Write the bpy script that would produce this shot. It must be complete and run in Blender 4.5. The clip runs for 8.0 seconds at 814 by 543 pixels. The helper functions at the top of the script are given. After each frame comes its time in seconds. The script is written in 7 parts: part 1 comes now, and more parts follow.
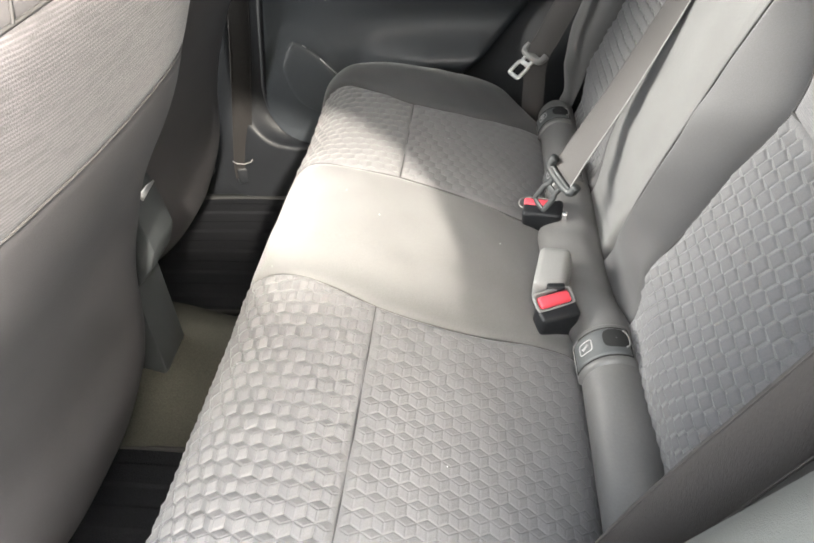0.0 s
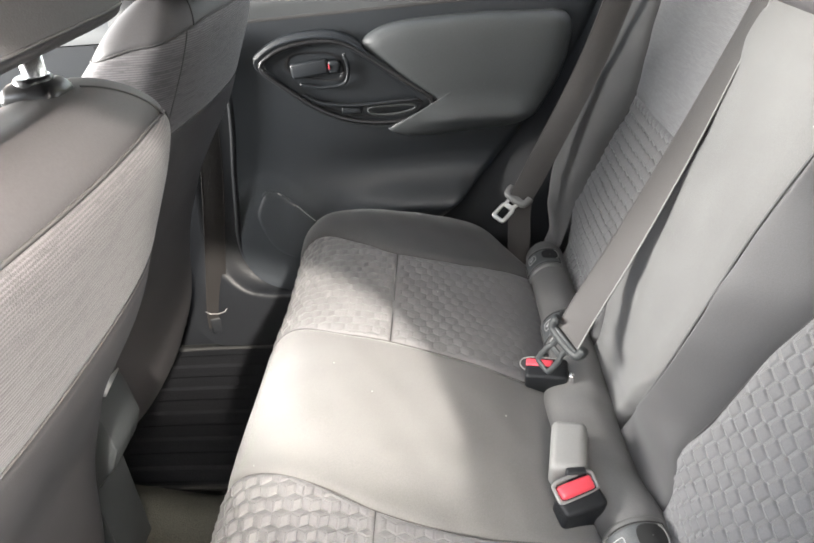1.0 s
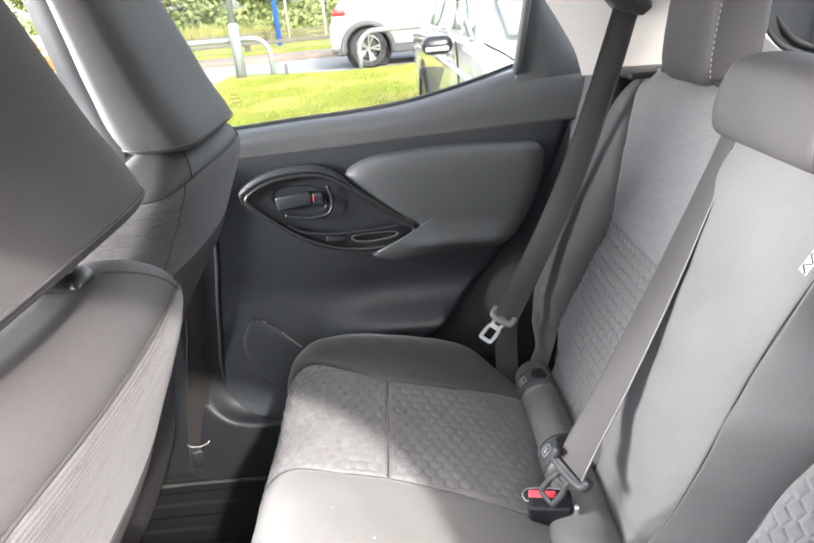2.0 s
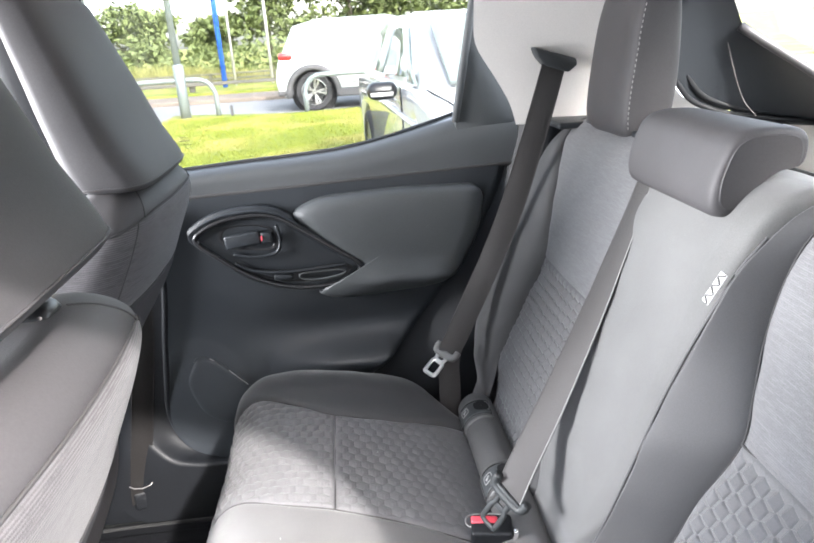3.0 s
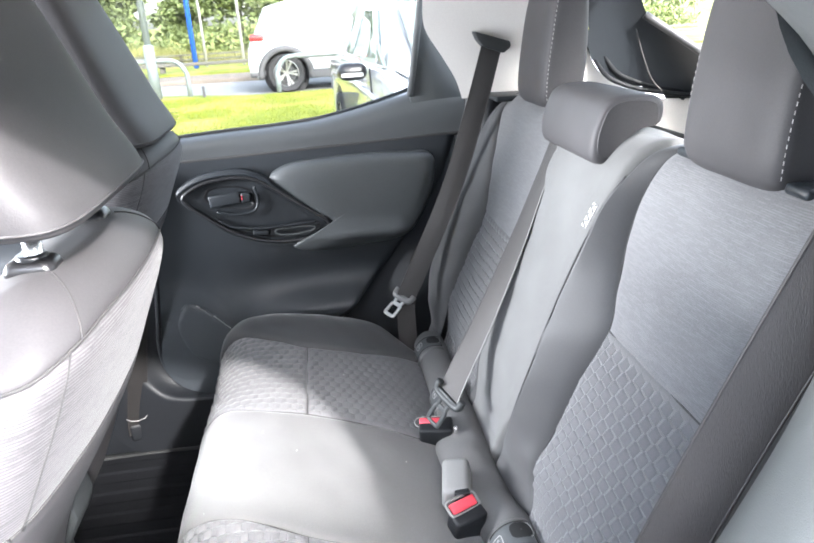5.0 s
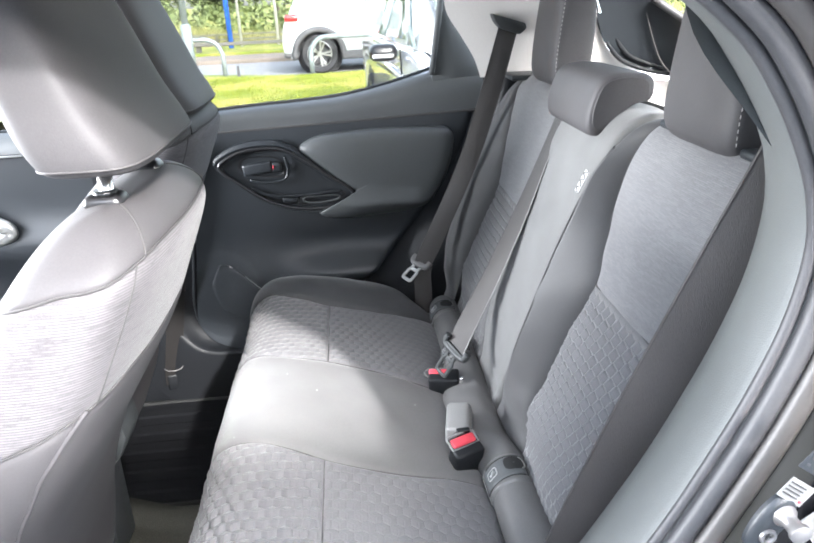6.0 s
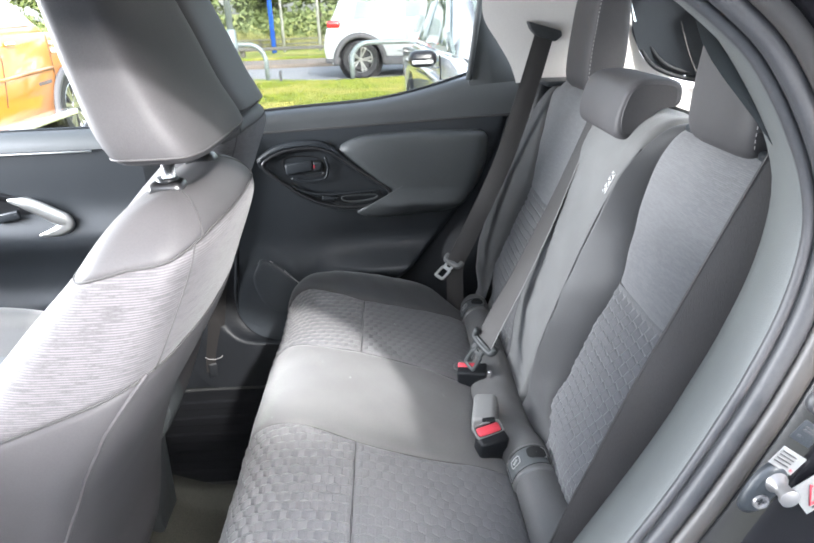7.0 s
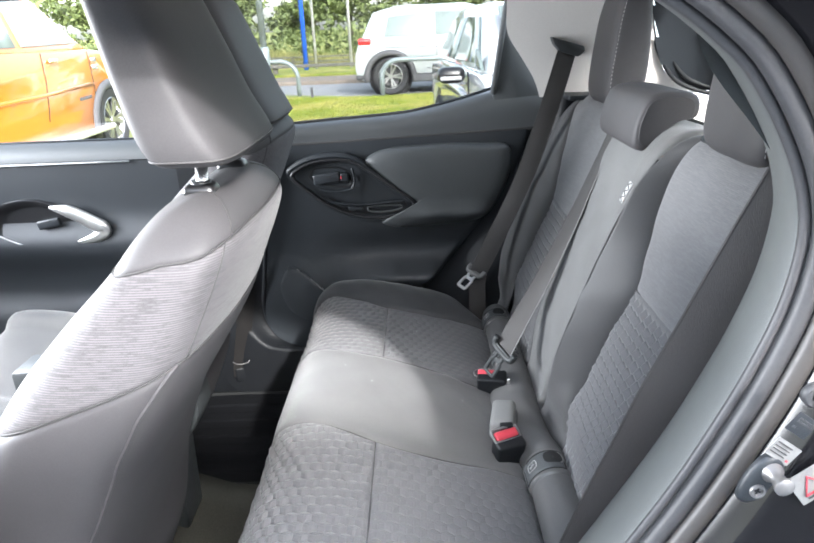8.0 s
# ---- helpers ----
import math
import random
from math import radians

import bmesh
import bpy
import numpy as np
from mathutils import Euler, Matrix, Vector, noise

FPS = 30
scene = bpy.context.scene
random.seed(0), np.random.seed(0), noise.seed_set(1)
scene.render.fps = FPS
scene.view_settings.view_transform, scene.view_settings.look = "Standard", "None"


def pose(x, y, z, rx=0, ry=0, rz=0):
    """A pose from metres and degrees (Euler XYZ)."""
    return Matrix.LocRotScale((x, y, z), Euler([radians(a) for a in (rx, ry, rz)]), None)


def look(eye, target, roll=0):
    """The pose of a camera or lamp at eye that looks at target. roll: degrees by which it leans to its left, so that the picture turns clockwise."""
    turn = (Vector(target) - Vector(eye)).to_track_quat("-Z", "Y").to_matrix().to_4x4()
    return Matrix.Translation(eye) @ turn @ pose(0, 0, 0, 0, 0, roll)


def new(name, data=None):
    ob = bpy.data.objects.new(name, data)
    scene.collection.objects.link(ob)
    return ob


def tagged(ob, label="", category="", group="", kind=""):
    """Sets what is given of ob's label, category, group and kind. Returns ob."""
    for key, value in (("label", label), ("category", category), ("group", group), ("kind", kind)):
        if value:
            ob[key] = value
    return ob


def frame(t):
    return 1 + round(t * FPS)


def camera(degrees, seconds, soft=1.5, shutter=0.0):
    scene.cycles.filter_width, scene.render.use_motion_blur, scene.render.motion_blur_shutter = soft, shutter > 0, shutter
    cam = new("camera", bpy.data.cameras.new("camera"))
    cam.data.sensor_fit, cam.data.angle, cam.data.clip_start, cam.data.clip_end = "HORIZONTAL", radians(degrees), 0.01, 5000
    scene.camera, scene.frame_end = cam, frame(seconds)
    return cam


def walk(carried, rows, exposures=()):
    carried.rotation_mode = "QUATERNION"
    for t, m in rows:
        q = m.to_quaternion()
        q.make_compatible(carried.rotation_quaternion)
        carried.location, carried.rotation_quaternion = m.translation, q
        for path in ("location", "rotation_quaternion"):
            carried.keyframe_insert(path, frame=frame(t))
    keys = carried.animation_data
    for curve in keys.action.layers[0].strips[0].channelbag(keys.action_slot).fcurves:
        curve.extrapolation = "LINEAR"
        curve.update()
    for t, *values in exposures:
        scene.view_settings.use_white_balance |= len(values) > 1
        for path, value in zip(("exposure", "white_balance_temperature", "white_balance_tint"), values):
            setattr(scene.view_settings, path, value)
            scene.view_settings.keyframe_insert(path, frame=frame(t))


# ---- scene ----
cam = camera(64.2, 8.0, 1.8)
PATH = [
    (0, (0.054, -0.07, 1.216), (-0.161, 1.431, -0.087), -4.3),
    (0.5, (0.039, 0.013, 1.228), (-0.134, 1.606, 0.032), -4.4),
    (1, (0.018, 0.054, 1.247), (-0.11, 1.748, 0.192), -4.8),
    (1.5, (-0.004, 0.081, 1.275), (-0.088, 1.86, 0.366), -5.3),
    (2.8, (-0.015, 0.038, 1.305), (0.109, 1.91, 0.614), -4.1),
    (3, (-0.013, 0.025, 1.306), (0.146, 1.896, 0.619), -3.6),
    (3.5, (-0.008, -0.029, 1.309), (0.202, 1.834, 0.613), -3.0),
    (4, (-0.004, -0.061, 1.31), (0.236, 1.789, 0.589), -2.9),
    (4.5, (-0.007, -0.121, 1.311), (0.235, 1.724, 0.579), -3.2),
    (5.8, (0.003, -0.308, 1.313), (0.17, 1.531, 0.545), -2.8),
    (6, (0.006, -0.324, 1.313), (0.146, 1.513, 0.534), -2.7),
    (6.5, (0.004, -0.359, 1.318), (0.091, 1.481, 0.537), -2.5),
    (7, (0.005, -0.383, 1.315), (0.041, 1.467, 0.557), -2.4),
    (7.5, (0.009, -0.402, 1.316), (0.003, 1.459, 0.583), -2.3),
    (8, (0.015, -0.421, 1.311), (-0.031, 1.448, 0.601), -2.5),
]
EXPOSURES = [(0, 4.55, 7000, 9), (0.5, 4.55, 7000, 9), (1.0, 4.45, 6850, 11), (1.5, 4.5, 6700, 13), (3, 4.45, 6300, 13), (4.5, 4.6, 6100, 12), (6, 4.35, 6150, 11), (8, 3.85, 6100, 10)]
walk(cam, [(t, look(eye, target, roll)) for t, eye, target, roll in PATH], EXPOSURES)

# ---- light ----
world = bpy.data.worlds.new("sky")
scene.world = world
world.use_nodes = True
wn = world.node_tree
sky = wn.nodes.new("ShaderNodeTexSky")
sky.sky_type, sky.sun_disc = "NISHITA", False
SUN_TO = Vector((-0.43, 1.0, -0.67))
sun_from = -SUN_TO.normalized()
sky.sun_elevation = math.asin(sun_from.z)
sky.sun_rotation = math.atan2(sun_from.x, sun_from.y)
sky.dust_density, sky.air_density = 3.0, 1.2
haze = wn.nodes.new("ShaderNodeHueSaturation")
haze.inputs["Saturation"].default_value = 0.45
wn.links.new(sky.outputs[0], haze.inputs["Color"])
wn.links.new(haze.outputs[0], wn.nodes["Background"].inputs[0])
wn.nodes["Background"].inputs[1].default_value = 0.15
sun = new("sun", bpy.data.lights.new("sun", "SUN"))
sun.data.energy, sun.data.angle, sun.data.color = 0.78, radians(2.2), (1.0, 0.95, 0.89)
sun.matrix_world = look((0, 0, 8), Vector((0, 0, 8)) + SUN_TO)

# fill lamp added at the unseen windscreen, for daylight on the seat backs
screen = new("windscreen_fill", bpy.data.lights.new("windscreen_fill", "AREA"))
screen.data.shape, screen.data.size, screen.data.size_y, screen.data.energy = "RECTANGLE", 1.2, 0.60, 4.6
screen.data.spread = radians(95)
screen.matrix_world = look((-1.75, 0.68, 1.27), (0.35, 0.68, 0.92))

# ---- materials ----


def material(name, colour, rough=0.6, metal=0.0, spec=0.5, grain=0.0, grain_size=400.0, bump=0.0, bump_size=600.0,
             blotch=0.12, blotch_size=6.0, stretch=(1, 1, 1), sheen=0.0, coat=0.0, tint=None, tint_size=1.0):
    """A surface with large soft blotches, a fine grain and a fine relief; tint: a second colour that takes over in patches."""
    m = bpy.data.materials.new(name)
    m.use_nodes = True
    t = m.node_tree
    b = t.nodes["Principled BSDF"]
    b.inputs["Roughness"].default_value, b.inputs["Metallic"].default_value = rough, metal
    b.inputs["Specular IOR Level"].default_value = spec
    b.inputs["Sheen Weight"].default_value, b.inputs["Sheen Roughness"].default_value = sheen, 0.4
    b.inputs["Coat Weight"].default_value = coat
    tc = t.nodes.new("ShaderNodeTexCoord")
    mp = t.nodes.new("ShaderNodeMapping")
    mp.inputs["Scale"].default_value = stretch
    t.links.new(tc.outputs["Object"], mp.inputs[0])
    n1 = t.nodes.new("ShaderNodeTexNoise")
    n1.inputs["Scale"].default_value, n1.inputs["Detail"].default_value = blotch_size, 5
    t.links.new(tc.outputs["Object"], n1.inputs[0])
    n2 = t.nodes.new("ShaderNodeTexNoise")
    n2.inputs["Scale"].default_value, n2.inputs["Detail"].default_value = grain_size, 2
    t.links.new(mp.outputs[0], n2.inputs[0])
    factor = t.nodes.new("ShaderNodeMath")
    factor.operation = "MULTIPLY_ADD"
    factor.inputs[1].default_value, factor.inputs[2].default_value = 2 * blotch, 1 - blotch
    t.links.new(n1.outputs[0], factor.inputs[0])
    second = t.nodes.new("ShaderNodeMath")
    second.operation = "MULTIPLY_ADD"
    second.inputs[1].default_value, second.inputs[2].default_value = 2 * grain, 1 - grain
    t.links.new(n2.outputs[0], second.inputs[0])
    both = t.nodes.new("ShaderNodeMath")
    both.operation = "MULTIPLY"
    t.links.new(factor.outputs[0], both.inputs[0])
    t.links.new(second.outputs[0], both.inputs[1])
    mix = t.nodes.new("ShaderNodeVectorMath")
    mix.operation = "SCALE"
    mix.inputs[0].default_value = colour
    t.links.new(both.outputs[0], mix.inputs["Scale"])
    if tint:
        n4 = t.nodes.new("ShaderNodeTexNoise")
        n4.inputs["Scale"].default_value, n4.inputs["Detail"].default_value = tint_size, 6
        t.links.new(tc.outputs["Object"], n4.inputs[0])
        ramp = t.nodes.new("ShaderNodeValToRGB")
        ramp.color_ramp.elements[0].position, ramp.color_ramp.elements[1].position = 0.46, 0.62
        ramp.color_ramp.elements[0].color, ramp.color_ramp.elements[1].color = (*colour, 1), (*tint, 1)
        t.links.new(n4.outputs[0], ramp.inputs[0])
        t.links.new(ramp.outputs[0], mix.inputs[0])
    t.links.new(mix.outputs[0], b.inputs["Base Color"])
    if bump:
        n3 = t.nodes.new("ShaderNodeTexNoise")
        n3.inputs["Scale"].default_value, n3.inputs["Detail"].default_value = bump_size, 3
        t.links.new(mp.outputs[0], n3.inputs[0])
        bp = t.nodes.new("ShaderNodeBump")
        bp.inputs["Strength"].default_value, bp.inputs["Distance"].default_value = bump, 0.001
        t.links.new(n3.outputs[0], bp.inputs["Height"])
        t.links.new(bp.outputs[0], b.inputs["Normal"])
    return m


def glass(name, colour=(0.95, 0.97, 0.96), see=0.56):
    """A thin pane: clear, with a mirror gloss that grows towards grazing."""
    m = bpy.data.materials.new(name)
    m.use_nodes = True
    t = m.node_tree
    t.nodes.remove(t.nodes["Principled BSDF"])
    clear, gloss, mix, fr = (t.nodes.new(k) for k in ("ShaderNodeBsdfTransparent", "ShaderNodeBsdfGlossy", "ShaderNodeMixShader", "ShaderNodeFresnel"))
    clear.inputs[0].default_value = (*[see * c for c in colour], 1)
    gloss.inputs["Roughness"].default_value = 0.02
    fr.inputs[0].default_value = 1.45
    t.links.new(fr.outputs[0], mix.inputs[0])
    t.links.new(clear.outputs[0], mix.inputs[1])
    t.links.new(gloss.outputs[0], mix.inputs[2])
    t.links.new(mix.outputs[0], t.nodes["Material Output"].inputs[0])
    return m


def woven(name, dark, light, row=0.0027, run=0.010, share=0.5, rough=0.85):
    """A ribbed cloth: level rows of thread, each with its own short pale runs of uneven length, and a few dark slubs."""
    m = material(name, dark, rough, grain=0.45, grain_size=900, bump=0.3, bump_size=900, blotch=0.1, blotch_size=12, sheen=0.12)
    t = m.node_tree
    b = t.nodes["Principled BSDF"]
    old = b.inputs["Base Color"].links[0].from_socket
    relief = b.inputs["Normal"].links[0].from_socket

    def node(kind, op, *ins):
        n = t.nodes.new(kind)
        if op:
            n.operation = op
        for i, v in enumerate(ins):
            if isinstance(v, (int, float)):
                n.inputs[i].default_value = v
            elif v is not None:
                t.links.new(v, n.inputs[i])
        return n.outputs[0]
    tc = t.nodes.new("ShaderNodeTexCoord")
    sep = t.nodes.new("ShaderNodeSeparateXYZ")
    t.links.new(tc.outputs["Object"], sep.inputs[0])
    wob = t.nodes.new("ShaderNodeTexNoise")
    wob.inputs["Scale"].default_value = 14.0
    t.links.new(tc.outputs["Object"], wob.inputs[0])
    level = node("ShaderNodeMath", "MULTIPLY_ADD", wob.outputs[0], 0.0008, sep.outputs[2])
    count = node("ShaderNodeMath", "DIVIDE", level, row)
    index = node("ShaderNodeMath", "FLOOR", count)
    inside = node("ShaderNodeMath", "FRACT", count)
    away = node("ShaderNodeMath", "ABSOLUTE", node("ShaderNodeMath", "SUBTRACT", inside, 0.5))
    ridge = t.nodes.new("ShaderNodeMapRange")
    ridge.inputs[1].default_value, ridge.inputs[2].default_value = 0.38, 0.12
    t.links.new(away, ridge.inputs[0])
    at = node("ShaderNodeCombineXYZ", None, node("ShaderNodeMath", "DIVIDE", sep.outputs[0], run), node("ShaderNodeMath", "DIVIDE", sep.outputs[1], run), node("ShaderNodeMath", "MULTIPLY", index, 7.31))
    n = t.nodes.new("ShaderNodeTexNoise")
    n.inputs["Scale"].default_value, n.inputs["Detail"].default_value, n.inputs["Roughness"].default_value = 1.0, 3.0, 0.65
    t.links.new(at, n.inputs[0])
    ramp = t.nodes.new("ShaderNodeValToRGB")
    ramp.color_ramp.elements[0].position, ramp.color_ramp.elements[1].position = share, share + 0.16
    t.links.new(n.outputs[0], ramp.inputs[0])
    pale = node("ShaderNodeMath", "MULTIPLY", ramp.outputs[0], ridge.outputs[0])
    mix = t.nodes.new("ShaderNodeMix")
    mix.data_type = "RGBA"
    t.links.new(pale, mix.inputs[0])
    t.links.new(old, mix.inputs[6])
    mix.inputs[7].default_value = (*light, 1)
    t.links.new(mix.outputs[2], b.inputs["Base Color"])
    bp = t.nodes.new("ShaderNodeBump")
    bp.inputs["Strength"].default_value, bp.inputs["Distance"].default_value = 0.35, 0.0004
    t.links.new(ridge.outputs[0], bp.inputs["Height"])
    t.links.new(relief, bp.inputs["Normal"])
    t.links.new(bp.outputs[0], b.inputs["Normal"])
    return m


PLAIN = material("charcoal_seat_fabric", (0.096, 0.096, 0.094), 0.8, grain=0.35, grain_size=900, bump=0.4, bump_size=1100, blotch=0.18, blotch_size=11, sheen=0.25)
BOLSTER = material("dark_charcoal_bolster_fabric", (0.046, 0.046, 0.047), 0.62, grain=0.2, grain_size=700, bump=0.25, bump_size=900, blotch=0.12, sheen=0.15)
HEX = material("embossed_seat_fabric", (0.110, 0.110, 0.112), 0.75, grain=0.22, grain_size=800, bump=0.25, bump_size=1000, blotch=0.12, sheen=0.25)
LIGHT = woven("light_grey_striated_fabric", (0.118, 0.118, 0.121), (0.152, 0.152, 0.156), 0.0020, 0.024, 0.44)
SIDE = woven("heather_grey_fabric", (0.054, 0.051, 0.054), (0.098, 0.093, 0.097), 0.0026, 0.030, 0.36)
LEATHERETTE = material("charcoal_leatherette", (0.047, 0.0452, 0.047), 0.62, spec=0.35, grain=0.15, grain_size=500, bump=0.14, bump_size=800, blotch=0.28, blotch_size=9)
PLASTIC = material("black_grained_plastic", (0.0175, 0.0205, 0.0238), 0.40, spec=0.42, grain=0.2, grain_size=700, bump=0.3, bump_size=900, blotch=0.1)
BLACKTRIM = material("black_lower_trim_plastic", (0.0075, 0.0085, 0.010), 0.5, spec=0.25, grain=0.2, grain_size=700, bump=0.3, bump_size=900, blotch=0.12)
SOFT = material("dark_grey_door_pad", (0.068, 0.073, 0.075), 0.5, grain=0.15, grain_size=600, bump=0.3, bump_size=700, blotch=0.15)
LEDGE = material("smooth_grey_door_ledge", (0.068, 0.072, 0.074), 0.36, spec=0.6, grain=0.12, grain_size=600, bump=0.2, bump_size=700, blotch=0.12)
ARMPAD = material("grey_leatherette_arm_pad", (0.056, 0.061, 0.063), 0.5, grain=0.2, grain_size=500, bump=0.35, bump_size=600, blotch=0.2)
CASE = material("dark_grey_moulded_plastic", (0.085, 0.085, 0.083), 0.4, grain=0.1, grain_size=600, bump=0.15, bump_size=700, blotch=0.08)
GREY = material("grey_buckle_plastic", (0.15, 0.15, 0.146), 0.45, grain=0.08, bump=0.15, blotch=0.06)
BLACK = material("dull_black_hollow", (0.006, 0.006, 0.006), 0.8, blotch=0.05)
GLOSSY = material("black_gloss_trim", (0.013, 0.013, 0.014), 0.28, blotch=0.05, coat=0.1)
WEB = material("grey_brown_belt_webbing", (0.078, 0.073, 0.070), 0.6, grain=0.3, grain_size=900, bump=0.6, bump_size=700, stretch=(2.5, 1, 0.3), blotch=0.06)
WEB_MID = material("charcoal_belt_webbing", (0.034, 0.031, 0.0295), 0.6, grain=0.3, grain_size=900, bump=0.6, bump_size=700, stretch=(2.5, 1, 0.3), blotch=0.06)
WEB_DARK = material("dark_belt_webbing", (0.013, 0.0122, 0.0118), 0.6, spec=0.2, grain=0.3, grain_size=900, bump=0.6, bump_size=700, stretch=(2.5, 1, 0.3), blotch=0.06)
VALANCE = material("grey_leatherette_roll", (0.095, 0.094, 0.092), 0.5, grain=0.1, grain_size=300, bump=0.25, bump_size=350, blotch=0.15, blotch_size=5)
RED = material("red_button", (0.52, 0.05, 0.07), 0.35, blotch=0.06)
CHROME = material("polished_steel", (0.78, 0.77, 0.76), 0.26, 1.0, blotch=0.05)
SATIN = material("satin_silver_trim", (0.62, 0.62, 0.60), 0.32, 0.9, blotch=0.05)
STEEL = material("dull_zinc_steel", (0.26, 0.25, 0.245), 0.42, 0.8, blotch=0.12, blotch_size=60)
SEAM = material("dark_seam_thread", (0.035, 0.034, 0.034), 0.8, blotch=0.05)
STITCH = material("pale_thread", (0.42, 0.41, 0.40), 0.8, blotch=0.05)
CARPET = material("black_carpet", (0.012, 0.013, 0.0125), 0.95, spec=0.08, grain=0.8, grain_size=450, bump=1.0, bump_size=450, blotch=0.25)
# the floor's carpet again, made lighter and greener where the hump is lit
HUMP = material("lit_grey_green_carpet", (0.028, 0.028, 0.023), 0.95, spec=0.08, grain=0.8, grain_size=450, bump=1.0, bump_size=450, blotch=0.25)
EDGING = material("grey_mat_binding", (0.009, 0.0092, 0.009), 0.9, grain=0.3, grain_size=500, bump=0.4, bump_size=600, blotch=0.15)
MAT_CLOTH = material("black_ribbed_mat", (0.006, 0.0065, 0.0075), 0.9, spec=0.08, grain=0.6, grain_size=350, bump=1.0, bump_size=400, blotch=0.2)
HEADLINER = material("beige_headliner", (0.62, 0.60, 0.57), 0.9, grain=0.1, grain_size=500, bump=0.3, bump_size=600, blotch=0.05)
RUBBER = material("black_rubber", (0.036, 0.036, 0.038), 0.5, grain=0.2, bump=0.2, blotch=0.1)
PAINT = material("black_car_paint", (0.006, 0.006, 0.007), 0.16, spec=0.25, blotch=0.1)
# white paper of the jamb stickers, darkened to put their shade into the colour
PAPER = material("shaded_white_sticker", (0.18, 0.18, 0.176), 0.6, grain=0.15, blotch=0.12, blotch_size=60)
WHITE = material("white_label", (0.36, 0.36, 0.355), 0.55, blotch=0.04)
GLASS = glass("window_glass")
CONSOLE = material("dark_console_plastic", (0.022, 0.025, 0.026), 0.5, grain=0.15, grain_size=700, bump=0.3, bump_size=900, blotch=0.1)

# ---- building tools ----


def thing(name, label, category, at=(0, 0, 0), group="", kind=""):
    ob = new(name)
    ob.location = at
    ob.empty_display_size = 0.05
    return tagged(ob, label, category, group, kind)


def mesh_of(name, verts, faces, mat, smooth=True):
    me = bpy.data.meshes.new(name)
    me.from_pydata([tuple(v) for v in verts], [], faces)
    me.materials.append(mat)
    if smooth:
        me.polygons.foreach_set("use_smooth", [True] * len(me.polygons))
    me.update()
    return me


def part(name, shape, mat, parent, label="", smooth=True):
    """Links a bmesh or mesh as one object under a thing or under a part, in world coordinates."""
    if isinstance(shape, bmesh.types.BMesh):
        me = bpy.data.meshes.new(name)
        if smooth:
            for f in shape.faces:
                f.smooth = True
        shape.to_mesh(me)
        shape.free()
        me.materials.append(mat)
    else:
        me = shape
    ob = new(name, me)
    if parent is not None:
        ob.parent = parent
        top, at = parent, Vector(parent.location)
        while top.parent:
            top = top.parent
            at += Vector(top.location)
        me.transform(Matrix.Translation(-at))
    if label:
        tagged(ob, label)
    return ob


def curve(xs, ys):
    """A smooth function through points."""
    xs, ys = np.asarray(xs, float), np.asarray(ys, float)
    d = np.diff(ys) / np.diff(xs)
    m = np.r_[d[0], (d[1:] + d[:-1]) / 2, d[-1]]
    flat = np.r_[False, d[1:] * d[:-1] <= 0, False]
    m[flat] = 0

    def at(x):
        x = np.clip(np.asarray(x, float), xs[0], xs[-1])
        i = np.clip(np.searchsorted(xs, x) - 1, 0, len(xs) - 2)
        h = xs[i + 1] - xs[i]
        t = (x - xs[i]) / h
        return (ys[i] * (1 + 2 * t) * (1 - t) ** 2 + m[i] * h * t * (1 - t) ** 2 + ys[i + 1] * t * t * (3 - 2 * t) + m[i + 1] * h * t * t * (t - 1))
    return at


def spline(points, n, closed=False):
    """n points evenly along a smooth curve through points."""
    p = np.asarray(points, float)
    if closed:
        p = np.vstack([p[-2:], p, p[:3]])
    else:
        p = np.vstack([2 * p[0] - p[1], p, 2 * p[-1] - p[-2]])
    out = []
    for i in range(1, len(p) - 2 - (1 if closed else 0)):
        a, b, c, d = p[i - 1], p[i], p[i + 1], p[i + 2]
        for t in np.linspace(0, 1, 24, endpoint=False):
            out.append(0.5 * (2 * b + (c - a) * t + (2 * a - 5 * b + 4 * c - d) * t * t + (3 * b - a - 3 * c + d) * t ** 3))
    if closed:
        out = out[24:]
    else:
        out.append(p[-2])
    out = np.array(out)
    if closed:
        out = np.vstack([out, out[:1]])
    s = np.r_[0, np.cumsum(np.linalg.norm(np.diff(out, axis=0), axis=1))]
    want = np.linspace(0, s[-1], n, endpoint=not closed)
    return np.stack([np.interp(want, s, out[:, k]) for k in range(p.shape[1])], 1)


def grid(name, points, mat, wrap=False):
    """A sheet from an array of points [rows][columns]."""
    r, c = points.shape[:2]
    faces = [(i * c + j, i * c + (j + 1) % c, (i + 1) * c + (j + 1) % c, (i + 1) * c + j) for i in range(r - 1) for j in range(c if wrap else c - 1)]
    return mesh_of(name, points.reshape(-1, 3), faces, mat)


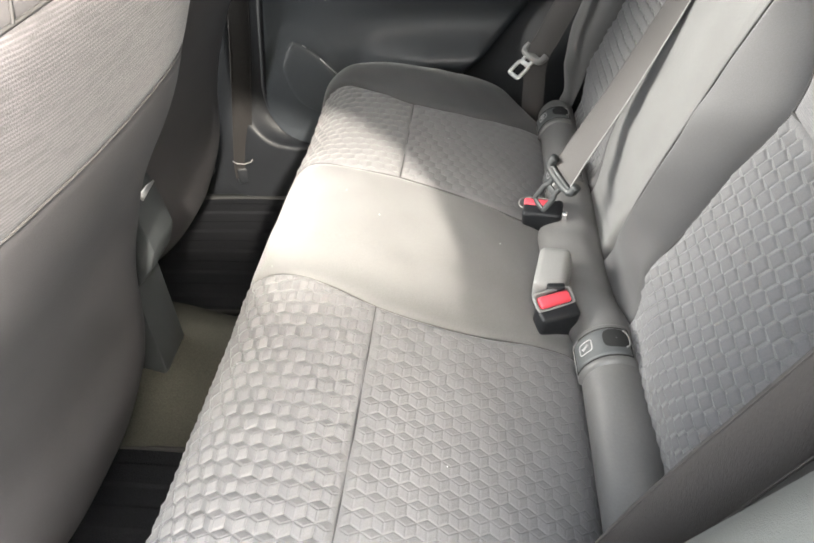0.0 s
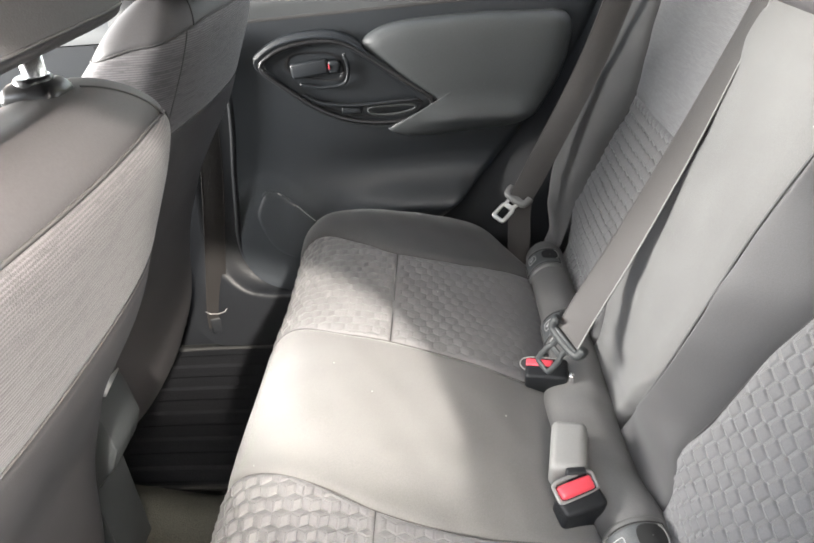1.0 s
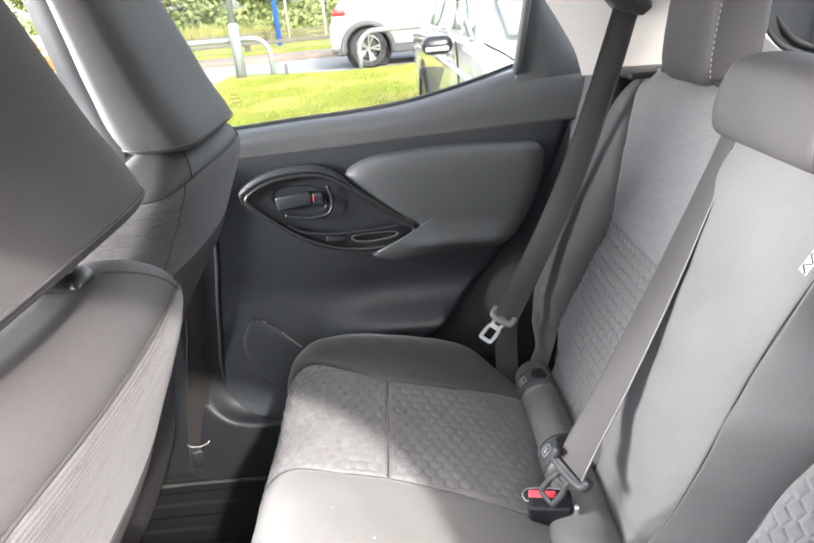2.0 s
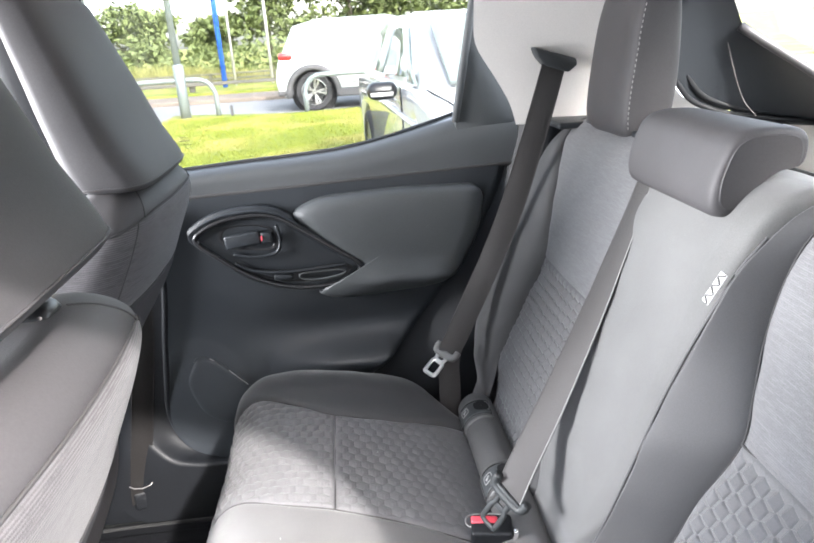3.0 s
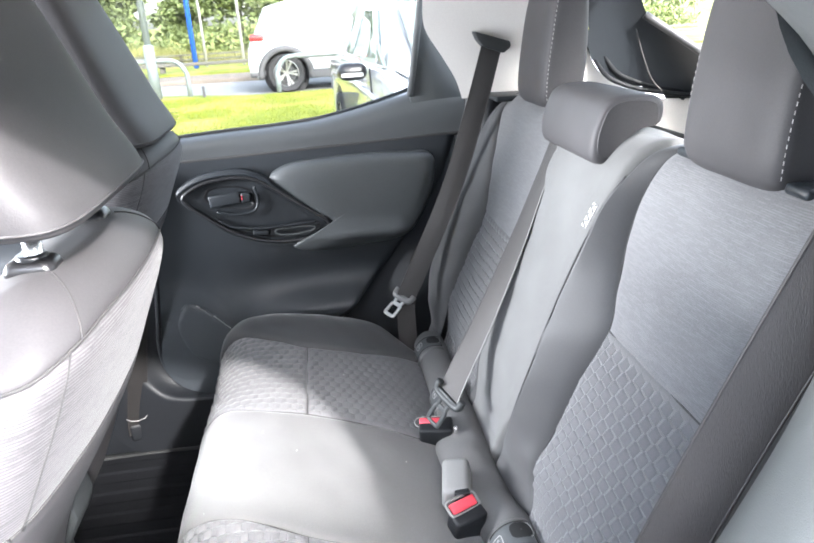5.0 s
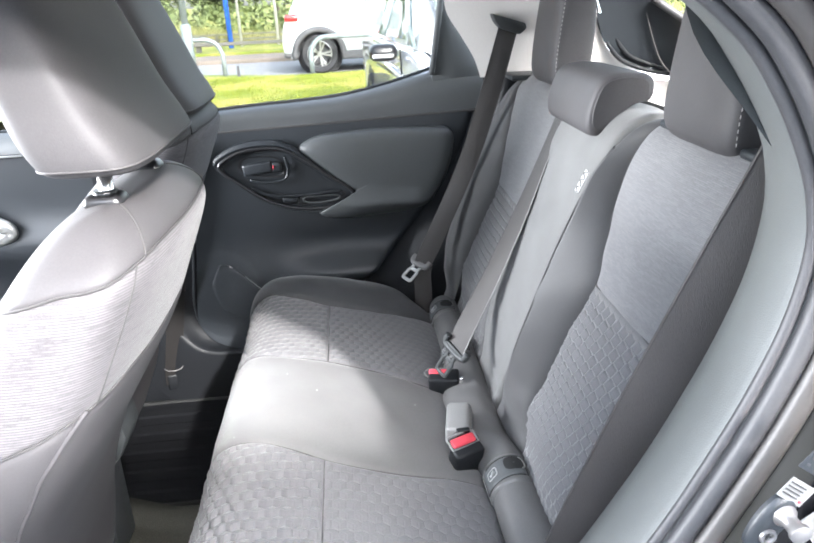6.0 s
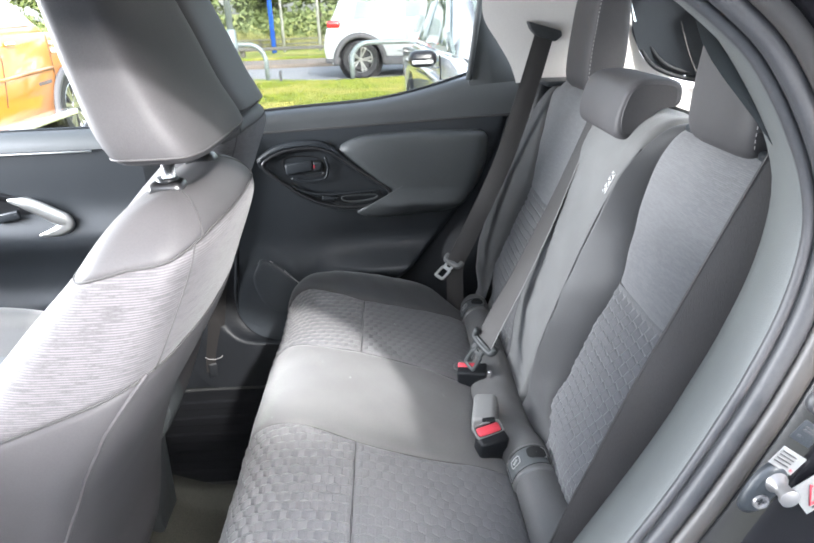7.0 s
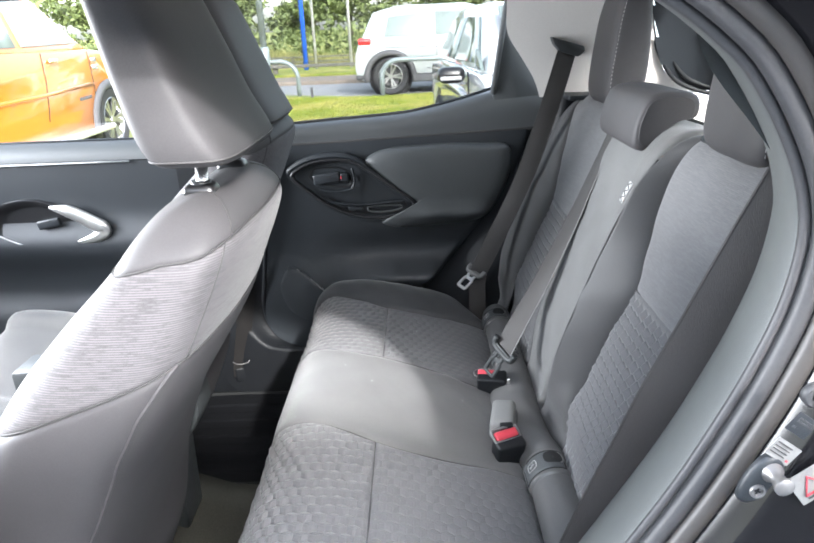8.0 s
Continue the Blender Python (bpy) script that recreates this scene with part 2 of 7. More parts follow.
def tube(name, points, radius, mat, sides=8, flat=1.0, up=(0, 0, 1), caps=True, closed=False):
    """A round or flattened bar along points."""
    p = np.asarray(points, float)
    n = len(p)
    tan = np.roll(p, -1, 0) - np.roll(p, 1, 0) if closed else np.gradient(p, axis=0)
    tan /= np.linalg.norm(tan, axis=1)[:, None] + 1e-12
    side = np.cross(tan, np.asarray(up, float))
    side /= np.linalg.norm(side, axis=1)[:, None] + 1e-9
    nor = np.cross(side, tan)
    rad = np.broadcast_to(np.asarray(radius, float), (n,))
    ring = [p + rad[:, None] * (np.cos(a) * side + flat * np.sin(a) * nor) for a in np.linspace(0, 2 * np.pi, sides, endpoint=False)]
    pts = np.stack(ring, 1)
    faces = [(i * sides + j, i * sides + (j + 1) % sides, ((i + 1) % n) * sides + (j + 1) % sides, ((i + 1) % n) * sides + j)
             for i in range(n if closed else n - 1) for j in range(sides)]
    if caps and not closed:
        faces += [tuple(range(sides))[::-1], tuple((n - 1) * sides + j for j in range(sides))]
    return mesh_of(name, pts.reshape(-1, 3), faces, mat)


def ribbon(name, points, across, width, thick, mat):
    """A flat band along points: across gives the width's direction at each point."""
    p = np.asarray(points, float)
    w = np.asarray(across, float)
    w /= np.linalg.norm(w, axis=1)[:, None]
    tan = np.gradient(p, axis=0)
    nor = np.cross(tan, w)
    nor /= np.linalg.norm(nor, axis=1)[:, None]
    prof = [(-0.5, -0.5), (-0.48, -0.9), (0, -1), (0.48, -0.9), (0.5, -0.5), (0.5, 0.5), (0.48, 0.9), (0, 1), (-0.48, 0.9), (-0.5, 0.5)]
    pts = np.stack([p + w * width * a + nor * thick * 0.5 * b for a, b in prof], 1)
    k, n = len(prof), len(p)
    faces = [(i * k + j, i * k + (j + 1) % k, (i + 1) * k + (j + 1) % k, (i + 1) * k + j) for i in range(n - 1) for j in range(k)]
    faces += [tuple(range(k))[::-1], tuple((n - 1) * k + j for j in range(k))]
    me = mesh_of(name, pts.reshape(-1, 3), faces, mat)
    me.set_sharp_from_angle(angle=radians(50))
    return me


def block(name, size, m, mat, bevel=0.004, seg=3, taper=1.0):
    """A rounded block of that size at the pose m; taper narrows its top."""
    bm = bmesh.new()
    bmesh.ops.create_cube(bm, size=1)
    for v in bm.verts:
        k = taper if v.co.z > 0 else 1.0
        v.co = Vector((v.co.x * size[0] * k, v.co.y * size[1] * k, v.co.z * size[2]))
    if bevel:
        bmesh.ops.bevel(bm, geom=bm.edges[:], offset=min(bevel, 0.45 * min(size)), segments=seg, affect="EDGES", profile=0.5)
    bm.transform(m)
    me = bpy.data.meshes.new(name)
    for f in bm.faces:
        f.smooth = True
    bm.to_mesh(me)
    bm.free()
    me.materials.append(mat)
    me.set_sharp_from_angle(angle=radians(40))
    return me


def disc(name, radius, depth, m, mat, sides=28, bevel=0.0015):
    """A turned puck whose axis is the pose's z."""
    prof = [(0, -depth / 2), (radius - bevel, -depth / 2), (radius, -depth / 2 + bevel), (radius, depth / 2 - bevel), (radius - bevel, depth / 2), (0, depth / 2)]
    return lathe(name, prof, m, mat, sides)


def lathe(name, prof, m, mat, sides=28):
    pts = [m @ Vector((r * math.cos(a), r * math.sin(a), z)) for r, z in prof for a in np.linspace(0, 2 * math.pi, sides, endpoint=False)]
    k = len(prof)
    faces = [(i * sides + j, i * sides + (j + 1) % sides, (i + 1) * sides + (j + 1) % sides, (i + 1) * sides + j) for i in range(k - 1) for j in range(sides)]
    me = mesh_of(name, pts, faces, mat)
    me.set_sharp_from_angle(angle=radians(45))
    return me


def pad(name, outline, rise, normal, mat, rings=10, n=90, depth=0.012, profile=None, centre=None):
    """A domed pad on a closed smooth outline, standing rise proud along normal, with a skirt of that depth behind."""
    o = spline(outline, n, closed=True)
    c = o.mean(0) if centre is None else np.asarray(centre, float)
    nor = np.asarray(normal, float)
    rows = []
    for r in (1.0, 0.998, *np.linspace(0.985, 0.02, rings)):
        h = rise * (profile(r) if profile else (1 - r ** 6) ** 0.5)
        rows.append(c + (o - c) * r + nor * h)
    pts = np.array([o - nor * depth] + rows)
    r, k = pts.shape[:2]
    faces = [(i * k + j, i * k + (j + 1) % k, (i + 1) * k + (j + 1) % k, (i + 1) * k + j) for i in range(r - 1) for j in range(k)]
    faces.append(tuple((r - 1) * k + j for j in range(k)))
    return mesh_of(name, pts.reshape(-1, 3), faces, mat)


def prism(name, outline, a, b, axis, mat, bevel=0.0):
    """A flat outline (two coordinates) drawn out between a and b along axis 0, 1 or 2."""
    bm = bmesh.new()

    def v3(p, k):
        q = list(p)
        q.insert(axis, k)
        return q
    lo = [bm.verts.new(v3(p, a)) for p in outline]
    hi = [bm.verts.new(v3(p, b)) for p in outline]
    n = len(outline)
    bm.faces.new(lo[::-1])
    bm.faces.new(hi)
    for i in range(n):
        bm.faces.new((lo[i], lo[(i + 1) % n], hi[(i + 1) % n], hi[i]))
    bmesh.ops.recalc_face_normals(bm, faces=bm.faces[:])
    if bevel:
        bmesh.ops.bevel(bm, geom=bm.edges[:], offset=bevel, segments=2, affect="EDGES", profile=0.5)
    me = bpy.data.meshes.new(name)
    for f in bm.faces:
        f.smooth = True
    bm.to_mesh(me)
    bm.free()
    me.materials.append(mat)
    me.set_sharp_from_angle(angle=radians(35))
    return me




def cubes(u, v, a, lift, groove=0.30):
    """Height, 0 to 1, of a field of embossed tumbling blocks with cell edge a; one edge of each block runs along u.
    lift: how high each of the three faces rises from the middle; a fine groove runs along every edge."""
    best_u, best_v, best = None, None, None
    c0 = np.floor(u / (1.5 * a))
    for dc in (0, 1):
        c = c0 + dc
        shift = np.mod(c, 2) * math.sqrt(3) * a / 2
        r = np.round((v - shift) / (math.sqrt(3) * a))
        du, dv = u - c * 1.5 * a, v - (r * math.sqrt(3) * a + shift)
        d = du * du + dv * dv
        if best is None:
            best_u, best_v, best = du, dv, d
        else:
            k = d < best
            best_u, best_v, best = np.where(k, du, best_u), np.where(k, dv, best_v), np.where(k, d, best)
    x, y = best_u / a, best_v / a
    ang = [math.radians(t) for t in (0, 120, 240)]
    h = np.full(np.shape(x), 9.0)
    for i in range(3):
        d1, d2 = ang[i], ang[(i + 1) % 3]
        det = math.cos(d1) * math.sin(d2) - math.cos(d2) * math.sin(d1)
        p = (x * math.sin(d2) - y * math.cos(d2)) / det
        q = (y * math.cos(d1) - x * math.sin(d1)) / det
        inside = (p >= -1e-6) & (q >= -1e-6)
        near_edge_ = np.minimum(np.minimum(np.abs(p), np.abs(q)), np.minimum(np.abs(1 - p), np.abs(1 - q)))
        h = np.where(inside, lift[i] * (p + q) / 2 - groove * np.exp(-(near_edge_ / 0.075) ** 2), h)
    return np.clip(h, -0.4, 1.3)


# ---- rear bench ----
MID = 0.6825
PROF = spline([(-0.262, 0.34), (-0.283, 0.43), (-0.290, 0.53), (-0.277, 0.590), (-0.251, 0.628), (-0.210, 0.649), (-0.15, 0.650),
               (-0.075, 0.637), (0.05, 0.603), (0.16, 0.558), (0.20, 0.52), (0.21, 0.46)], 400)
PS = np.r_[0, np.cumsum(np.linalg.norm(np.diff(PROF, axis=0), axis=1))]
PT = np.gradient(PROF, axis=0)
PT /= np.linalg.norm(PT, axis=1)[:, None]


def uneven(a, b, k=1.0):
    """Slow dents and folds of stuffed cloth."""
    return k * (0.0011 * np.sin(23 * a + 9 * b + 1.3) * np.sin(17 * b - 6 * a) + 0.0007 * np.sin(51 * a - 22 * b) * np.sin(37 * b + 14 * a + 0.7) + 0.0004 * np.sin(90 * a + 61 * b + 2.0))


def arc_at(x):
    """Arc length along the cushion's profile where its top reaches x."""
    i = np.argmax((PROF[:, 0] >= x) & (np.arange(400) > 120))
    return PS[i]


seam_near = curve([-0.32, -0.267, -0.211, -0.166, -0.131, -0.07, 0.04, 0.137, 0.21], [0.600, 0.590, 0.578, 0.566, 0.553, 0.529, 0.516, 0.530, 0.54])
seam_far = curve([-0.32, -0.251, -0.154, -0.072, -0.007, 0.06, 0.124, 0.21], [0.886, 0.876, 0.847, 0.839, 0.829, 0.818, 0.807, 0.80])
seam_out_near = curve([-0.32, -0.25, -0.15, -0.077, 0.04, 0.16, 0.21], [0.115, 0.12, 0.165, 0.195, 0.20, 0.20, 0.205])
seam_out_far = curve([-0.32, -0.25, -0.15, -0.077, 0.04, 0.16, 0.21], [1.195, 1.182, 1.133, 1.104, 1.106, 1.130, 1.135])
edge_near = curve([-0.32, -0.25, -0.13, 0.0, 0.06, 0.10, 0.165, 0.21], [0.115, 0.095, 0.055, 0.037, 0.032, 0.055, 0.19, 0.20])
FAR = lambda f: (lambda x: 2 * MID - f(x))
cushion = thing("rear_bench", "charcoal fabric rear bench cushion with embossed cube panels", "car seat", (-0.05, MID, 0.34))


def cushion_panel(name, lo, hi, s0, s1, mat, raise_fn, ns, ny, cube=0.0, fade=None, wall=0, label=""):
    s = np.linspace(s0, s1, ns)
    px, pz = np.interp(s, PS, PROF[:, 0]), np.interp(s, PS, PROF[:, 1])
    tx, tz = np.interp(s, PS, PT[:, 0]), np.interp(s, PS, PT[:, 1])
    top = np.clip(tx, 0, 1) ** 0.6
    a, b = lo(px), hi(px)
    u = np.linspace(0, 1, ny)
    y = a[:, None] + (b - a)[:, None] * u[None, :]
    du = np.minimum(y - a[:, None], b[:, None] - y)
    ds = np.minimum(s - s0 + (0.05 if s0 < 0.01 else 0), s1 - s + (0.05 if s1 > PS[-1] - 0.01 else 0))
    d = np.minimum(du, ds[:, None])
    h = raise_fn(px[:, None], y, u[None, :]) * top[:, None] + uneven(s[:, None] + 0 * y, y) - 0.0052 * np.exp(-np.maximum(d, 0) / 0.005)
    if cube:
        k = cube * np.clip((d - 0.001) / 0.008, 0, 1)
        if fade is not None:
            k = k * fade(px)[:, None]
        h = h + k * (cubes(y, s[:, None] / 0.96 + 0 * y, 0.0130, (0.90, 0.82, 1.0), 0.30) - 0.5)
    pts = np.stack([px[:, None] - tz[:, None] * h, y, pz[:, None] + tx[:, None] * h], 2)
    if wall:
        drop = [(0.004, 0.012), (0.006, 0.04), (0.004, 0.10), (0.0, 0.2)]
        edge = pts[:, -1:] if wall > 0 else pts[:, :1]
        cols = [edge + np.array([0, wall * o, 0]) - np.array([0, 0, 1.0]) * np.minimum(z, edge[..., 2:] - 0.36) for o, z in drop]
        pts = np.concatenate([pts] + cols, 1) if wall > 0 else np.concatenate(cols[::-1] + [pts], 1)
    return part(name, grid(name, pts, mat), mat, cushion, label)


S_MID, S_END = arc_at(-0.076), PS[-1]
seat_dish = lambda x, y, u: -0.006 * np.sin(np.pi * u) + 0 * x
ease = lambda t: np.clip(t, 0, 1) ** 2 * (3 - 2 * np.clip(t, 0, 1))
hump = lambda x, y, u: 0.013 * ease(u / 0.32) * (1 - ease((u - 0.4) / 0.6)) * ease((x + 0.31) / 0.14)
round_far = lambda x, y, u: 0.012 * np.sin(np.pi * np.clip(u, 0, 1) ** 0.8) - 0.045 * (1 - np.sqrt(np.clip(1 - np.clip((u - 0.55) / 0.45, 0, 1) ** 2, 0, 1))) + 0 * x
round_near = lambda x, y, u: round_far(x, y, 1 - u)
fade_back = lambda x: np.interp(x, [-0.08, 0.0, 0.17], [0.75, 0.5, 0.3])
full = lambda x: np.interp(x, [-0.32, -0.08], [1.0, 0.95])
cushion_panel("centre_panel", seam_near, seam_far, 0, S_END, PLAIN, hump, 90, 60)
cushion_panel("front_insert", seam_out_near, seam_near, 0, S_MID, HEX, seat_dish, 520, 540, 0.0058, full, label="charcoal fabric panel embossed with cubes")
cushion_panel("front_insert", seam_far, seam_out_far, 0, S_MID, HEX, seat_dish, 280, 240, 0.0040, full, label="charcoal fabric panel embossed with cubes")
cushion_panel("rear_insert", seam_out_near, seam_near, S_MID, S_END, HEX, seat_dish, 360, 540, 0.0052, fade_back, label="charcoal fabric panel with fading embossed cubes")
cushion_panel("rear_insert", seam_far, seam_out_far, S_MID, S_END, HEX, seat_dish, 240, 240, 0.0040, fade_back, label="charcoal fabric panel with fading embossed cubes")
cushion_panel("side_bolster", seam_out_far, FAR(edge_near), 0, S_END, BOLSTER, round_far, 90, 30, wall=1)
cushion_panel("side_bolster", edge_near, seam_out_near, 0, S_END, BOLSTER, round_near, 90, 30, wall=-1)


def cushion_seam(name, y_of, s0, s1, parent, off=-0.0042):
    s = np.linspace(s0, s1, 120)
    px, pz = np.interp(s, PS, PROF[:, 0]), np.interp(s, PS, PROF[:, 1])
    tx, tz = np.interp(s, PS, PT[:, 0]), np.interp(s, PS, PT[:, 1])
    pts = np.stack([px - tz * off, y_of(px), pz + tx * off], 1)
    return part(name, tube(name, pts, 0.0010, SEAM, 6, up=(0.1, 0.2, 1)), SEAM, parent)


for f in (seam_near, seam_far, seam_out_near, seam_out_far):
    cushion_seam("seam", f, 0.05, S_END - 0.04, cushion)
for lo, hi in ((seam_out_near, seam_near), (seam_far, seam_out_far)):
    x0 = -0.076
    ys = np.linspace(lo(x0) + 0.001, hi(x0) - 0.001, 40)
    xs = x0 - 0.006 * np.sin(np.linspace(0, np.pi, 40)) * 0
    zs = np.interp(S_MID, PS, PROF[:, 1]) - 0.0040 - 0.006 * np.sin(np.linspace(0, np.pi, 40))
    part("seam", tube("seam", np.stack([xs + 0 * ys, ys, zs], 1), 0.0010, SEAM, 6), SEAM, cushion)

# ---- rear seat backs ----
BP = spline([(0.205, 0.50), (0.228, 0.56), (0.247, 0.605), (0.268, 0.665), (0.300, 0.755), (0.334, 0.85), (0.360, 0.93), (0.381, 1.0), (0.398, 1.06), (0.414, 1.105),
             (0.438, 1.132), (0.475, 1.138), (0.51, 1.12), (0.52, 1.06)], 300)
BS = np.r_[0, np.cumsum(np.linalg.norm(np.diff(BP, axis=0), axis=1))]
BT = np.gradient(BP, axis=0)
BT /= np.linalg.norm(BT, axis=1)[:, None]


def back_s(z):
    i = np.argmax(BP[:, 1] >= z)
    return BS[i]


CREST_Z = [0.5, 0.60, 0.64, 0.68, 0.72, 0.76, 0.80, 0.88, 0.95, 1.0, 1.06, 1.11, 1.14]
crest = curve(CREST_Z, [0.70, 0.692, 0.668, 0.640, 0.618, 0.606, 0.602, 0.604, 0.600, 0.594, 0.589, 0.584, 0.58])
crest_h = curve(CREST_Z, [-0.008, -0.004, 0.012, 0.030, 0.044, 0.051, 0.054, 0.052, 0.049, 0.045, 0.034, 0.014, 0.0])
split = lambda z: crest(z) + 0.018
near_in = curve([0.5, 0.60, 0.66, 0.73, 0.82, 0.905, 0.95, 1.0, 1.06, 1.11, 1.14], [0.55, 0.565, 0.578, 0.566, 0.556, 0.538, 0.552, 0.568, 0.574, 0.568, 0.56])
near_out = curve([0.5, 0.60, 0.66, 0.72, 0.80, 0.88, 0.95, 1.0, 1.06, 1.11, 1.14], [0.20, 0.19, 0.170, 0.178, 0.195, 0.208, 0.175, 0.150, 0.125, 0.11, 0.12])
near_edge = curve([0.5, 0.60, 0.66, 0.75, 0.90, 1.0, 1.06, 1.11, 1.14], [0.12, 0.10, 0.075, 0.05, 0.035, 0.04, 0.055, 0.085, 0.11])
near_side = curve([0.5, 0.60, 0.66, 0.75, 0.90, 1.0, 1.06, 1.11, 1.14], [0.19, 0.175, 0.155, 0.14, 0.125, 0.125, 0.135, 0.155, 0.17])
near_out_narrow = curve([0.5, 0.60, 0.66, 0.72, 0.80, 0.88, 0.95, 1.0, 1.06, 1.11, 1.14], [0.27, 0.28, 0.30, 0.305, 0.308, 0.308, 0.308, 0.305, 0.295, 0.285, 0.28])
far_in = curve([0.5, 0.66, 0.73, 0.82, 0.905, 1.0, 1.06, 1.14], [0.90, 0.905, 0.91, 0.925, 0.945, 0.915, 0.905, 0.91])
far_split = curve([0.5, 0.65, 0.74, 0.83, 1.0, 1.14], [0.880, 0.888, 0.891, 0.888, 0.872, 0.865])
far_out = lambda z: 2 * MID - near_out(z) + np.interp(z, [0.60, 0.70, 0.88, 1.0], [0.020, 0.018, 0.012, 0.0])
far_edge = lambda z: 2 * MID - near_edge(z) + np.interp(z, [0.60, 0.70, 0.88, 1.0], [0.030, 0.022, 0.010, 0.0])
seat_back_near = thing("folding_seat", "grey fabric rear seat back with embossed lower panel, narrow section", "car seat", (0.30, 0.33, 0.5), "rear seat backs")
seat_back_far = thing("folding_seat", "grey fabric rear seat back with smooth centre panel, wide section", "car seat", (0.30, 0.97, 0.5), "rear seat backs")


def back_panel(name, lo, hi, z0, z1, mat, parent, raise_fn, ns, ny, cube=0.0, wall=0, label="", deep=0):
    s = np.linspace(z0 if z0 < 0.4 else back_s(z0), back_s(z1) if z1 < 1.138 else BS[-1], ns)
    u = np.linspace(0, 1, ny)
    u = u ** 1.7 if deep < 0 else 1 - (1 - u) ** 1.7 if deep > 0 else u
    s2 = s[:, None] + 0 * u[None, :]
    px, pz = np.interp(s2, BS, BP[:, 0]), np.interp(s2, BS, BP[:, 1])
    tx, tz = np.interp(s2, BS, BT[:, 0]), np.interp(s2, BS, BT[:, 1])
    front = np.clip(tz, 0, 1) ** 0.7
    past = s2 > BS[np.argmax(BP[:, 1])]
    zz = np.where(past, 1.138, pz)
    a, b = lo(zz), hi(zz)
    y = a + (b - a) * u[None, :]
    d = np.minimum(y - a, b - y)
    open_lo, open_hi = z0 < 0.52, z1 >= 1.138
    ds = np.minimum(s2 - s[0] + (0.05 if open_lo else 0), s[-1] - s2 + (0.05 if open_hi else 0))
    d = np.minimum(d, ds)
    h = raise_fn(pz, y, u[None, :] + 0 * y) * front + uneven(s2 + 0.4, y, 1.2) - 0.0052 * np.exp(-np.maximum(d, 0) / 0.005)
    if deep:
        h = h - (0.024 * np.exp(-(b - y) / 0.005) if deep > 0 else 0.036 * np.exp(-((y - a) / 0.010) ** 2))
    if cube:
        h = h + cube * np.clip((d - 0.001) / 0.014, 0, 1) * np.interp(pz, [0.575, 0.65], [0.15, 1.0]) * (cubes(-s2, y, 0.0116, (1.15, 0.60, 0.90), 0.12) - 0.5)
    pts = np.stack([px - tz * h, y, pz + tx * h], 2)
    if wall:
        edge = pts[:, -1:] if wall > 0 else pts[:, :1]
        cols = [edge + np.array([o2, wall * o, 0]) for o, o2 in ((0.006, 0.010), (0.008, 0.03), (0.004, 0.08), (0.0, 0.11))]
        pts = np.concatenate([pts] + cols, 1) if wall > 0 else np.concatenate(cols[::-1] + [pts], 1)
    return part(name, grid(name, pts, mat), mat, parent, label)


def near_bolster(z, y, u):
    """A flat flank that climbs from the insert to a narrow crest, then turns sharply into the gap."""
    c = (crest(z) - near_in(z)) / (split(z) - near_in(z))
    t = np.clip((u - c) / (1 - c), 0, 1)
    foot = 0.016 * np.clip((0.67 - z) / 0.06, 0, 1) ** 1.3 * np.clip(1 - u / c, 0, 1)
    return crest_h(z) * np.clip(u / c, 0, 1) ** 0.85 - foot - 0.05 * (1 - np.sqrt(np.clip(1 - t * t, 0, 1)))


def insert(z, y, u):
    return 0.004 * np.sin(np.pi * u) - 0.016 * np.clip((0.67 - z) / 0.06, 0, 1) ** 1.3


def outer_far(z, y, u):
    k = np.interp(z, [0.60, 0.65, 0.72, 0.9, 1.0, 1.08, 1.13], [-0.012, 0.006, 0.024, 0.032, 0.024, 0.012, 0.0])
    return k * np.sin(np.pi * np.clip(u * 0.75, 0, 1)) ** 0.7 - 0.036 * np.clip((u - 0.7) / 0.3, 0, 1) ** 2


def outer_bulge(z, y, u):
    """The far outer bolster swells most above its foot."""
    k = np.interp(z, [0.58, 0.63, 0.70, 0.80, 0.9, 1.0, 1.08, 1.13], [0.004, 0.030, 0.046, 0.046, 0.040, 0.028, 0.012, 0.0])
    return k * np.sin(np.pi * np.clip(u * 0.72, 0, 1)) ** 0.7 - 0.036 * np.clip((u - 0.75) / 0.25, 0, 1) ** 2


outer_near = lambda z, y, u: outer_far(z, y, 1 - u)
rise = lambda z: np.interp(z, [0.60, 0.65, 0.74, 1.05, 1.13], [-0.3, 0.35, 1, 0.9, 0.3])
far_slope = lambda z, y, u: 0.019 * np.cos(np.pi / 2 * np.clip(u, 0, 1)) * rise(z)
mid_panel = lambda z, y, u: 0.031 * np.sin(np.pi * np.interp(u, [0, 0.18, 1], [0.012, 0.30, 0.88])) ** 0.5 * rise(z)
for parent, lo, hi in ((seat_back_near, near_out_narrow, near_in), (seat_back_far, far_in, far_out)):
    SEAM_Z = 0.903 if parent is seat_back_near else 0.888
    back_panel("lower_insert", lo, hi, 0.5, SEAM_Z, HEX, parent, insert, 640, 520, 0.0088, label="charcoal fabric panel embossed with cubes")
    back_panel("upper_insert", lo, hi, SEAM_Z, 1.2, LIGHT, parent, insert, 60, 40, label="light grey striated fabric panel")
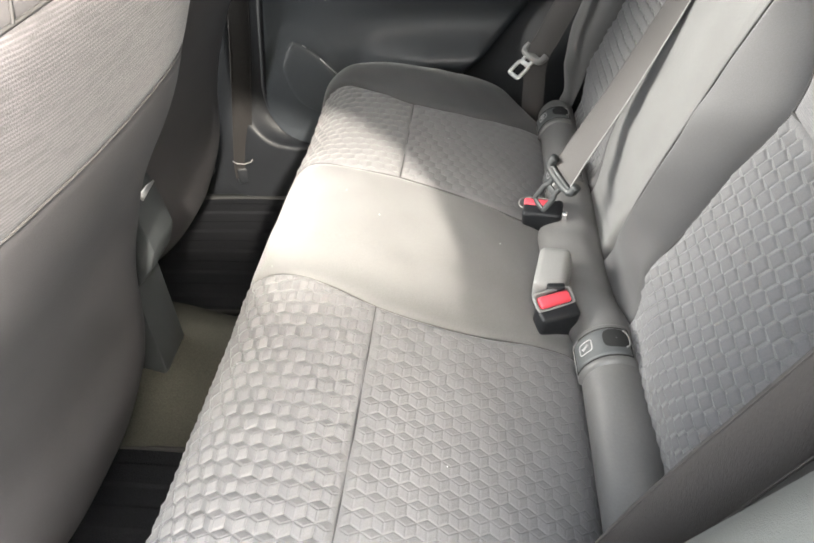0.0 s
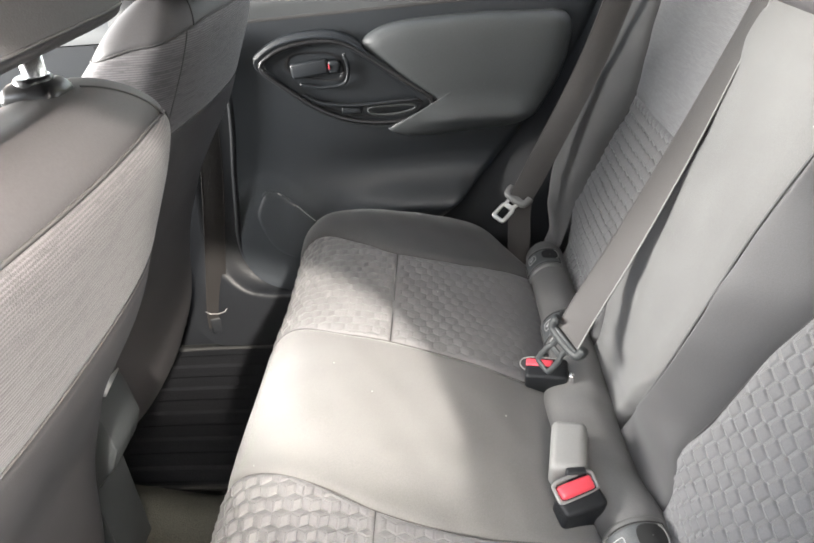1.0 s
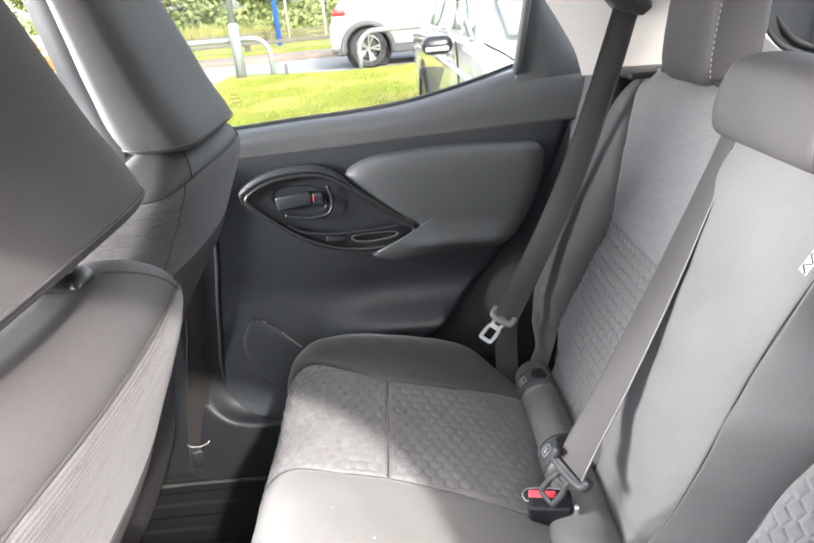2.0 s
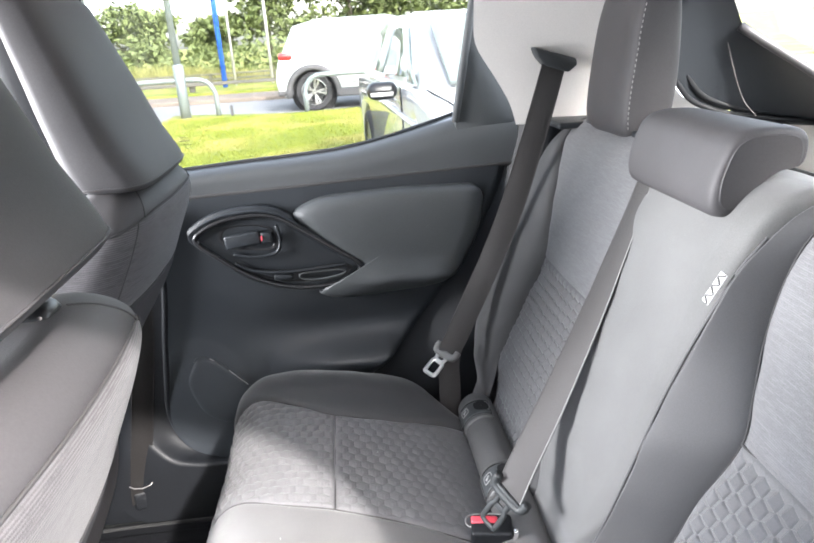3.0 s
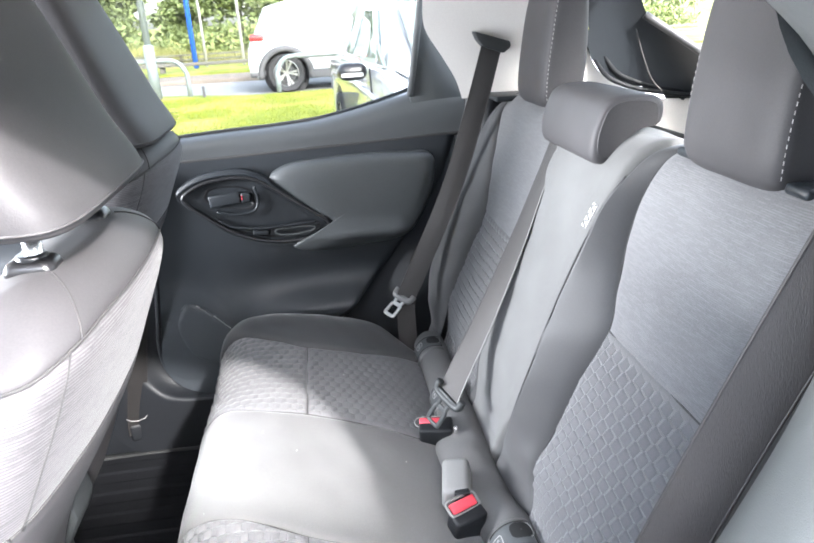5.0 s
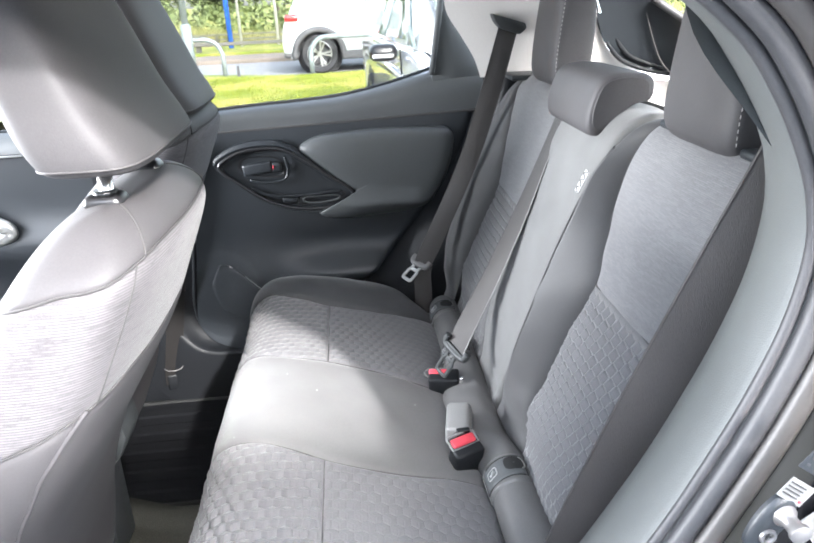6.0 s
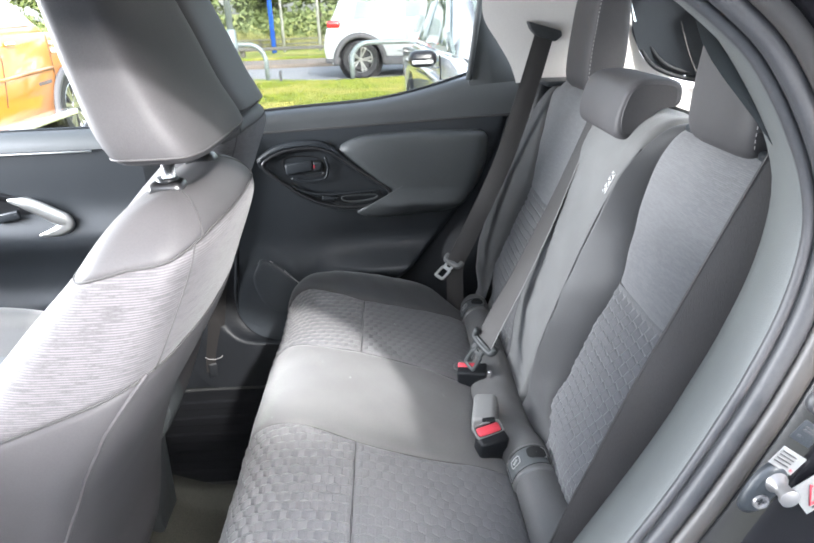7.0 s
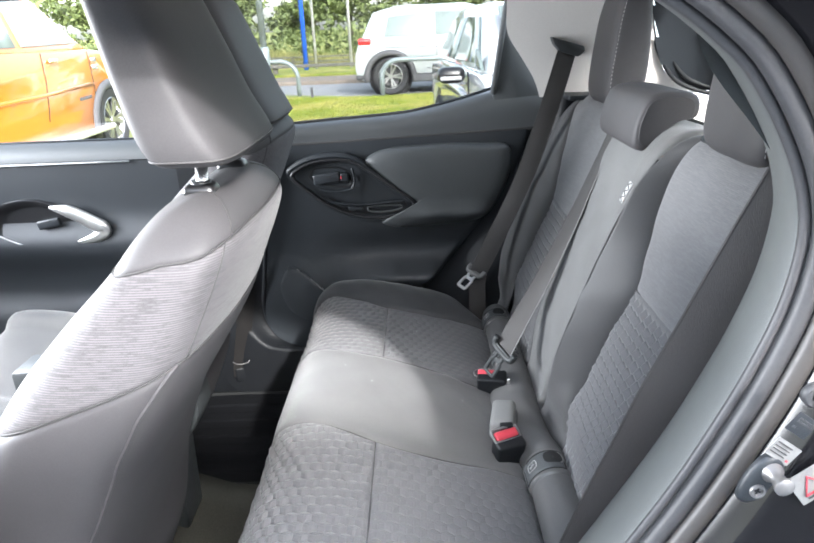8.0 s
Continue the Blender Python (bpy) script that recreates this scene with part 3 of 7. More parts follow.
back_panel("inner_bolster", near_in, split, 0.5, 1.2, BOLSTER, seat_back_near, near_bolster, 110, 80, deep=1)
back_panel("outer_bolster", near_side, near_out_narrow, 0.5, 1.2, BOLSTER, seat_back_near, outer_near, 80, 20, wall=-1)
back_panel("centre_panel", split, far_split, 0.5, 1.2, PLAIN, seat_back_far, mid_panel, 80, 110, deep=-1)
back_panel("inner_bolster", far_split, far_in, 0.5, 1.2, BOLSTER, seat_back_far, far_slope, 80, 14)
back_panel("outer_bolster", far_out, far_edge, 0.5, 1.2, BOLSTER, seat_back_far, outer_bulge, 90, 40, wall=1)


def back_seam(y_of, z0, z1, parent, off=-0.0042, r=0.0010, mat=SEAM, name="seam"):
    s = np.linspace(back_s(z0), back_s(z1), 90)
    px, pz = np.interp(s, BS, BP[:, 0]), np.interp(s, BS, BP[:, 1])
    tx, tz = np.interp(s, BS, BT[:, 0]), np.interp(s, BS, BT[:, 1])
    lift = off(pz) if callable(off) else off
    pts = np.stack([px - tz * lift, y_of(pz), pz + tx * lift], 1)
    part(name, tube(name, pts, r, mat, 6, up=(0, 1, 0.1)), mat, parent)


for y_of, p in ((near_in, seat_back_near), (near_out_narrow, seat_back_near), (far_out, seat_back_far), (far_in, seat_back_far)):
    back_seam(y_of, 0.67, 1.12, p)
back_seam(lambda z: crest(z) + 0.004, 0.64, 1.09, seat_back_near, off=lambda z: crest_h(z) * np.interp(z, [0.64, 0.75], [0.9, 0.97]) - 0.0015, r=0.0020, mat=BOLSTER, name="piping")
for lo, hi, p in ((near_out_narrow, near_in, seat_back_near), (far_in, far_out, seat_back_far)):
    SEAM_Z = 0.903 if p is seat_back_near else 0.888
    ys = np.linspace(lo(SEAM_Z), hi(SEAM_Z), 20)
    s = back_s(SEAM_Z)
    x = np.interp(s, BS, BP[:, 0]) + 0.004
    part("seam", tube("seam", np.stack([x + 0 * ys, ys, SEAM_Z - 0.002 + 0 * ys], 1), 0.0016, SEAM, 6), SEAM, p)

# ---- cabin shell ----
floor = tagged(part("floor", block("floor", (2.6, 1.40, 0.03), pose(-0.45, MID, 0.265), CARPET, 0.005), CARPET, None), "black carpeted car floor", "floor", kind="structure")
tun = np.array([[(x, MID + w * a, 0.283 + h * b) for a, b in ((-1, 0), (-0.86, 0.35), (-0.62, 0.82), (-0.3, 0.98), (0, 1), (0.3, 0.98), (0.62, 0.82), (0.86, 0.35), (1, 0))]
                for x, w, h in ((-1.5, 0.17, 0.17), (-0.62, 0.17, 0.15), (-0.5, 0.165, 0.12), (-0.42, 0.16, 0.085), (-0.28, 0.16, 0.075))])
tagged(part("floor_tunnel", grid("floor_tunnel", tun, HUMP), HUMP, None), "grey-green carpeted hump along the floor", "floor", kind="structure")
base = block("seat_base", (0.44, 1.22, 0.09), pose(-0.06, MID, 0.324), PLASTIC, 0.02)
part("seat_base", base, PLASTIC, cushion)
part("frame", block("frame", (0.05, 0.44, 0.30), pose(0.30, 0.33, 0.43), PLASTIC, 0.02), PLASTIC, seat_back_near)
part("frame", block("frame", (0.05, 0.64, 0.30), pose(0.30, 0.97, 0.43), PLASTIC, 0.02), PLASTIC, seat_back_far)
for p, y, w in ((seat_back_near, 0.34, 0.5), (seat_back_far, 0.96, 0.68)):
    part("back_board", block("back_board", (0.04, w, 0.62), pose(0.465, y, 0.82, 0, 20, 0), CARPET, 0.012), CARPET, p)


def floor_mat(name, x0, x1, y0, y1, label):
    mat_ = thing(name, label, "floor mat", ((x0 + x1) / 2, (y0 + y1) / 2, 0.28), "rear floor mats")
    xs, ys = np.linspace(x0, x1, 40), np.linspace(y0, y1, 120)
    z = 0.288 + 0.0035 * (np.sin(ys / 0.012 * 1.0) > 0)[None, :] + 0.004 * np.sin(xs * 9)[:, None]
    pts = np.stack([xs[:, None] + 0 * z, ys[None, :] + 0 * z, z], 2)
    part("mat", grid("mat", pts, MAT_CLOTH), MAT_CLOTH, mat_)
    o = spline([(x0, y0 + 0.03, 0.290), (x0 + 0.03, y0, 0.290), (x1 - 0.03, y0, 0.290), (x1, y0 + 0.03, 0.290), (x1, y1 - 0.03, 0.290), (x1 - 0.03, y1, 0.290), (x0 + 0.03, y1, 0.290), (x0, y1 - 0.03, 0.290)], 120, True)
    part("edging", tube("edging", o, 0.006, EDGING, 6, closed=True), EDGING, mat_)


floor_mat("floor_mat", -0.75, -0.30, 0.16, 0.52, "black ribbed cloth mat with bound edge on the floor")
floor_mat("floor_mat", -0.78, -0.30, 0.86, 1.27, "black ribbed cloth mat with bound edge on the floor")

# far rear door
sill = curve([-0.50, -0.350, -0.218, -0.11, -0.01, 0.106, 0.226, 0.36], [1.056, 1.063, 1.071, 1.076, 1.084, 1.106, 1.138, 1.178])
rear_line = curve([0.40, 0.50, 0.60, 0.66, 0.80, 0.90, 1.0, 1.2], [-0.12, -0.05, 0.03, 0.10, 0.215, 0.285, 0.33, 0.37])
door_y = curve([0.36, 0.45, 0.60, 0.72, 0.80, 0.90, 1.0, 1.06, 1.2], [1.318, 1.325, 1.342, 1.362, 1.368, 1.374, 1.380, 1.386, 1.386])
door = thing("rear_door", "black plastic rear door trim with padded armrest, closed", "car door", (-0.07, 1.40, 0.36))
groove = curve([-0.5, -0.34, 0.34, 0.5], [1.009, 1.013, 1.034, 1.04])


# the door's front edge, which rounds into its foot
front_line = curve([0.38, 0.41, 0.415, 0.426, 0.442, 0.468, 0.506, 0.56, 0.618, 0.725, 0.824, 1.0], [-0.22, -0.28, -0.33, -0.372, -0.407, -0.435, -0.454, -0.458, -0.450, -0.435, -0.419, -0.40])


def door_relief(x, z):
    """Depth of the moulded forms on the door's face."""
    shelf = 0.030 * np.exp(-((z - 0.625) / 0.035) ** 2) * np.clip((x + 0.22) / 0.15, 0, 1) * np.clip((0.10 - x) / 0.05, 0, 1)
    belly = -0.012 * np.exp(-((z - 0.70) / 0.05) ** 2) * np.clip((x + 0.30) / 0.2, 0, 1)
    edge = 0.014 * np.clip((x - rear_line(z) + 0.03) / 0.03, 0, 1) ** 2
    speaker = 0.003 * np.clip(1 - (((x + 0.37) / 0.10) ** 2 + ((z - 0.58) / 0.12) ** 2), 0, 1) ** 0.5
    bulge = 0.004 * np.exp(-((z - 0.44) / 0.03) ** 2) * np.clip((-0.24 - x) / 0.08, 0, 1)
    return -shelf + belly * -1 + edge - speaker - bulge


zs = np.linspace(0, 1, 110)
xs = np.linspace(0, 1, 130)
pts = []
for v in zs:
    row_z = 0.38 + v * (1.0 - 0.38)
    x = front_line(row_z) + (rear_line(row_z) - front_line(row_z)) * xs
    z = 0.38 + v * (groove(x) - 0.003 - 0.38)
    pts.append(np.stack([x, door_y(z) + door_relief(x, z), z], 1))
part("trim_panel", grid("trim_panel", np.array(pts), PLASTIC), PLASTIC, door)
pts = []
xs2 = np.linspace(-0.50, 0.355, 80)
for v in np.linspace(0, 1, 20):
    zb, zt = groove(xs2) + 0.003, sill(xs2)
    a = v * math.pi / 2
    z = zb + (zt - zb) * (math.sin(a) ** 0.75 if v < 1 else 1)
    y = 1.384 + 0.045 * (1 - math.cos(a)) ** 1.4 - 0.006 * math.sin(v * math.pi)
    pts.append(np.stack([xs2, y + 0 * xs2, z], 1))
part("upper_trim", grid("upper_trim", np.array(pts), LEDGE), LEDGE, door, "dark grey moulded upper door trim")
part("groove", tube("groove", np.stack([xs2, 0 * xs2 + 1.389, groove(xs2)], 1), 0.007, SEAM, 6), SEAM, door)

ARM = [(-0.131, 0.966), (-0.105, 0.984), (-0.06, 0.996), (0.02, 1.001), (0.10, 1.003), (0.20, 1.0), (0.252, 0.997), (0.272, 0.978), (0.270, 0.94), (0.255, 0.885), (0.225, 0.832), (0.195, 0.800),
       (0.15, 0.784), (0.07, 0.778), (-0.01, 0.773), (-0.06, 0.776), (-0.094, 0.792), (-0.05, 0.812), (-0.005, 0.83), (0.005, 0.845), (-0.03, 0.868), (-0.085, 0.912), (-0.12, 0.945)]


def arm_profile(r):
    return (1 - min(r, 1) ** 8) ** 0.5


arm = pad("armrest_pad", [(x, 1.352 + 0.012 * (z - 0.80) / 0.2, z) for x, z in ARM], 0.022, (0, -1, 0), ARMPAD, rings=16, n=160, depth=0.03, profile=arm_profile, centre=(0.15, 1.36, 0.925))
for v in arm.vertices:
    k = max(0.0, 1 - abs(v.co.z - 0.815) / 0.045)
    if v.co.y < 1.36:
        v.co.y -= 0.020 * k * k * max(0.0, min(1.0, (v.co.x + 0.06) / 0.1)) * max(0.0, min(1.0, (0.235 - v.co.x) / 0.06))
part("armrest_pad", arm, ARMPAD, door, "padded dark grey armrest panel")
OVAL = [(-0.335, 0.928), (-0.315, 0.952), (-0.27, 0.969), (-0.21, 0.974), (-0.165, 0.966), (-0.12, 0.938), (-0.06, 0.893), (-0.012, 0.860), (0.002, 0.840), (-0.010, 0.822), (-0.05, 0.810),
        (-0.11, 0.807), (-0.17, 0.816), (-0.23, 0.841), (-0.29, 0.885)]
om = np.mean(OVAL, 0)
band = [(om[0] + (x - om[0]) * 1.10, 1.362, om[1] + (z - om[1]) * 1.20) for x, z in OVAL]
part("handle_surround", pad("handle_surround", band, 0.012, (0, -1, 0), PLASTIC, rings=10, n=140, depth=0.01, profile=lambda r: (1 - min(r, 1) ** 6) ** 0.5 if r > 0.8 else 0.2), PLASTIC, door, "smooth black moulding round the handle")
o3 = [(x, 1.345, z) for x, z in OVAL]
ringp = spline(o3, 160, True)
part("handle_bezel", tube("handle_bezel", ringp, 0.0048, GLOSSY, 10, flat=1.0, up=(0, 1, 0), closed=True), GLOSSY, door, "smooth black oval bezel")
big = [(-0.165 + (x + 0.165) * 1.07, 1.352, 0.885 + (z - 0.885) * 1.11) for x, z in OVAL]
part("bezel_surround", pad("bezel_surround", big, 0.010, (0, -1, 0), PLASTIC, rings=12, n=160, depth=0.03, profile=lambda r: 1.0 if r > 0.93 else 1.0 - 3.6 * min(1.0, (0.93 - r) / 0.12)), PLASTIC, door)
# inner release lever in its cup
part("lever_cup", pad("lever_cup", [(-0.29, 1.372, 0.935), (-0.27, 1.372, 0.952), (-0.20, 1.372, 0.950), (-0.172, 1.372, 0.93), (-0.172, 1.372, 0.90), (-0.20, 1.372, 0.893), (-0.265, 1.372, 0.905), (-0.288, 1.372, 0.918)],
     0.014, (0, -1, 0), GLOSSY, profile=lambda r: 1.0 if r > 0.86 else 0.15), GLOSSY, door)
lever = part("release_lever", block("release_lever", (0.075, 0.012, 0.030), pose(-0.240, 1.352, 0.922, 0, -6, 0), PLASTIC, 0.005), PLASTIC, door, "black release lever")
lock = part("lock_knob", block("lock_knob", (0.022, 0.012, 0.024), pose(-0.190, 1.350, 0.924), PLASTIC, 0.004), PLASTIC, door)
part("red_mark", block("red_mark", (0.003, 0.003, 0.010), pose(-0.199, 1.3435, 0.925), RED, 0.001), RED, lock, "small red lock mark")
part("lever_frame", tube("lever_frame", spline([(-0.168, 1.350, 0.948), (-0.163, 1.350, 0.915), (-0.175, 1.350, 0.889), (-0.22, 1.350, 0.884), (-0.262, 1.350, 0.893)], 40), 0.0034, PLASTIC, 8, up=(0, 1, 0)), PLASTIC, door)
part("pull_bowl", pad("pull_bowl", [(-0.245, 1.366, 0.853), (-0.20, 1.366, 0.850), (-0.13, 1.366, 0.845), (-0.05, 1.366, 0.850), (-0.02, 1.366, 0.842), (-0.03, 1.366, 0.826), (-0.08, 1.366, 0.817), (-0.15, 1.366, 0.820), (-0.21, 1.366, 0.836)],
     0.012, (0, -1, 0), GLOSSY, profile=lambda r: 1.0 if r > 0.9 else 0.3), GLOSSY, door)
part("pull_lip", tube("pull_lip", spline([(-0.262, 1.350, 0.872), (-0.225, 1.348, 0.853), (-0.16, 1.346, 0.845), (-0.09, 1.346, 0.847), (-0.03, 1.348, 0.850)], 50), 0.0036, PLASTIC, 8, up=(0, 1, 0)), PLASTIC, door)
part("window_switch", block("window_switch", (0.040, 0.010, 0.012), pose(-0.165, 1.348, 0.834, 0, 6, 0), PLASTIC, 0.003), PLASTIC, door)
part("switch_rim", tube("switch_rim", spline([(-0.125, 1.347, 0.838), (-0.06, 1.347, 0.840), (-0.035, 1.347, 0.837), (-0.045, 1.347, 0.828), (-0.09, 1.347, 0.822), (-0.125, 1.347, 0.826)], 60, True), 0.0022, SOFT, 6, up=(0, 1, 0), closed=True), SOFT, door)
def on_door(x, z, lift=0.0):
    return (x, float(door_y(z) + door_relief(np.array(x), z)) - lift, z)


GRILLE = [(-0.402, 0.60), (-0.391, 0.64), (-0.371, 0.661), (-0.343, 0.653), (-0.307, 0.624), (-0.274, 0.591), (-0.252, 0.558), (-0.268, 0.522), (-0.30, 0.506), (-0.337, 0.506), (-0.379, 0.538)]
grille = part("speaker_grille", pad("speaker_grille", [on_door(x, z, -0.001) for x, z in GRILLE], 0.003, (0, -1, 0), PLASTIC, rings=10, n=120, depth=0.006, profile=lambda r: (1 - min(r, 1) ** 10) ** 0.5), PLASTIC, door, "black speaker grille")
for k in range(14):
    x, z = -0.309 + 0.0027 * k, 0.630 - 0.0027 * k
    part("speaker_dot", disc("speaker_dot", 0.0009, 0.003, pose(*on_door(x, z, 0.0075), 90, 0, 0), SATIN, 8, 0.0003), SATIN, grille)
part("rim", tube("rim", spline([on_door(x, z, 0.004) for x, z in ((-0.385, 0.654), (-0.371, 0.665), (-0.343, 0.657), (-0.307, 0.629), (-0.274, 0.596), (-0.25, 0.562))], 60), 0.0010, PLASTIC, 8, up=(0, 1, 0)), PLASTIC, grille)
# steel sliver added as a highlight on the plastic rim
part("rim_glint", tube("rim_glint", [on_door(-0.349, 0.660, 0.0055), on_door(-0.341, 0.655, 0.0055)], 0.0012, STEEL, 6, up=(0, 1, 0)), STEEL, grille)

# the window in the far rear door
GZ = lambda z: 1.428 - 0.42 * (z - 1.08)
win_pts = [(-0.52, 1.05), (-0.30, 1.06), (0.0, 1.08), (0.12, 1.105), (0.235, 1.14), (0.252, 1.28), (0.262, 1.40), (-0.1, 1.415), (-0.48, 1.41)]
bm = bmesh.new()
for dy in (0.0, 0.004):
    bm.faces.new([bm.verts.new((x, GZ(z) + dy, z)) for x, z in win_pts])
pane = part("window_pane", bm, GLASS, door, "clear side window glass", smooth=False)
pane.visible_shadow = False
part("window_seal", tube("window_seal", np.stack([xs2, 0 * xs2 + 1.428, sill(xs2) + 0.002], 1), 0.0045, RUBBER, 6), RUBBER, door)
POST = [(0.222, 1.12), (0.232, 1.20), (0.240, 1.28), (0.250, 1.42), (0.252, 1.42), (0.255, 1.35), (0.261, 1.285), (0.281, 1.252), (0.303, 1.218), (0.322, 1.190), (0.337, 1.160), (0.348, 1.125), (0.354, 1.09), (0.365, 1.03), (0.30, 1.03), (0.25, 1.06)]
# post and its edge use a paler grey, partly haze put into the colour
me = prism("window_post", POST, -0.012, 0.03, 1, SOFT, 0.003)
for v in me.vertices:
    v.co.y += GZ(v.co.z) - 0.018
part("window_post", me, PLASTIC, door, "black plastic post at the window's rear, paled for haze")
part("post_edge", tube("post_edge", [(0.222 + 0.1 * (z - 1.13), GZ(z) - 0.028, z) for z in np.linspace(1.13, 1.41, 12)], 0.008, SOFT, 8), SOFT, door)
part("window_header", tube("window_header", [(x, GZ(1.41) - 0.02, 1.425) for x in np.linspace(-0.52, 0.28, 20)], 0.018, PLASTIC, 8), PLASTIC, door)
dots = [(-0.355 + dx, GZ(1.125 + dz) - 0.002, 1.125 + dz, w) for dx, dz, w in ((0, 0.010, 0.020), (0.0, 0.002, 0.030), (0.002, -0.006, 0.026), (0.004, -0.014, 0.016), (0.030, 0.0, 0.006))]
for x, y, z, w in dots:
    part("glass_mark", block("glass_mark", (w * 0.7, 0.0006, 0.0012), pose(x + 0.02, y, z * 1.0, 22, 0, 0), RUBBER, 0), RUBBER, door, "etched marks on the glass")

# pillars and quarter trim, far side
pil = thing("door_pillar", "dark grey trim on the pillar between the doors", "pillar", (-0.53, 1.34, 0.28))
PZ = (0.985, 1.06, 1.2, 1.42)
pp = [[(-0.475 - 0.02 * k, 1.335 + o + 0.02 * (z > 1.0) - max(0, z - 1.06) * 0.38, z) for k, o in ((-0.3, 0.03), (0, 0.0), (2, -0.015), (5, -0.012), (7, 0.0), (7.4, 0.05))] for z in PZ]
part("upper_cover", grid("upper_cover", np.array(pp), BLACKTRIM), BLACKTRIM, pil)
# lower cover: it hollows down from the pillar and turns into the sill's flat top
EDGE = spline([(-0.40, 1.352, 1.0), (-0.419, 1.350, 0.824), (-0.435, 1.348, 0.725), (-0.450, 1.346, 0.618), (-0.458, 1.345, 0.56), (-0.454, 1.343, 0.506), (-0.435, 1.342, 0.468), (-0.407, 1.341, 0.442), (-0.372, 1.340, 0.426), (-0.28, 1.340, 0.412), (0.0, 1.340, 0.410)], 90)
LIP = spline([(-0.50, 1.318, 1.0), (-0.51, 1.318, 0.81), (-0.516, 1.316, 0.70), (-0.524, 1.314, 0.595), (-0.524, 1.309, 0.53), (-0.495, 1.299, 0.478), (-0.458, 1.292, 0.444), (-0.412, 1.290, 0.431), (-0.366, 1.290, 0.428), (-0.28, 1.290, 0.427), (0.0, 1.290, 0.427)], 90)
FOOT = spline([(-0.64, 1.313, 1.0), (-0.64, 1.313, 0.78), (-0.64, 1.311, 0.68), (-0.64, 1.309, 0.56), (-0.63, 1.304, 0.42), (-0.57, 1.296, 0.30), (-0.49, 1.287, 0.282), (-0.415, 1.285, 0.282), (-0.366, 1.285, 0.282), (-0.28, 1.285, 0.282), (0.0, 1.285, 0.282)], 90)
rows = []
for e, l, f in zip(EDGE, LIP, FOOT):
    hollow = (e + l) / 2 + np.array((0.0, 0.006, -0.004))
    rows.append(spline([e, e + (hollow - e) * 0.5 + np.array((0, 0.003, 0)), hollow, l + (e - l) * 0.12, l, l + (f - l) * 0.10, l + (f - l) * 0.5, f], 28))
rows = np.array(rows)
seam_at = int(np.argmin(np.abs(EDGE[:, 0] + 0.404) + 10 * (EDGE[:, 2] > 0.46)))
part("lower_cover", grid("lower_cover", rows[:seam_at + 1], BLACKTRIM), BLACKTRIM, pil, "black plastic pillar cover rounding into the sill")
tagged(part("sill_trim", grid("sill_trim", rows[seam_at - 1:] + np.array((0.0, 0.0015, -0.0015)), BLACKTRIM), BLACKTRIM, None), "black plastic door sill trim", "trim", kind="structure")
tagged(part("sill_panel", block("sill_panel", (2.4, 0.06, 0.10), pose(-0.60, 1.335, 0.325), BLACKTRIM, 0.01), BLACKTRIM, None), "black plastic panel below the doors", "trim", kind="structure")
part("door_seal", tube("door_seal", EDGE + np.array((0.003, -0.006, 0.002)), 0.0065, BLACKTRIM, 8, up=(0, 1, 0)), BLACKTRIM, door, "black rubber seal round the door's edge")

qz = np.linspace(0.28, 1.135, 40)
qp = np.array([np.stack([rear_line(z) - 0.025 + (0.60 - rear_line(z)) * np.linspace(0, 1, 24), 1.405 - 0.075 * np.clip(np.linspace(0, 1, 24) / 0.3, 0, 1) ** 1.2 + 0 * z, np.full(24, z)], 1) for z in qz])
tagged(part("quarter_trim", grid("quarter_trim", qp, BLACKTRIM), BLACKTRIM, None), "black plastic trim beside the rear seat", "trim", kind="structure")
tagged(part("ledge_trim", block("ledge_trim", (0.17, 0.16, 0.012), pose(0.475, 1.30, 1.126), PLASTIC, 0.008), PLASTIC, None), "black plastic ledge behind the seats", "trim", kind="structure")
# pale rear pillar, far side, and headliner
ex = curve([1.10, 1.139, 1.17, 1.22, 1.28, 1.34, 1.43], [0.345, 0.332, 0.318, 0.285, 0.245, 0.238, 0.235])
back_end = curve([1.10, 1.12, 1.135, 1.167, 1.246, 1.34, 1.43], [0.80, 0.77, 0.70, 0.645, 0.596, 0.565, 0.545])
cp = []
for z in np.linspace(1.12, 1.43, 24):
    u = np.linspace(0, 1, 30)
    x = ex(z) + (back_end(z) - ex(z)) * u
    y = 1.335 - 0.42 * (z - 1.12) - 0.035 * u - 0.015 * np.sin(u * 2.2)
    cp.append(np.stack([x, y, np.full(30, z)], 1))
tagged(part("rear_pillar_trim", grid("rear_pillar_trim", np.array(cp), HEADLINER), HEADLINER, None), "beige moulded rear pillar trim", "trim", kind="structure")
cn = np.array(cp).copy()
cn[..., 1] = 2 * MID - cn[..., 1] + 0.03
tagged(part("rear_pillar_trim_near", grid("rear_pillar_trim_near", cn, SOFT), SOFT, None), "dark grey moulded rear pillar trim", "trim", kind="structure")
hl = np.array([[(x, y, 1.452 + 0.02 * (1 - ((y - MID) / 0.62) ** 2) - max(0, x - 0.35) ** 2 * 0.18 - max(0, -0.9 - x) ** 2 * 0.3) for y in np.linspace(0.09, 1.275, 20)] for x in np.linspace(-1.35, 0.66, 40)])
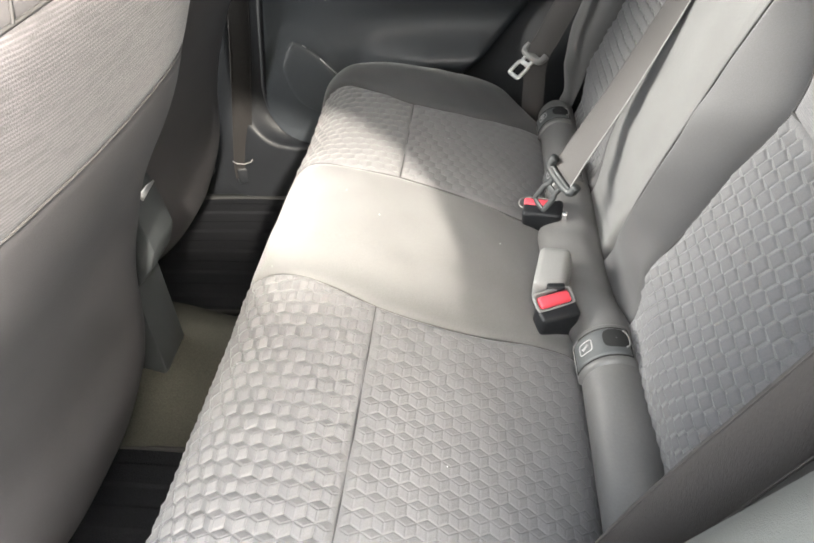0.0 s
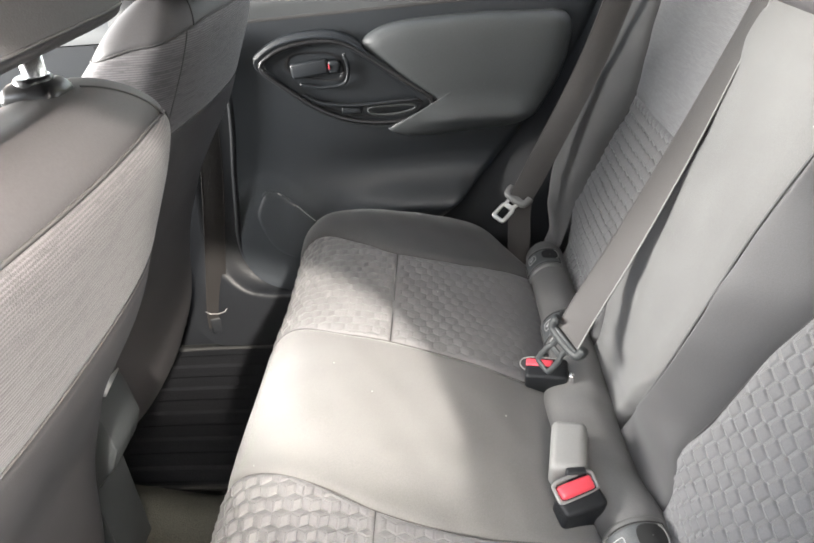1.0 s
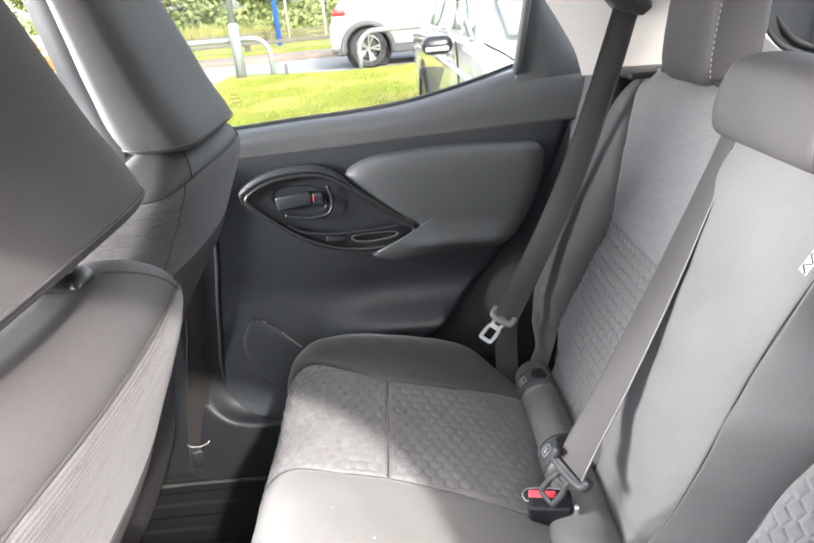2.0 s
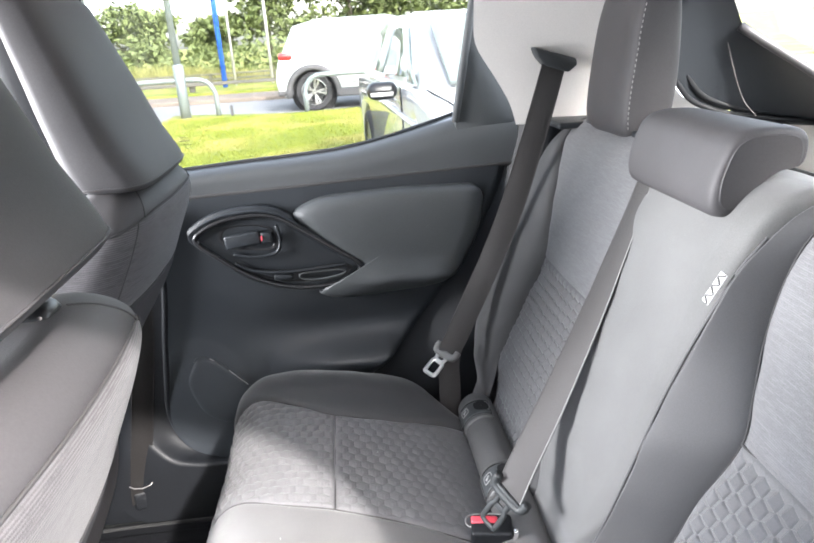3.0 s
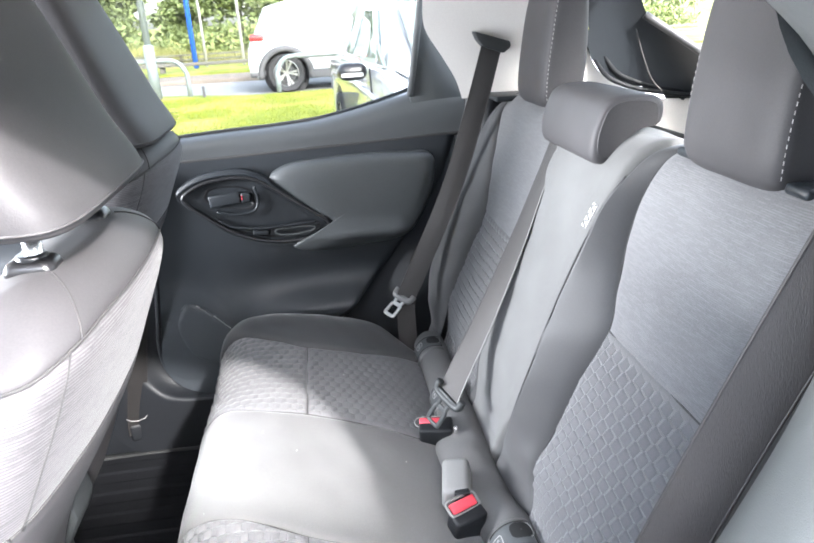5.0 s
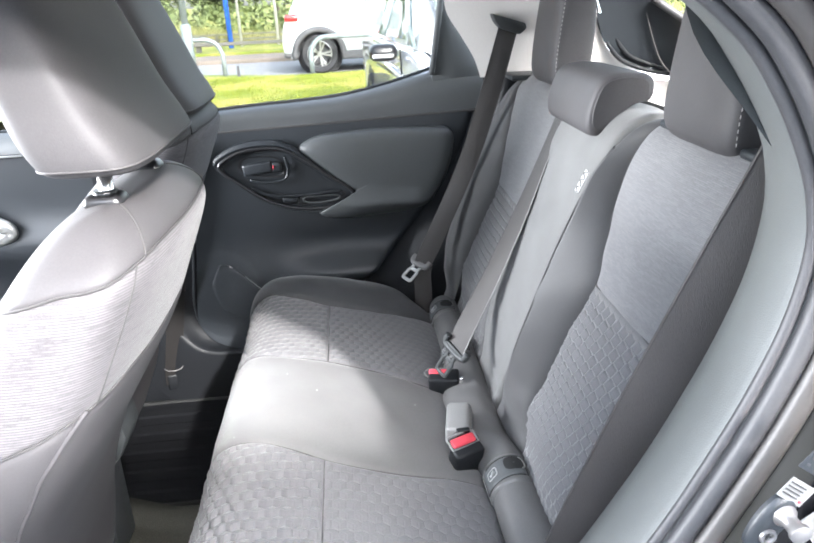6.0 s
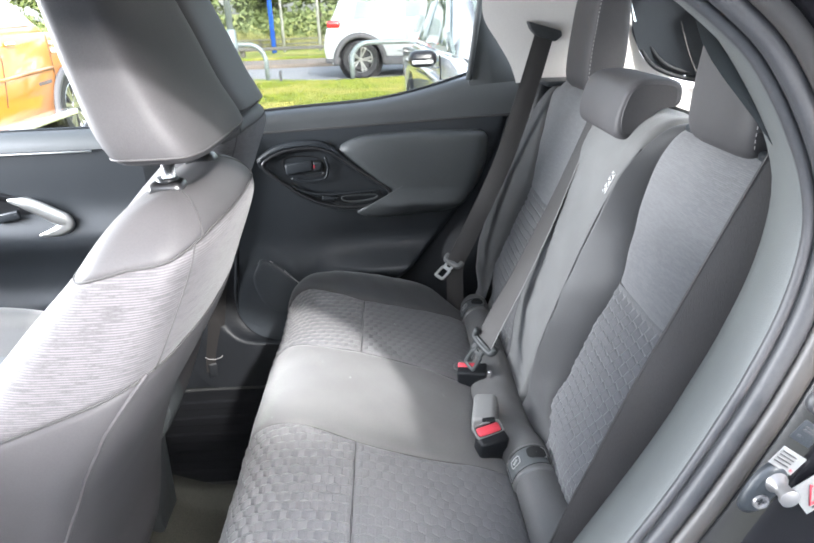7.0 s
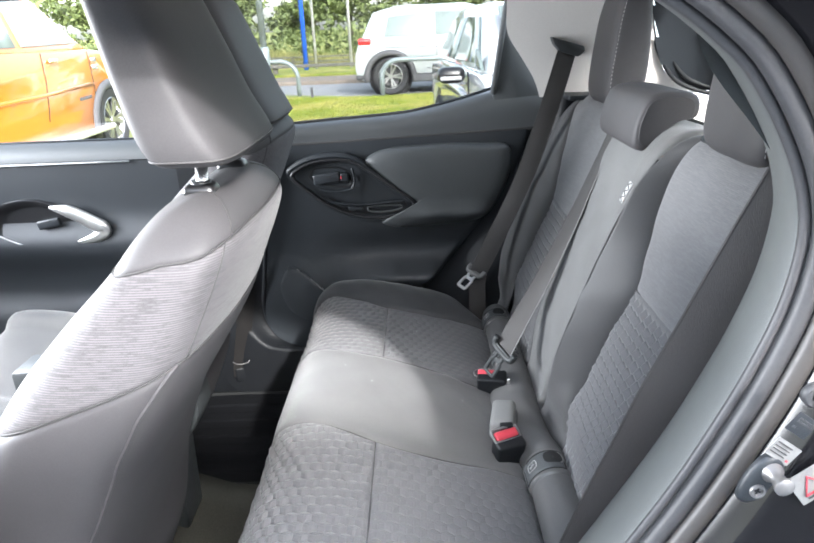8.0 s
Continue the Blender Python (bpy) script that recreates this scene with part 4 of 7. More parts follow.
tagged(part("ceiling", grid("ceiling", hl, HEADLINER), HEADLINER, None), "beige fabric headliner", "ceiling", kind="structure")
rf = hl.copy()
rf[..., 2] += 0.03
tagged(part("roof_panel", grid("roof_panel", rf, PAINT), PAINT, None), "black painted car roof", "roof", kind="structure")

# tailgate with its rear window
tg = thing("tailgate", "dark grey tailgate trim with a raked rear window", "tailgate", (0.95, MID, 0.6))
PLAN = spline([(0.56, 1.275), (0.68, 1.268), (0.78, 1.245), (0.87, 1.18), (0.925, 1.05), (0.95, 0.86), (0.955, MID), (0.95, 2 * MID - 0.86), (0.925, 2 * MID - 1.05), (0.87, 2 * MID - 1.18), (0.78, 2 * MID - 1.245), (0.68, 2 * MID - 1.268), (0.56, 2 * MID - 1.275)], 121)


def tail_point(k, z, out=0.0):
    """A point of the tailgate: k runs round its plan, it rakes forward with height."""
    x, y = PLAN[k]
    c_ = 1 - abs(k - 60) / 60
    rake = (0.35 + 0.60 * min(1.0, c_ * 1.6)) * (z - 1.10)
    return (x - rake + out, y - 0.30 * max(0.0, z - 1.10) * (1 if y > MID else -1) * min(1.0, abs(y - MID) / 0.4), z)


ZT = np.linspace(1.095, 1.44, 70)
K0, K1 = 19, 101
zlow = lambda k: 1.150 + 0.0112 * max(0.0, abs(k - 60) - 29)
shell = np.array([[tail_point(k, z) for k in range(121)] for z in ZT])
faces = []
for i in range(69):
    for k in range(120):
        z = (ZT[i] + ZT[i + 1]) / 2
        if not (K0 <= k < K1 and zlow(k + 0.5) < z < 1.40) and shell[i, k, 0] > back_end(z) - 0.004:
            faces.append((i * 121 + k, i * 121 + k + 1, (i + 1) * 121 + k + 1, (i + 1) * 121 + k))
part("frame", mesh_of("frame", shell.reshape(-1, 3), faces, PLASTIC), PLASTIC, tg, "dark grey moulded frame")
glass_sheet = np.array([[tail_point(k, z, 0.012) for k in range(K0 - 2, K1 + 3)] for z in np.linspace(1.14, 1.42, 12)])
pane = part("rear_window", grid("rear_window", glass_sheet, GLASS), GLASS, tg, "rear window glass")
pane.visible_shadow = False
part("glass_edge", tube("glass_edge", [tail_point(k, zlow(k), -0.004) for k in range(K0, K1 + 1)], 0.009, RUBBER, 6), RUBBER, tg)
part("lower_panel", block("lower_panel", (0.04, 1.16, 0.52), pose(0.985, MID, 0.84, 0, 4, 0), PLASTIC, 0.01), PLASTIC, tg)
edge_pts = [(0.545, 1.165, 1.43), (0.565, 1.21, 1.34), (0.596, 1.243, 1.246), (0.645, 1.252, 1.167), (0.70, 1.255, 1.135), (0.77, 1.24, 1.117), (0.87, 1.17, 1.105), (0.93, 1.0, 1.098), (0.945, MID, 1.095)]
for k in (0.0, 0.018):
    part("seal", tube("seal", spline([(x + k, y - 0.004 - 0.3 * k, z + k * 0.5) for x, y, z in edge_pts], 70), 0.0055, BLACKTRIM, 8), RUBBER, tg, "black rubber seal")
part("cord", tube("cord", spline([(0.66, 1.185, 1.36), (0.69, 1.195, 1.26), (0.735, 1.205, 1.16), (0.765, 1.20, 1.122)], 30), 0.0010, WEB, 5), WEB, tg, "thin grey cord")
side_trim = np.array([[(x, y, z) for x, y in ((0.50, 1.275), (0.70, 1.27), (0.83, 1.22), (0.90, 1.12), (0.92, 1.0))] for z in (0.58, 0.8, 1.0, 1.10)])
tagged(part("boot_side_trim", grid("boot_side_trim", side_trim, HEADLINER), HEADLINER, None), "pale moulded trim beside the boot", "trim", kind="structure")
boot = thing("boot_floor", "black carpeted boot floor behind the seats", "boot floor", (0.8, MID, 0.28))
part("carpet", block("carpet", (0.46, 1.20, 0.03), pose(0.74, MID, 0.60), CARPET, 0.006), CARPET, boot)
part("support", block("support", (0.42, 1.15, 0.31), pose(0.74, MID, 0.43), CARPET, 0.006), CARPET, boot)

# ---- headrests ----


def cushion_loft(rows, n=56, power=0.42, name="pad", mat=LEATHERETTE):
    """A closed soft body from rows of (z, x front, x rear, y centre, half width)."""
    a = np.linspace(0, 2 * math.pi, n, endpoint=False)
    cy, sy = np.cos(a), np.sin(a)
    fy, fx = np.sign(cy) * np.abs(cy) ** power, np.sign(sy) * np.abs(sy) ** power
    pts = np.array([np.stack([(x0 + x1) / 2 + (x1 - x0) / 2 * fx, c + w * fy, np.full(n, z)], 1) for z, x0, x1, c, w in rows])
    r = len(rows)
    faces = [(i * n + j, i * n + (j + 1) % n, (i + 1) * n + (j + 1) % n, (i + 1) * n + j) for i in range(r - 1) for j in range(n)]
    faces += [tuple(range(n))[::-1], tuple((r - 1) * n + j for j in range(n))]
    return mesh_of(name, pts.reshape(-1, 3), faces, mat)


def rounded_rows(z0, z1, front, rear, c, w, count=26, r=0.022, r0=None):
    """Rows of a soft body between two heights, its ends rounded; front, rear and w are functions of the height."""
    rows = []
    r0 = r0 or r
    for t in (0.0, 0.15, 0.35, 0.6, 0.85):
        a = t * math.pi / 2
        k = r0 * (1 - math.sin(a))
        z = z0 + r0 * (1 - math.cos(a))
        rows.append((z, front(z) + k, rear(z) - k, c, w(z) - k))
    for z in np.linspace(z0 + r0, z1 - r, count):
        rows.append((z, front(z), rear(z), c, w(z)))
    for t in (0.15, 0.4, 0.65, 0.85, 1.0):
        a = t * math.pi / 2
        k = r * (1 - math.cos(a)) * 1.3
        z = z1 - r + r * math.sin(a)
        rows.append((z, front(z) + k, rear(z) - k, c, w(z) - k))
    return rows


def front_headrest(c, dx, label, dz=0.0):
    h = thing("headrest", label, "headrest", (dx - 0.23, c, 1.13), "front headrests")
    fr = curve([1.16, 1.20, 1.26, 1.32, 1.43], [-0.264 + dx, -0.287 + dx, -0.302 + dx, -0.314 + dx, -0.340 + dx])
    re = curve([1.155, 1.172, 1.19, 1.235, 1.30, 1.43], [-0.188 + dx, -0.179 + dx, -0.183 + dx, -0.206 + dx, -0.232 + dx, -0.285 + dx])
    wd = curve([1.155, 1.18, 1.25, 1.35, 1.43], [0.118, 0.132, 0.134, 0.125, 0.110])
    body = part("cushion", cushion_loft(rounded_rows(1.178, 1.43, fr, re, c, wd, r0=0.009), name="cushion"), LEATHERETTE, h, "charcoal leatherette cushion")
    a = np.linspace(0, 2 * math.pi, 90, endpoint=False)
    fy, fx = np.sign(np.cos(a)) * np.abs(np.cos(a)) ** 0.42, np.sign(np.sin(a)) * np.abs(np.sin(a)) ** 0.42
    z = 1.1855
    p = np.stack([(fr(z) + re(z)) / 2 + (re(z) - fr(z)) / 2 * fx * 1.002, c + wd(z) * fy * 1.002, np.full(90, z)], 1)
    part("welt", tube("welt", p, 0.0012, LEATHERETTE, 6, closed=True), LEATHERETTE, body)
    for k in (-0.068, 0.072):
        part("post", tube("post", [(-0.238 + dx, c + k, 1.10), (-0.236 + dx, c + k, 1.14), (-0.234 + dx, c + k, 1.175)], 0.0072, CHROME, 14), CHROME, h, "polished steel post")
        g = part("guide", block("guide", (0.042, 0.034, 0.015), pose(-0.238 + dx, c + k, 1.143), GLOSSY, 0.007, taper=0.8), GLOSSY, h, "black plastic post guide")
        part("collar", disc("collar", 0.012, 0.008, pose(-0.2375 + dx, c + k, 1.149), GLOSSY), GLOSSY, g)
    for ob in h.children:
        if ob.name.startswith(("cushion", "post")):
            ob.location.z += dz
    return h


# ---- front seats ----


def front_seat(c, dx, label, side):
    """side: +1 where the outboard side faces larger y."""
    st = thing("front_seat", label, "car seat", (dx - 0.6, c, 0.28), "front seats")
    xr = curve([0.44, 0.467, 0.54, 0.664, 0.79, 0.83, 0.94, 1.0, 1.10, 1.142], [-0.465, -0.452, -0.424, -0.400, -0.350, -0.328, -0.256, -0.226, -0.186, -0.182])
    xf = curve([0.44, 0.60, 0.80, 0.85, 0.94, 1.0, 1.083, 1.142], [-0.66, -0.62, -0.55, -0.525, -0.462, -0.405, -0.322, -0.285])
    wd = curve([0.44, 0.50, 0.60, 0.70, 0.90, 1.0, 1.06, 1.09, 1.142], [0.19, 0.205, 0.218, 0.222, 0.220, 0.208, 0.196, 0.188, 0.150])
    n = 220
    zz = np.concatenate([np.linspace(0.44, 1.085, 130), 1.085 + 0.057 * np.sin(np.linspace(0.04, 1, 26) * math.pi / 2)])
    a = np.linspace(0, 2 * math.pi, n, endpoint=False)
    fy, fx = np.sign(np.cos(a)) * np.abs(np.cos(a)) ** 0.5, np.sign(np.sin(a)) * np.abs(np.sin(a)) ** 0.5
    P = []
    for z in zz:
        k = 1 - math.sqrt(max(0.0, 1 - max(0.0, (z - 1.085) / 0.057) ** 2))
        x0, x1 = xf(z) + 0.05 * k, xr(z) - 0.05 * k
        w = wd(z) - 0.05 * k
        bow = 0.012 * np.cos((fy) * math.pi / 2) * (fx > 0)
        xx = (x0 + x1) / 2 + (x1 - x0) / 2 * fx + bow + dx
        dent = uneven(0.5 * z + 0.09 * np.cos(a), 0.09 * np.sin(a), 0.9)
        P.append(np.stack([xx + dent * fx, c + (w + dent) * fy, np.full(n, z)], 1))
    P = np.array(P)
    # heights of the two seams round the body
    rear = np.clip((fx + 1) / 2, 0, 1)
    pad_z = 1.108 - 0.035 * (1 - rear) - 0.012 * np.clip(fx, 0, 1) * np.abs(fy) ** 6
    low_z = 0.985 - 0.095 * (1 - rear)
    Z = P[..., 2]
    top = np.full(n, zz[-1])
    for nm, mat, lb, z0, z1, count, bend in (("top_pad", LEATHERETTE, "charcoal leatherette top pad", pad_z, top, 40, 0.5), ("shoulder_fabric", SIDE, "heather grey woven fabric band", low_z, pad_z, 50, 1.0),
                                             ("back_cover", LEATHERETTE, "charcoal leatherette back cover", np.full(n, zz[0]), low_z, 90, 1.0)):
        t = np.linspace(0, 1, count)
        t = 1 - (1 - t) ** (1 / bend)
        z2 = z0[None, :] + (z1 - z0)[None, :] * t[:, None]
        d = np.minimum(z2 - z0[None, :], z1[None, :] - z2 + (0.05 if nm == "top_pad" else 0))
        dip = 1 - 0.018 * np.exp(-d / 0.004) if nm != "back_cover" else 1 - 0.018 * np.exp(-(z1[None, :] - z2) / 0.004)
        px = np.stack([np.interp(z2[:, j], Z[:, 0], P[:, j, 0]) for j in range(n)], 1)
        py = np.stack([np.interp(z2[:, j], Z[:, 0], P[:, j, 1]) for j in range(n)], 1)
        mx = (px.max(1) + px.min(1))[:, None] / 2
        me = grid(nm, np.stack([mx + (px - mx) * dip, c + (py - c) * dip, z2], 2), mat, wrap=True)
        if nm == "top_pad":
            bm = bmesh.new()
            bm.from_mesh(me)
            bm.verts.ensure_lookup_table()
            bm.faces.new([bm.verts[(count - 1) * n + j] for j in range(n)])
            bm.to_mesh(me)
            bm.free()
        part(nm, me, mat, st, lb)

    def at(j, z):
        col = P[:, j]
        return np.array([np.interp(z, Z[:, 0], col[:, 0]), np.interp(z, Z[:, 0], col[:, 1]), z])
    for nm, hz in (("pad_seam", pad_z), ("cover_seam", low_z)):
        p = np.array([at(j, hz[j]) for j in range(n)])
        p[:, :2] = np.array([p[:, 0].mean(), c]) + (p[:, :2] - np.array([p[:, 0].mean(), c])) * 0.99
        part(nm, tube(nm, p, 0.0013, SEAM, 6, closed=True), SEAM, st)
    # upright seams on the band's corners
    for j in (n // 8, 3 * n // 8):
        zs_ = np.linspace(low_z[j], pad_z[j], 20)
        p = np.array([at(j, z) for z in zs_])
        part("band_seam", tube("band_seam", p, 0.0009, SEAM, 6, up=(1, 0.3, 0)), SEAM, st)
    for j in (int(0.15 * n), int(0.35 * n)):
        zs_ = pad_z[j] + (1.1405 - pad_z[j]) * np.sin(np.linspace(0, 1, 24) * math.pi / 2)
        part("corner_seam", tube("corner_seam", np.array([at(j, z) for z in zs_]), 0.0011, SEAM, 6, up=(1, 0.3, 0)), SEAM, st)
    lane = curve([0.52, 0.70, 0.827, 0.902, 0.967, 0.985], [-0.465, -0.41, -0.352, -0.311, -0.263, -0.245])
    for k in (-1, 1):
        p = []
        for z in np.linspace(0.52, 0.978, 24):
            js = range(n // 4, n // 2) if k < 0 else range(0, n // 4)
            p.append(at(min(js, key=lambda j: abs(at(j, z)[0] - dx - lane(z))), z))
        part("cover_piping", tube("cover_piping", spline(p, 70), 0.0024, LEATHERETTE, 8, up=(1, 0.3, 0)), LEATHERETTE, st, "piped seam down the back cover")
    cu = []
    for s, z in ((0, 0.50), (0.25, 0.53), (0.5, 0.545), (0.75, 0.57), (0.95, 0.575), (1.0, 0.55), (1.02, 0.45)):
        x = -0.55 - 0.50 * s + dx
        cu.append([(x, c + y, z + h) for y, h in ((-0.25, -0.16), (-0.255, 0.0), (-0.235, 0.03), (-0.19, 0.03), (-0.16, 0.008), (0, 0.0), (0.16, 0.008), (0.19, 0.03), (0.235, 0.03), (0.255, 0.0), (0.25, -0.16))])
    fine = np.array([spline(r, 60) for r in cu])
    fine = np.stack([spline(fine[:, j], 50) for j in range(60)], 1)
    part("seat_cushion", grid("seat_cushion", fine, PLAIN), PLAIN, st, "charcoal fabric seat cushion")
    for k in (-1, 1):
        part("side_cover", block("side_cover", (0.42, 0.03, 0.13), pose(-0.72 + dx, c + k * 0.245, 0.43, 0, -4, 0), BLACKTRIM, 0.012), BLACKTRIM, st, "black plastic seat side cover")
        part("rail", block("rail", (0.48, 0.05, 0.05), pose(-0.83 + dx, c + k * 0.17, 0.305), BLACKTRIM, 0.006), BLACKTRIM, st, "black seat rail")
        part("bracket", block("bracket", (0.30, 0.02, 0.20), pose(-0.72 + dx, c + k * 0.20, 0.41), BLACKTRIM, 0.006), BLACKTRIM, st)
    return st


front_seat(0.385, 0.0, "front seat with heather grey shoulder fabric, seen from behind", -1)
front_seat(1.00, -0.085, "front seat with heather grey shoulder fabric beside the far door", 1)
front_headrest(0.385, 0.0, "charcoal leatherette front headrest raised on steel posts")
front_headrest(1.00, -0.085, "charcoal leatherette front headrest pushed down on its posts", -0.042)


def rear_headrest(c, x, label, hw=0.10):
    h = thing("headrest", label, "headrest", (x + 0.05, c, 1.12), "rear headrests")
    fr = curve([1.12, 1.16, 1.25, 1.33, 1.40], [x + 0.010, x, x + 0.008, x + 0.022, x + 0.05])
    re = curve([1.12, 1.18, 1.30, 1.40], [x + 0.075, x + 0.090, x + 0.094, x + 0.085])
    wd = curve([1.12, 1.16, 1.30, 1.40], [hw - 0.012, hw, hw - 0.003, hw - 0.018])
    body = part("cushion", cushion_loft(rounded_rows(1.125, 1.395, fr, re, c, wd, r=0.018), power=0.34, name="cushion"), LEATHERETTE, h, "charcoal leatherette cushion")
    for k in (-1, 1):
        zz = np.linspace(1.145, 1.375, 60)
        p = np.stack([np.array([fr(z) + 0.010 for z in zz]), np.array([c + k * (wd(z) - 0.0015) for z in zz]), zz], 1)
        bm = bmesh.new()
        for i in range(0, 58, 2):
            dash = tube("dash", p[i:i + 2], 0.0005, STITCH, 5, up=(0, 1, 0))
            bm.from_mesh(dash)
            bpy.data.meshes.remove(dash)
        part("stitching", bm, STITCH, body, "pale stitching along the edge")
    for k in (-0.06, 0.06):
        part("post", tube("post", [(x + 0.055, c + k, 1.09), (x + 0.055, c + k, 1.14)], 0.006, CHROME, 12), CHROME, h, "polished steel post")
    for k in (-0.085, 0.085):
        part("guide", block("guide", (0.045, 0.034, 0.012), pose(x + 0.04, c + k * 1.15, 1.137), PLASTIC, 0.005), PLASTIC, h)
    return h


rear_headrest(1.093, 0.418, "tall charcoal leatherette headrest with pale edge stitching", 0.087)
rear_headrest(0.435, 0.415, "tall charcoal leatherette headrest with pale edge stitching", 0.088)
ch = thing("headrest", "low saddle-shaped charcoal headrest on the centre seat", "headrest", (0.42, 0.785, 1.10), "rear headrests")
rows = []
CW = 0.109
for u in np.sin(np.linspace(-math.pi / 2, math.pi / 2, 41)):
    y = 0.775 + CW * u
    e = math.sqrt(max(0.0, 1 - abs(u) ** 22))
    prof = spline([(0.390, 1.096), (0.375, 1.105), (0.373, 1.130), (0.381, 1.160), (0.394, 1.183), (0.420, 1.192), (0.462, 1.190), (0.478, 1.181), (0.480, 1.160), (0.473, 1.148), (0.450, 1.144), (0.430, 1.130), (0.412, 1.105)], 48, True)
    m_ = prof.mean(0)
    q = m_ + (prof - m_) * (0.80 + 0.20 * e)
    rows.append(np.stack([q[:, 0], np.full(48, y), q[:, 1]], 1))
me = grid("cushion", np.array(rows), LEATHERETTE, wrap=True)
bm = bmesh.new()
bm.from_mesh(me)
bm.verts.ensure_lookup_table()
bm.faces.new([bm.verts[j] for j in range(48)])
bm.faces.new([bm.verts[40 * 48 + j] for j in range(48)])
bm.to_mesh(me)
bm.free()
part("cushion", me, LEATHERETTE, ch)
for k in (-0.055, 0.055):
    part("post", tube("post", [(0.452, 0.785 + k, 1.09), (0.452, 0.785 + k, 1.16)], 0.006, CHROME, 12), CHROME, ch, "polished steel post")


# ---- near side of the body round the open door ----
TRIM = material("dark_grey_quarter_trim", (0.078, 0.083, 0.081), 0.55, grain=0.15, grain_size=700, bump=0.3, bump_size=900, blotch=0.1)
FLANGE = material("grey_rubber_flange", (0.040, 0.037, 0.035), 0.45, grain=0.1, bump=0.15, blotch=0.1)
AP = spline([(-0.52, 1.40), (-0.35, 1.412), (-0.1, 1.405), (0.06, 1.378), (0.17, 1.336), (0.236, 1.292), (0.268, 1.256), (0.295, 1.211), (0.309, 1.175), (0.314, 1.139), (0.308, 1.087), (0.291, 1.030), (0.27, 0.977), (0.238, 0.907),
             (0.19, 0.82), (0.12, 0.70), (0.04, 0.58), (-0.05, 0.475), (-0.14, 0.405), (-0.25, 0.375), (-0.40, 0.37), (-0.52, 0.37)], 170)
at = np.gradient(AP, axis=0)
at /= np.linalg.norm(at, axis=1)[:, None]
an = np.stack([-at[:, 1], at[:, 0]], 1)


def strip(name, rings, mat, label, category, kind="structure"):
    """A moulding that runs round the door opening: rings of (outward offset, y)."""
    pts = np.array([np.stack([AP[:, 0] + an[:, 0] * o, np.full(len(AP), y), AP[:, 1] + an[:, 1] * o], 1) for o, y in rings])
    return tagged(part(name, grid(name, pts, mat), mat, None), label, category, kind=kind)


an *= -1 if an[80, 0] < 0 else 1
strip("opening_trim", [(0.16, 0.185), (0.10, 0.178), (0.050, 0.170), (0.022, 0.155), (0.006, 0.125), (-0.003, 0.095), (-0.006, 0.070), (-0.004, 0.060), (0.002, 0.052)], TRIM, "grey plastic trim round the door opening", "trim")
strip("door_jamb", [(0.006, 0.055), (0.014, 0.046), (0.024, 0.030), (0.030, 0.008), (0.036, 0.001), (0.115, -0.002), (0.128, -0.014), (0.134, -0.032), (0.150, -0.040), (0.30, -0.046), (0.50, -0.035)], PAINT, "glossy black painted door jamb", "car body")
seal = thing("door_seal", "ribbed black rubber seal round the door opening", "seal", (0.30, 0.05, 0.37))
sp = np.stack([AP[:, 0] + an[:, 0] * 0.006, np.full(len(AP), 0.050), AP[:, 1] + an[:, 1] * 0.006], 1)
part("seal_bulb", tube("seal_bulb", sp, 0.0080, RUBBER, 12, up=(0, 1, 0)), RUBBER, seal)
lip = np.stack([AP[:, 0] - an[:, 0] * 0.004, np.full(len(AP), 0.0585), AP[:, 1] - an[:, 1] * 0.004], 1)
part("lip", tube("lip", lip, 0.0045, RUBBER, 10, up=(0, 1, 0)), RUBBER, seal)
outer = np.stack([AP[:, 0] + an[:, 0] * 0.018, np.full(len(AP), 0.0395), AP[:, 1] + an[:, 1] * 0.018], 1)
part("flange", tube("flange", outer, 0.0085, FLANGE, 12, up=(0, 1, 0)), FLANGE, seal, "smooth grey rubber flange")
s_len = np.r_[0, np.cumsum(np.linalg.norm(np.diff(sp, axis=0), axis=1))]
s_fine = np.arange(0.05, s_len[-1] - 0.05, 0.0042)
rib = np.stack([np.interp(s_fine, s_len, sp[:, k]) for k in range(3)], 1)
rt = np.gradient(rib, axis=0)
rt /= np.linalg.norm(rt, axis=1)[:, None]
verts, faces = [], []
for p, t in zip(rib, rt):
    side = np.cross(t, (0, 1, 0))
    b = len(verts)
    ring = [(math.cos(a), math.sin(a)) for a in np.linspace(0.1, 0.9, 6)]
    for d in (-0.0008, 0.0008):
        verts += [p + t * d + 0.0086 * (-np.array((0, 1, 0)) * c + side * s_) for c, s_ in ring]
    faces += [(b + i, b + i + 1, b + 7 + i, b + 6 + i) for i in range(5)]
part("ribs", mesh_of("ribs", verts, faces, RUBBER), RUBBER, seal)
tagged(part("door_sill", block("door_sill", (1.1, 0.20, 0.11), pose(-0.1, 0.055, 0.325), PLASTIC, 0.012), PLASTIC, None), "black plastic sill under the open door", "sill", kind="structure")
nearp = prism("pillar_near", [(-0.46, 0.05), (-0.48, -0.02), (-0.60, -0.02), (-0.62, 0.06)], 0.28, 1.45, 2, PAINT, 0.006)
tagged(part("pillar_near", nearp, PAINT, None), "black painted pillar ahead of the open door", "pillar", kind="structure")
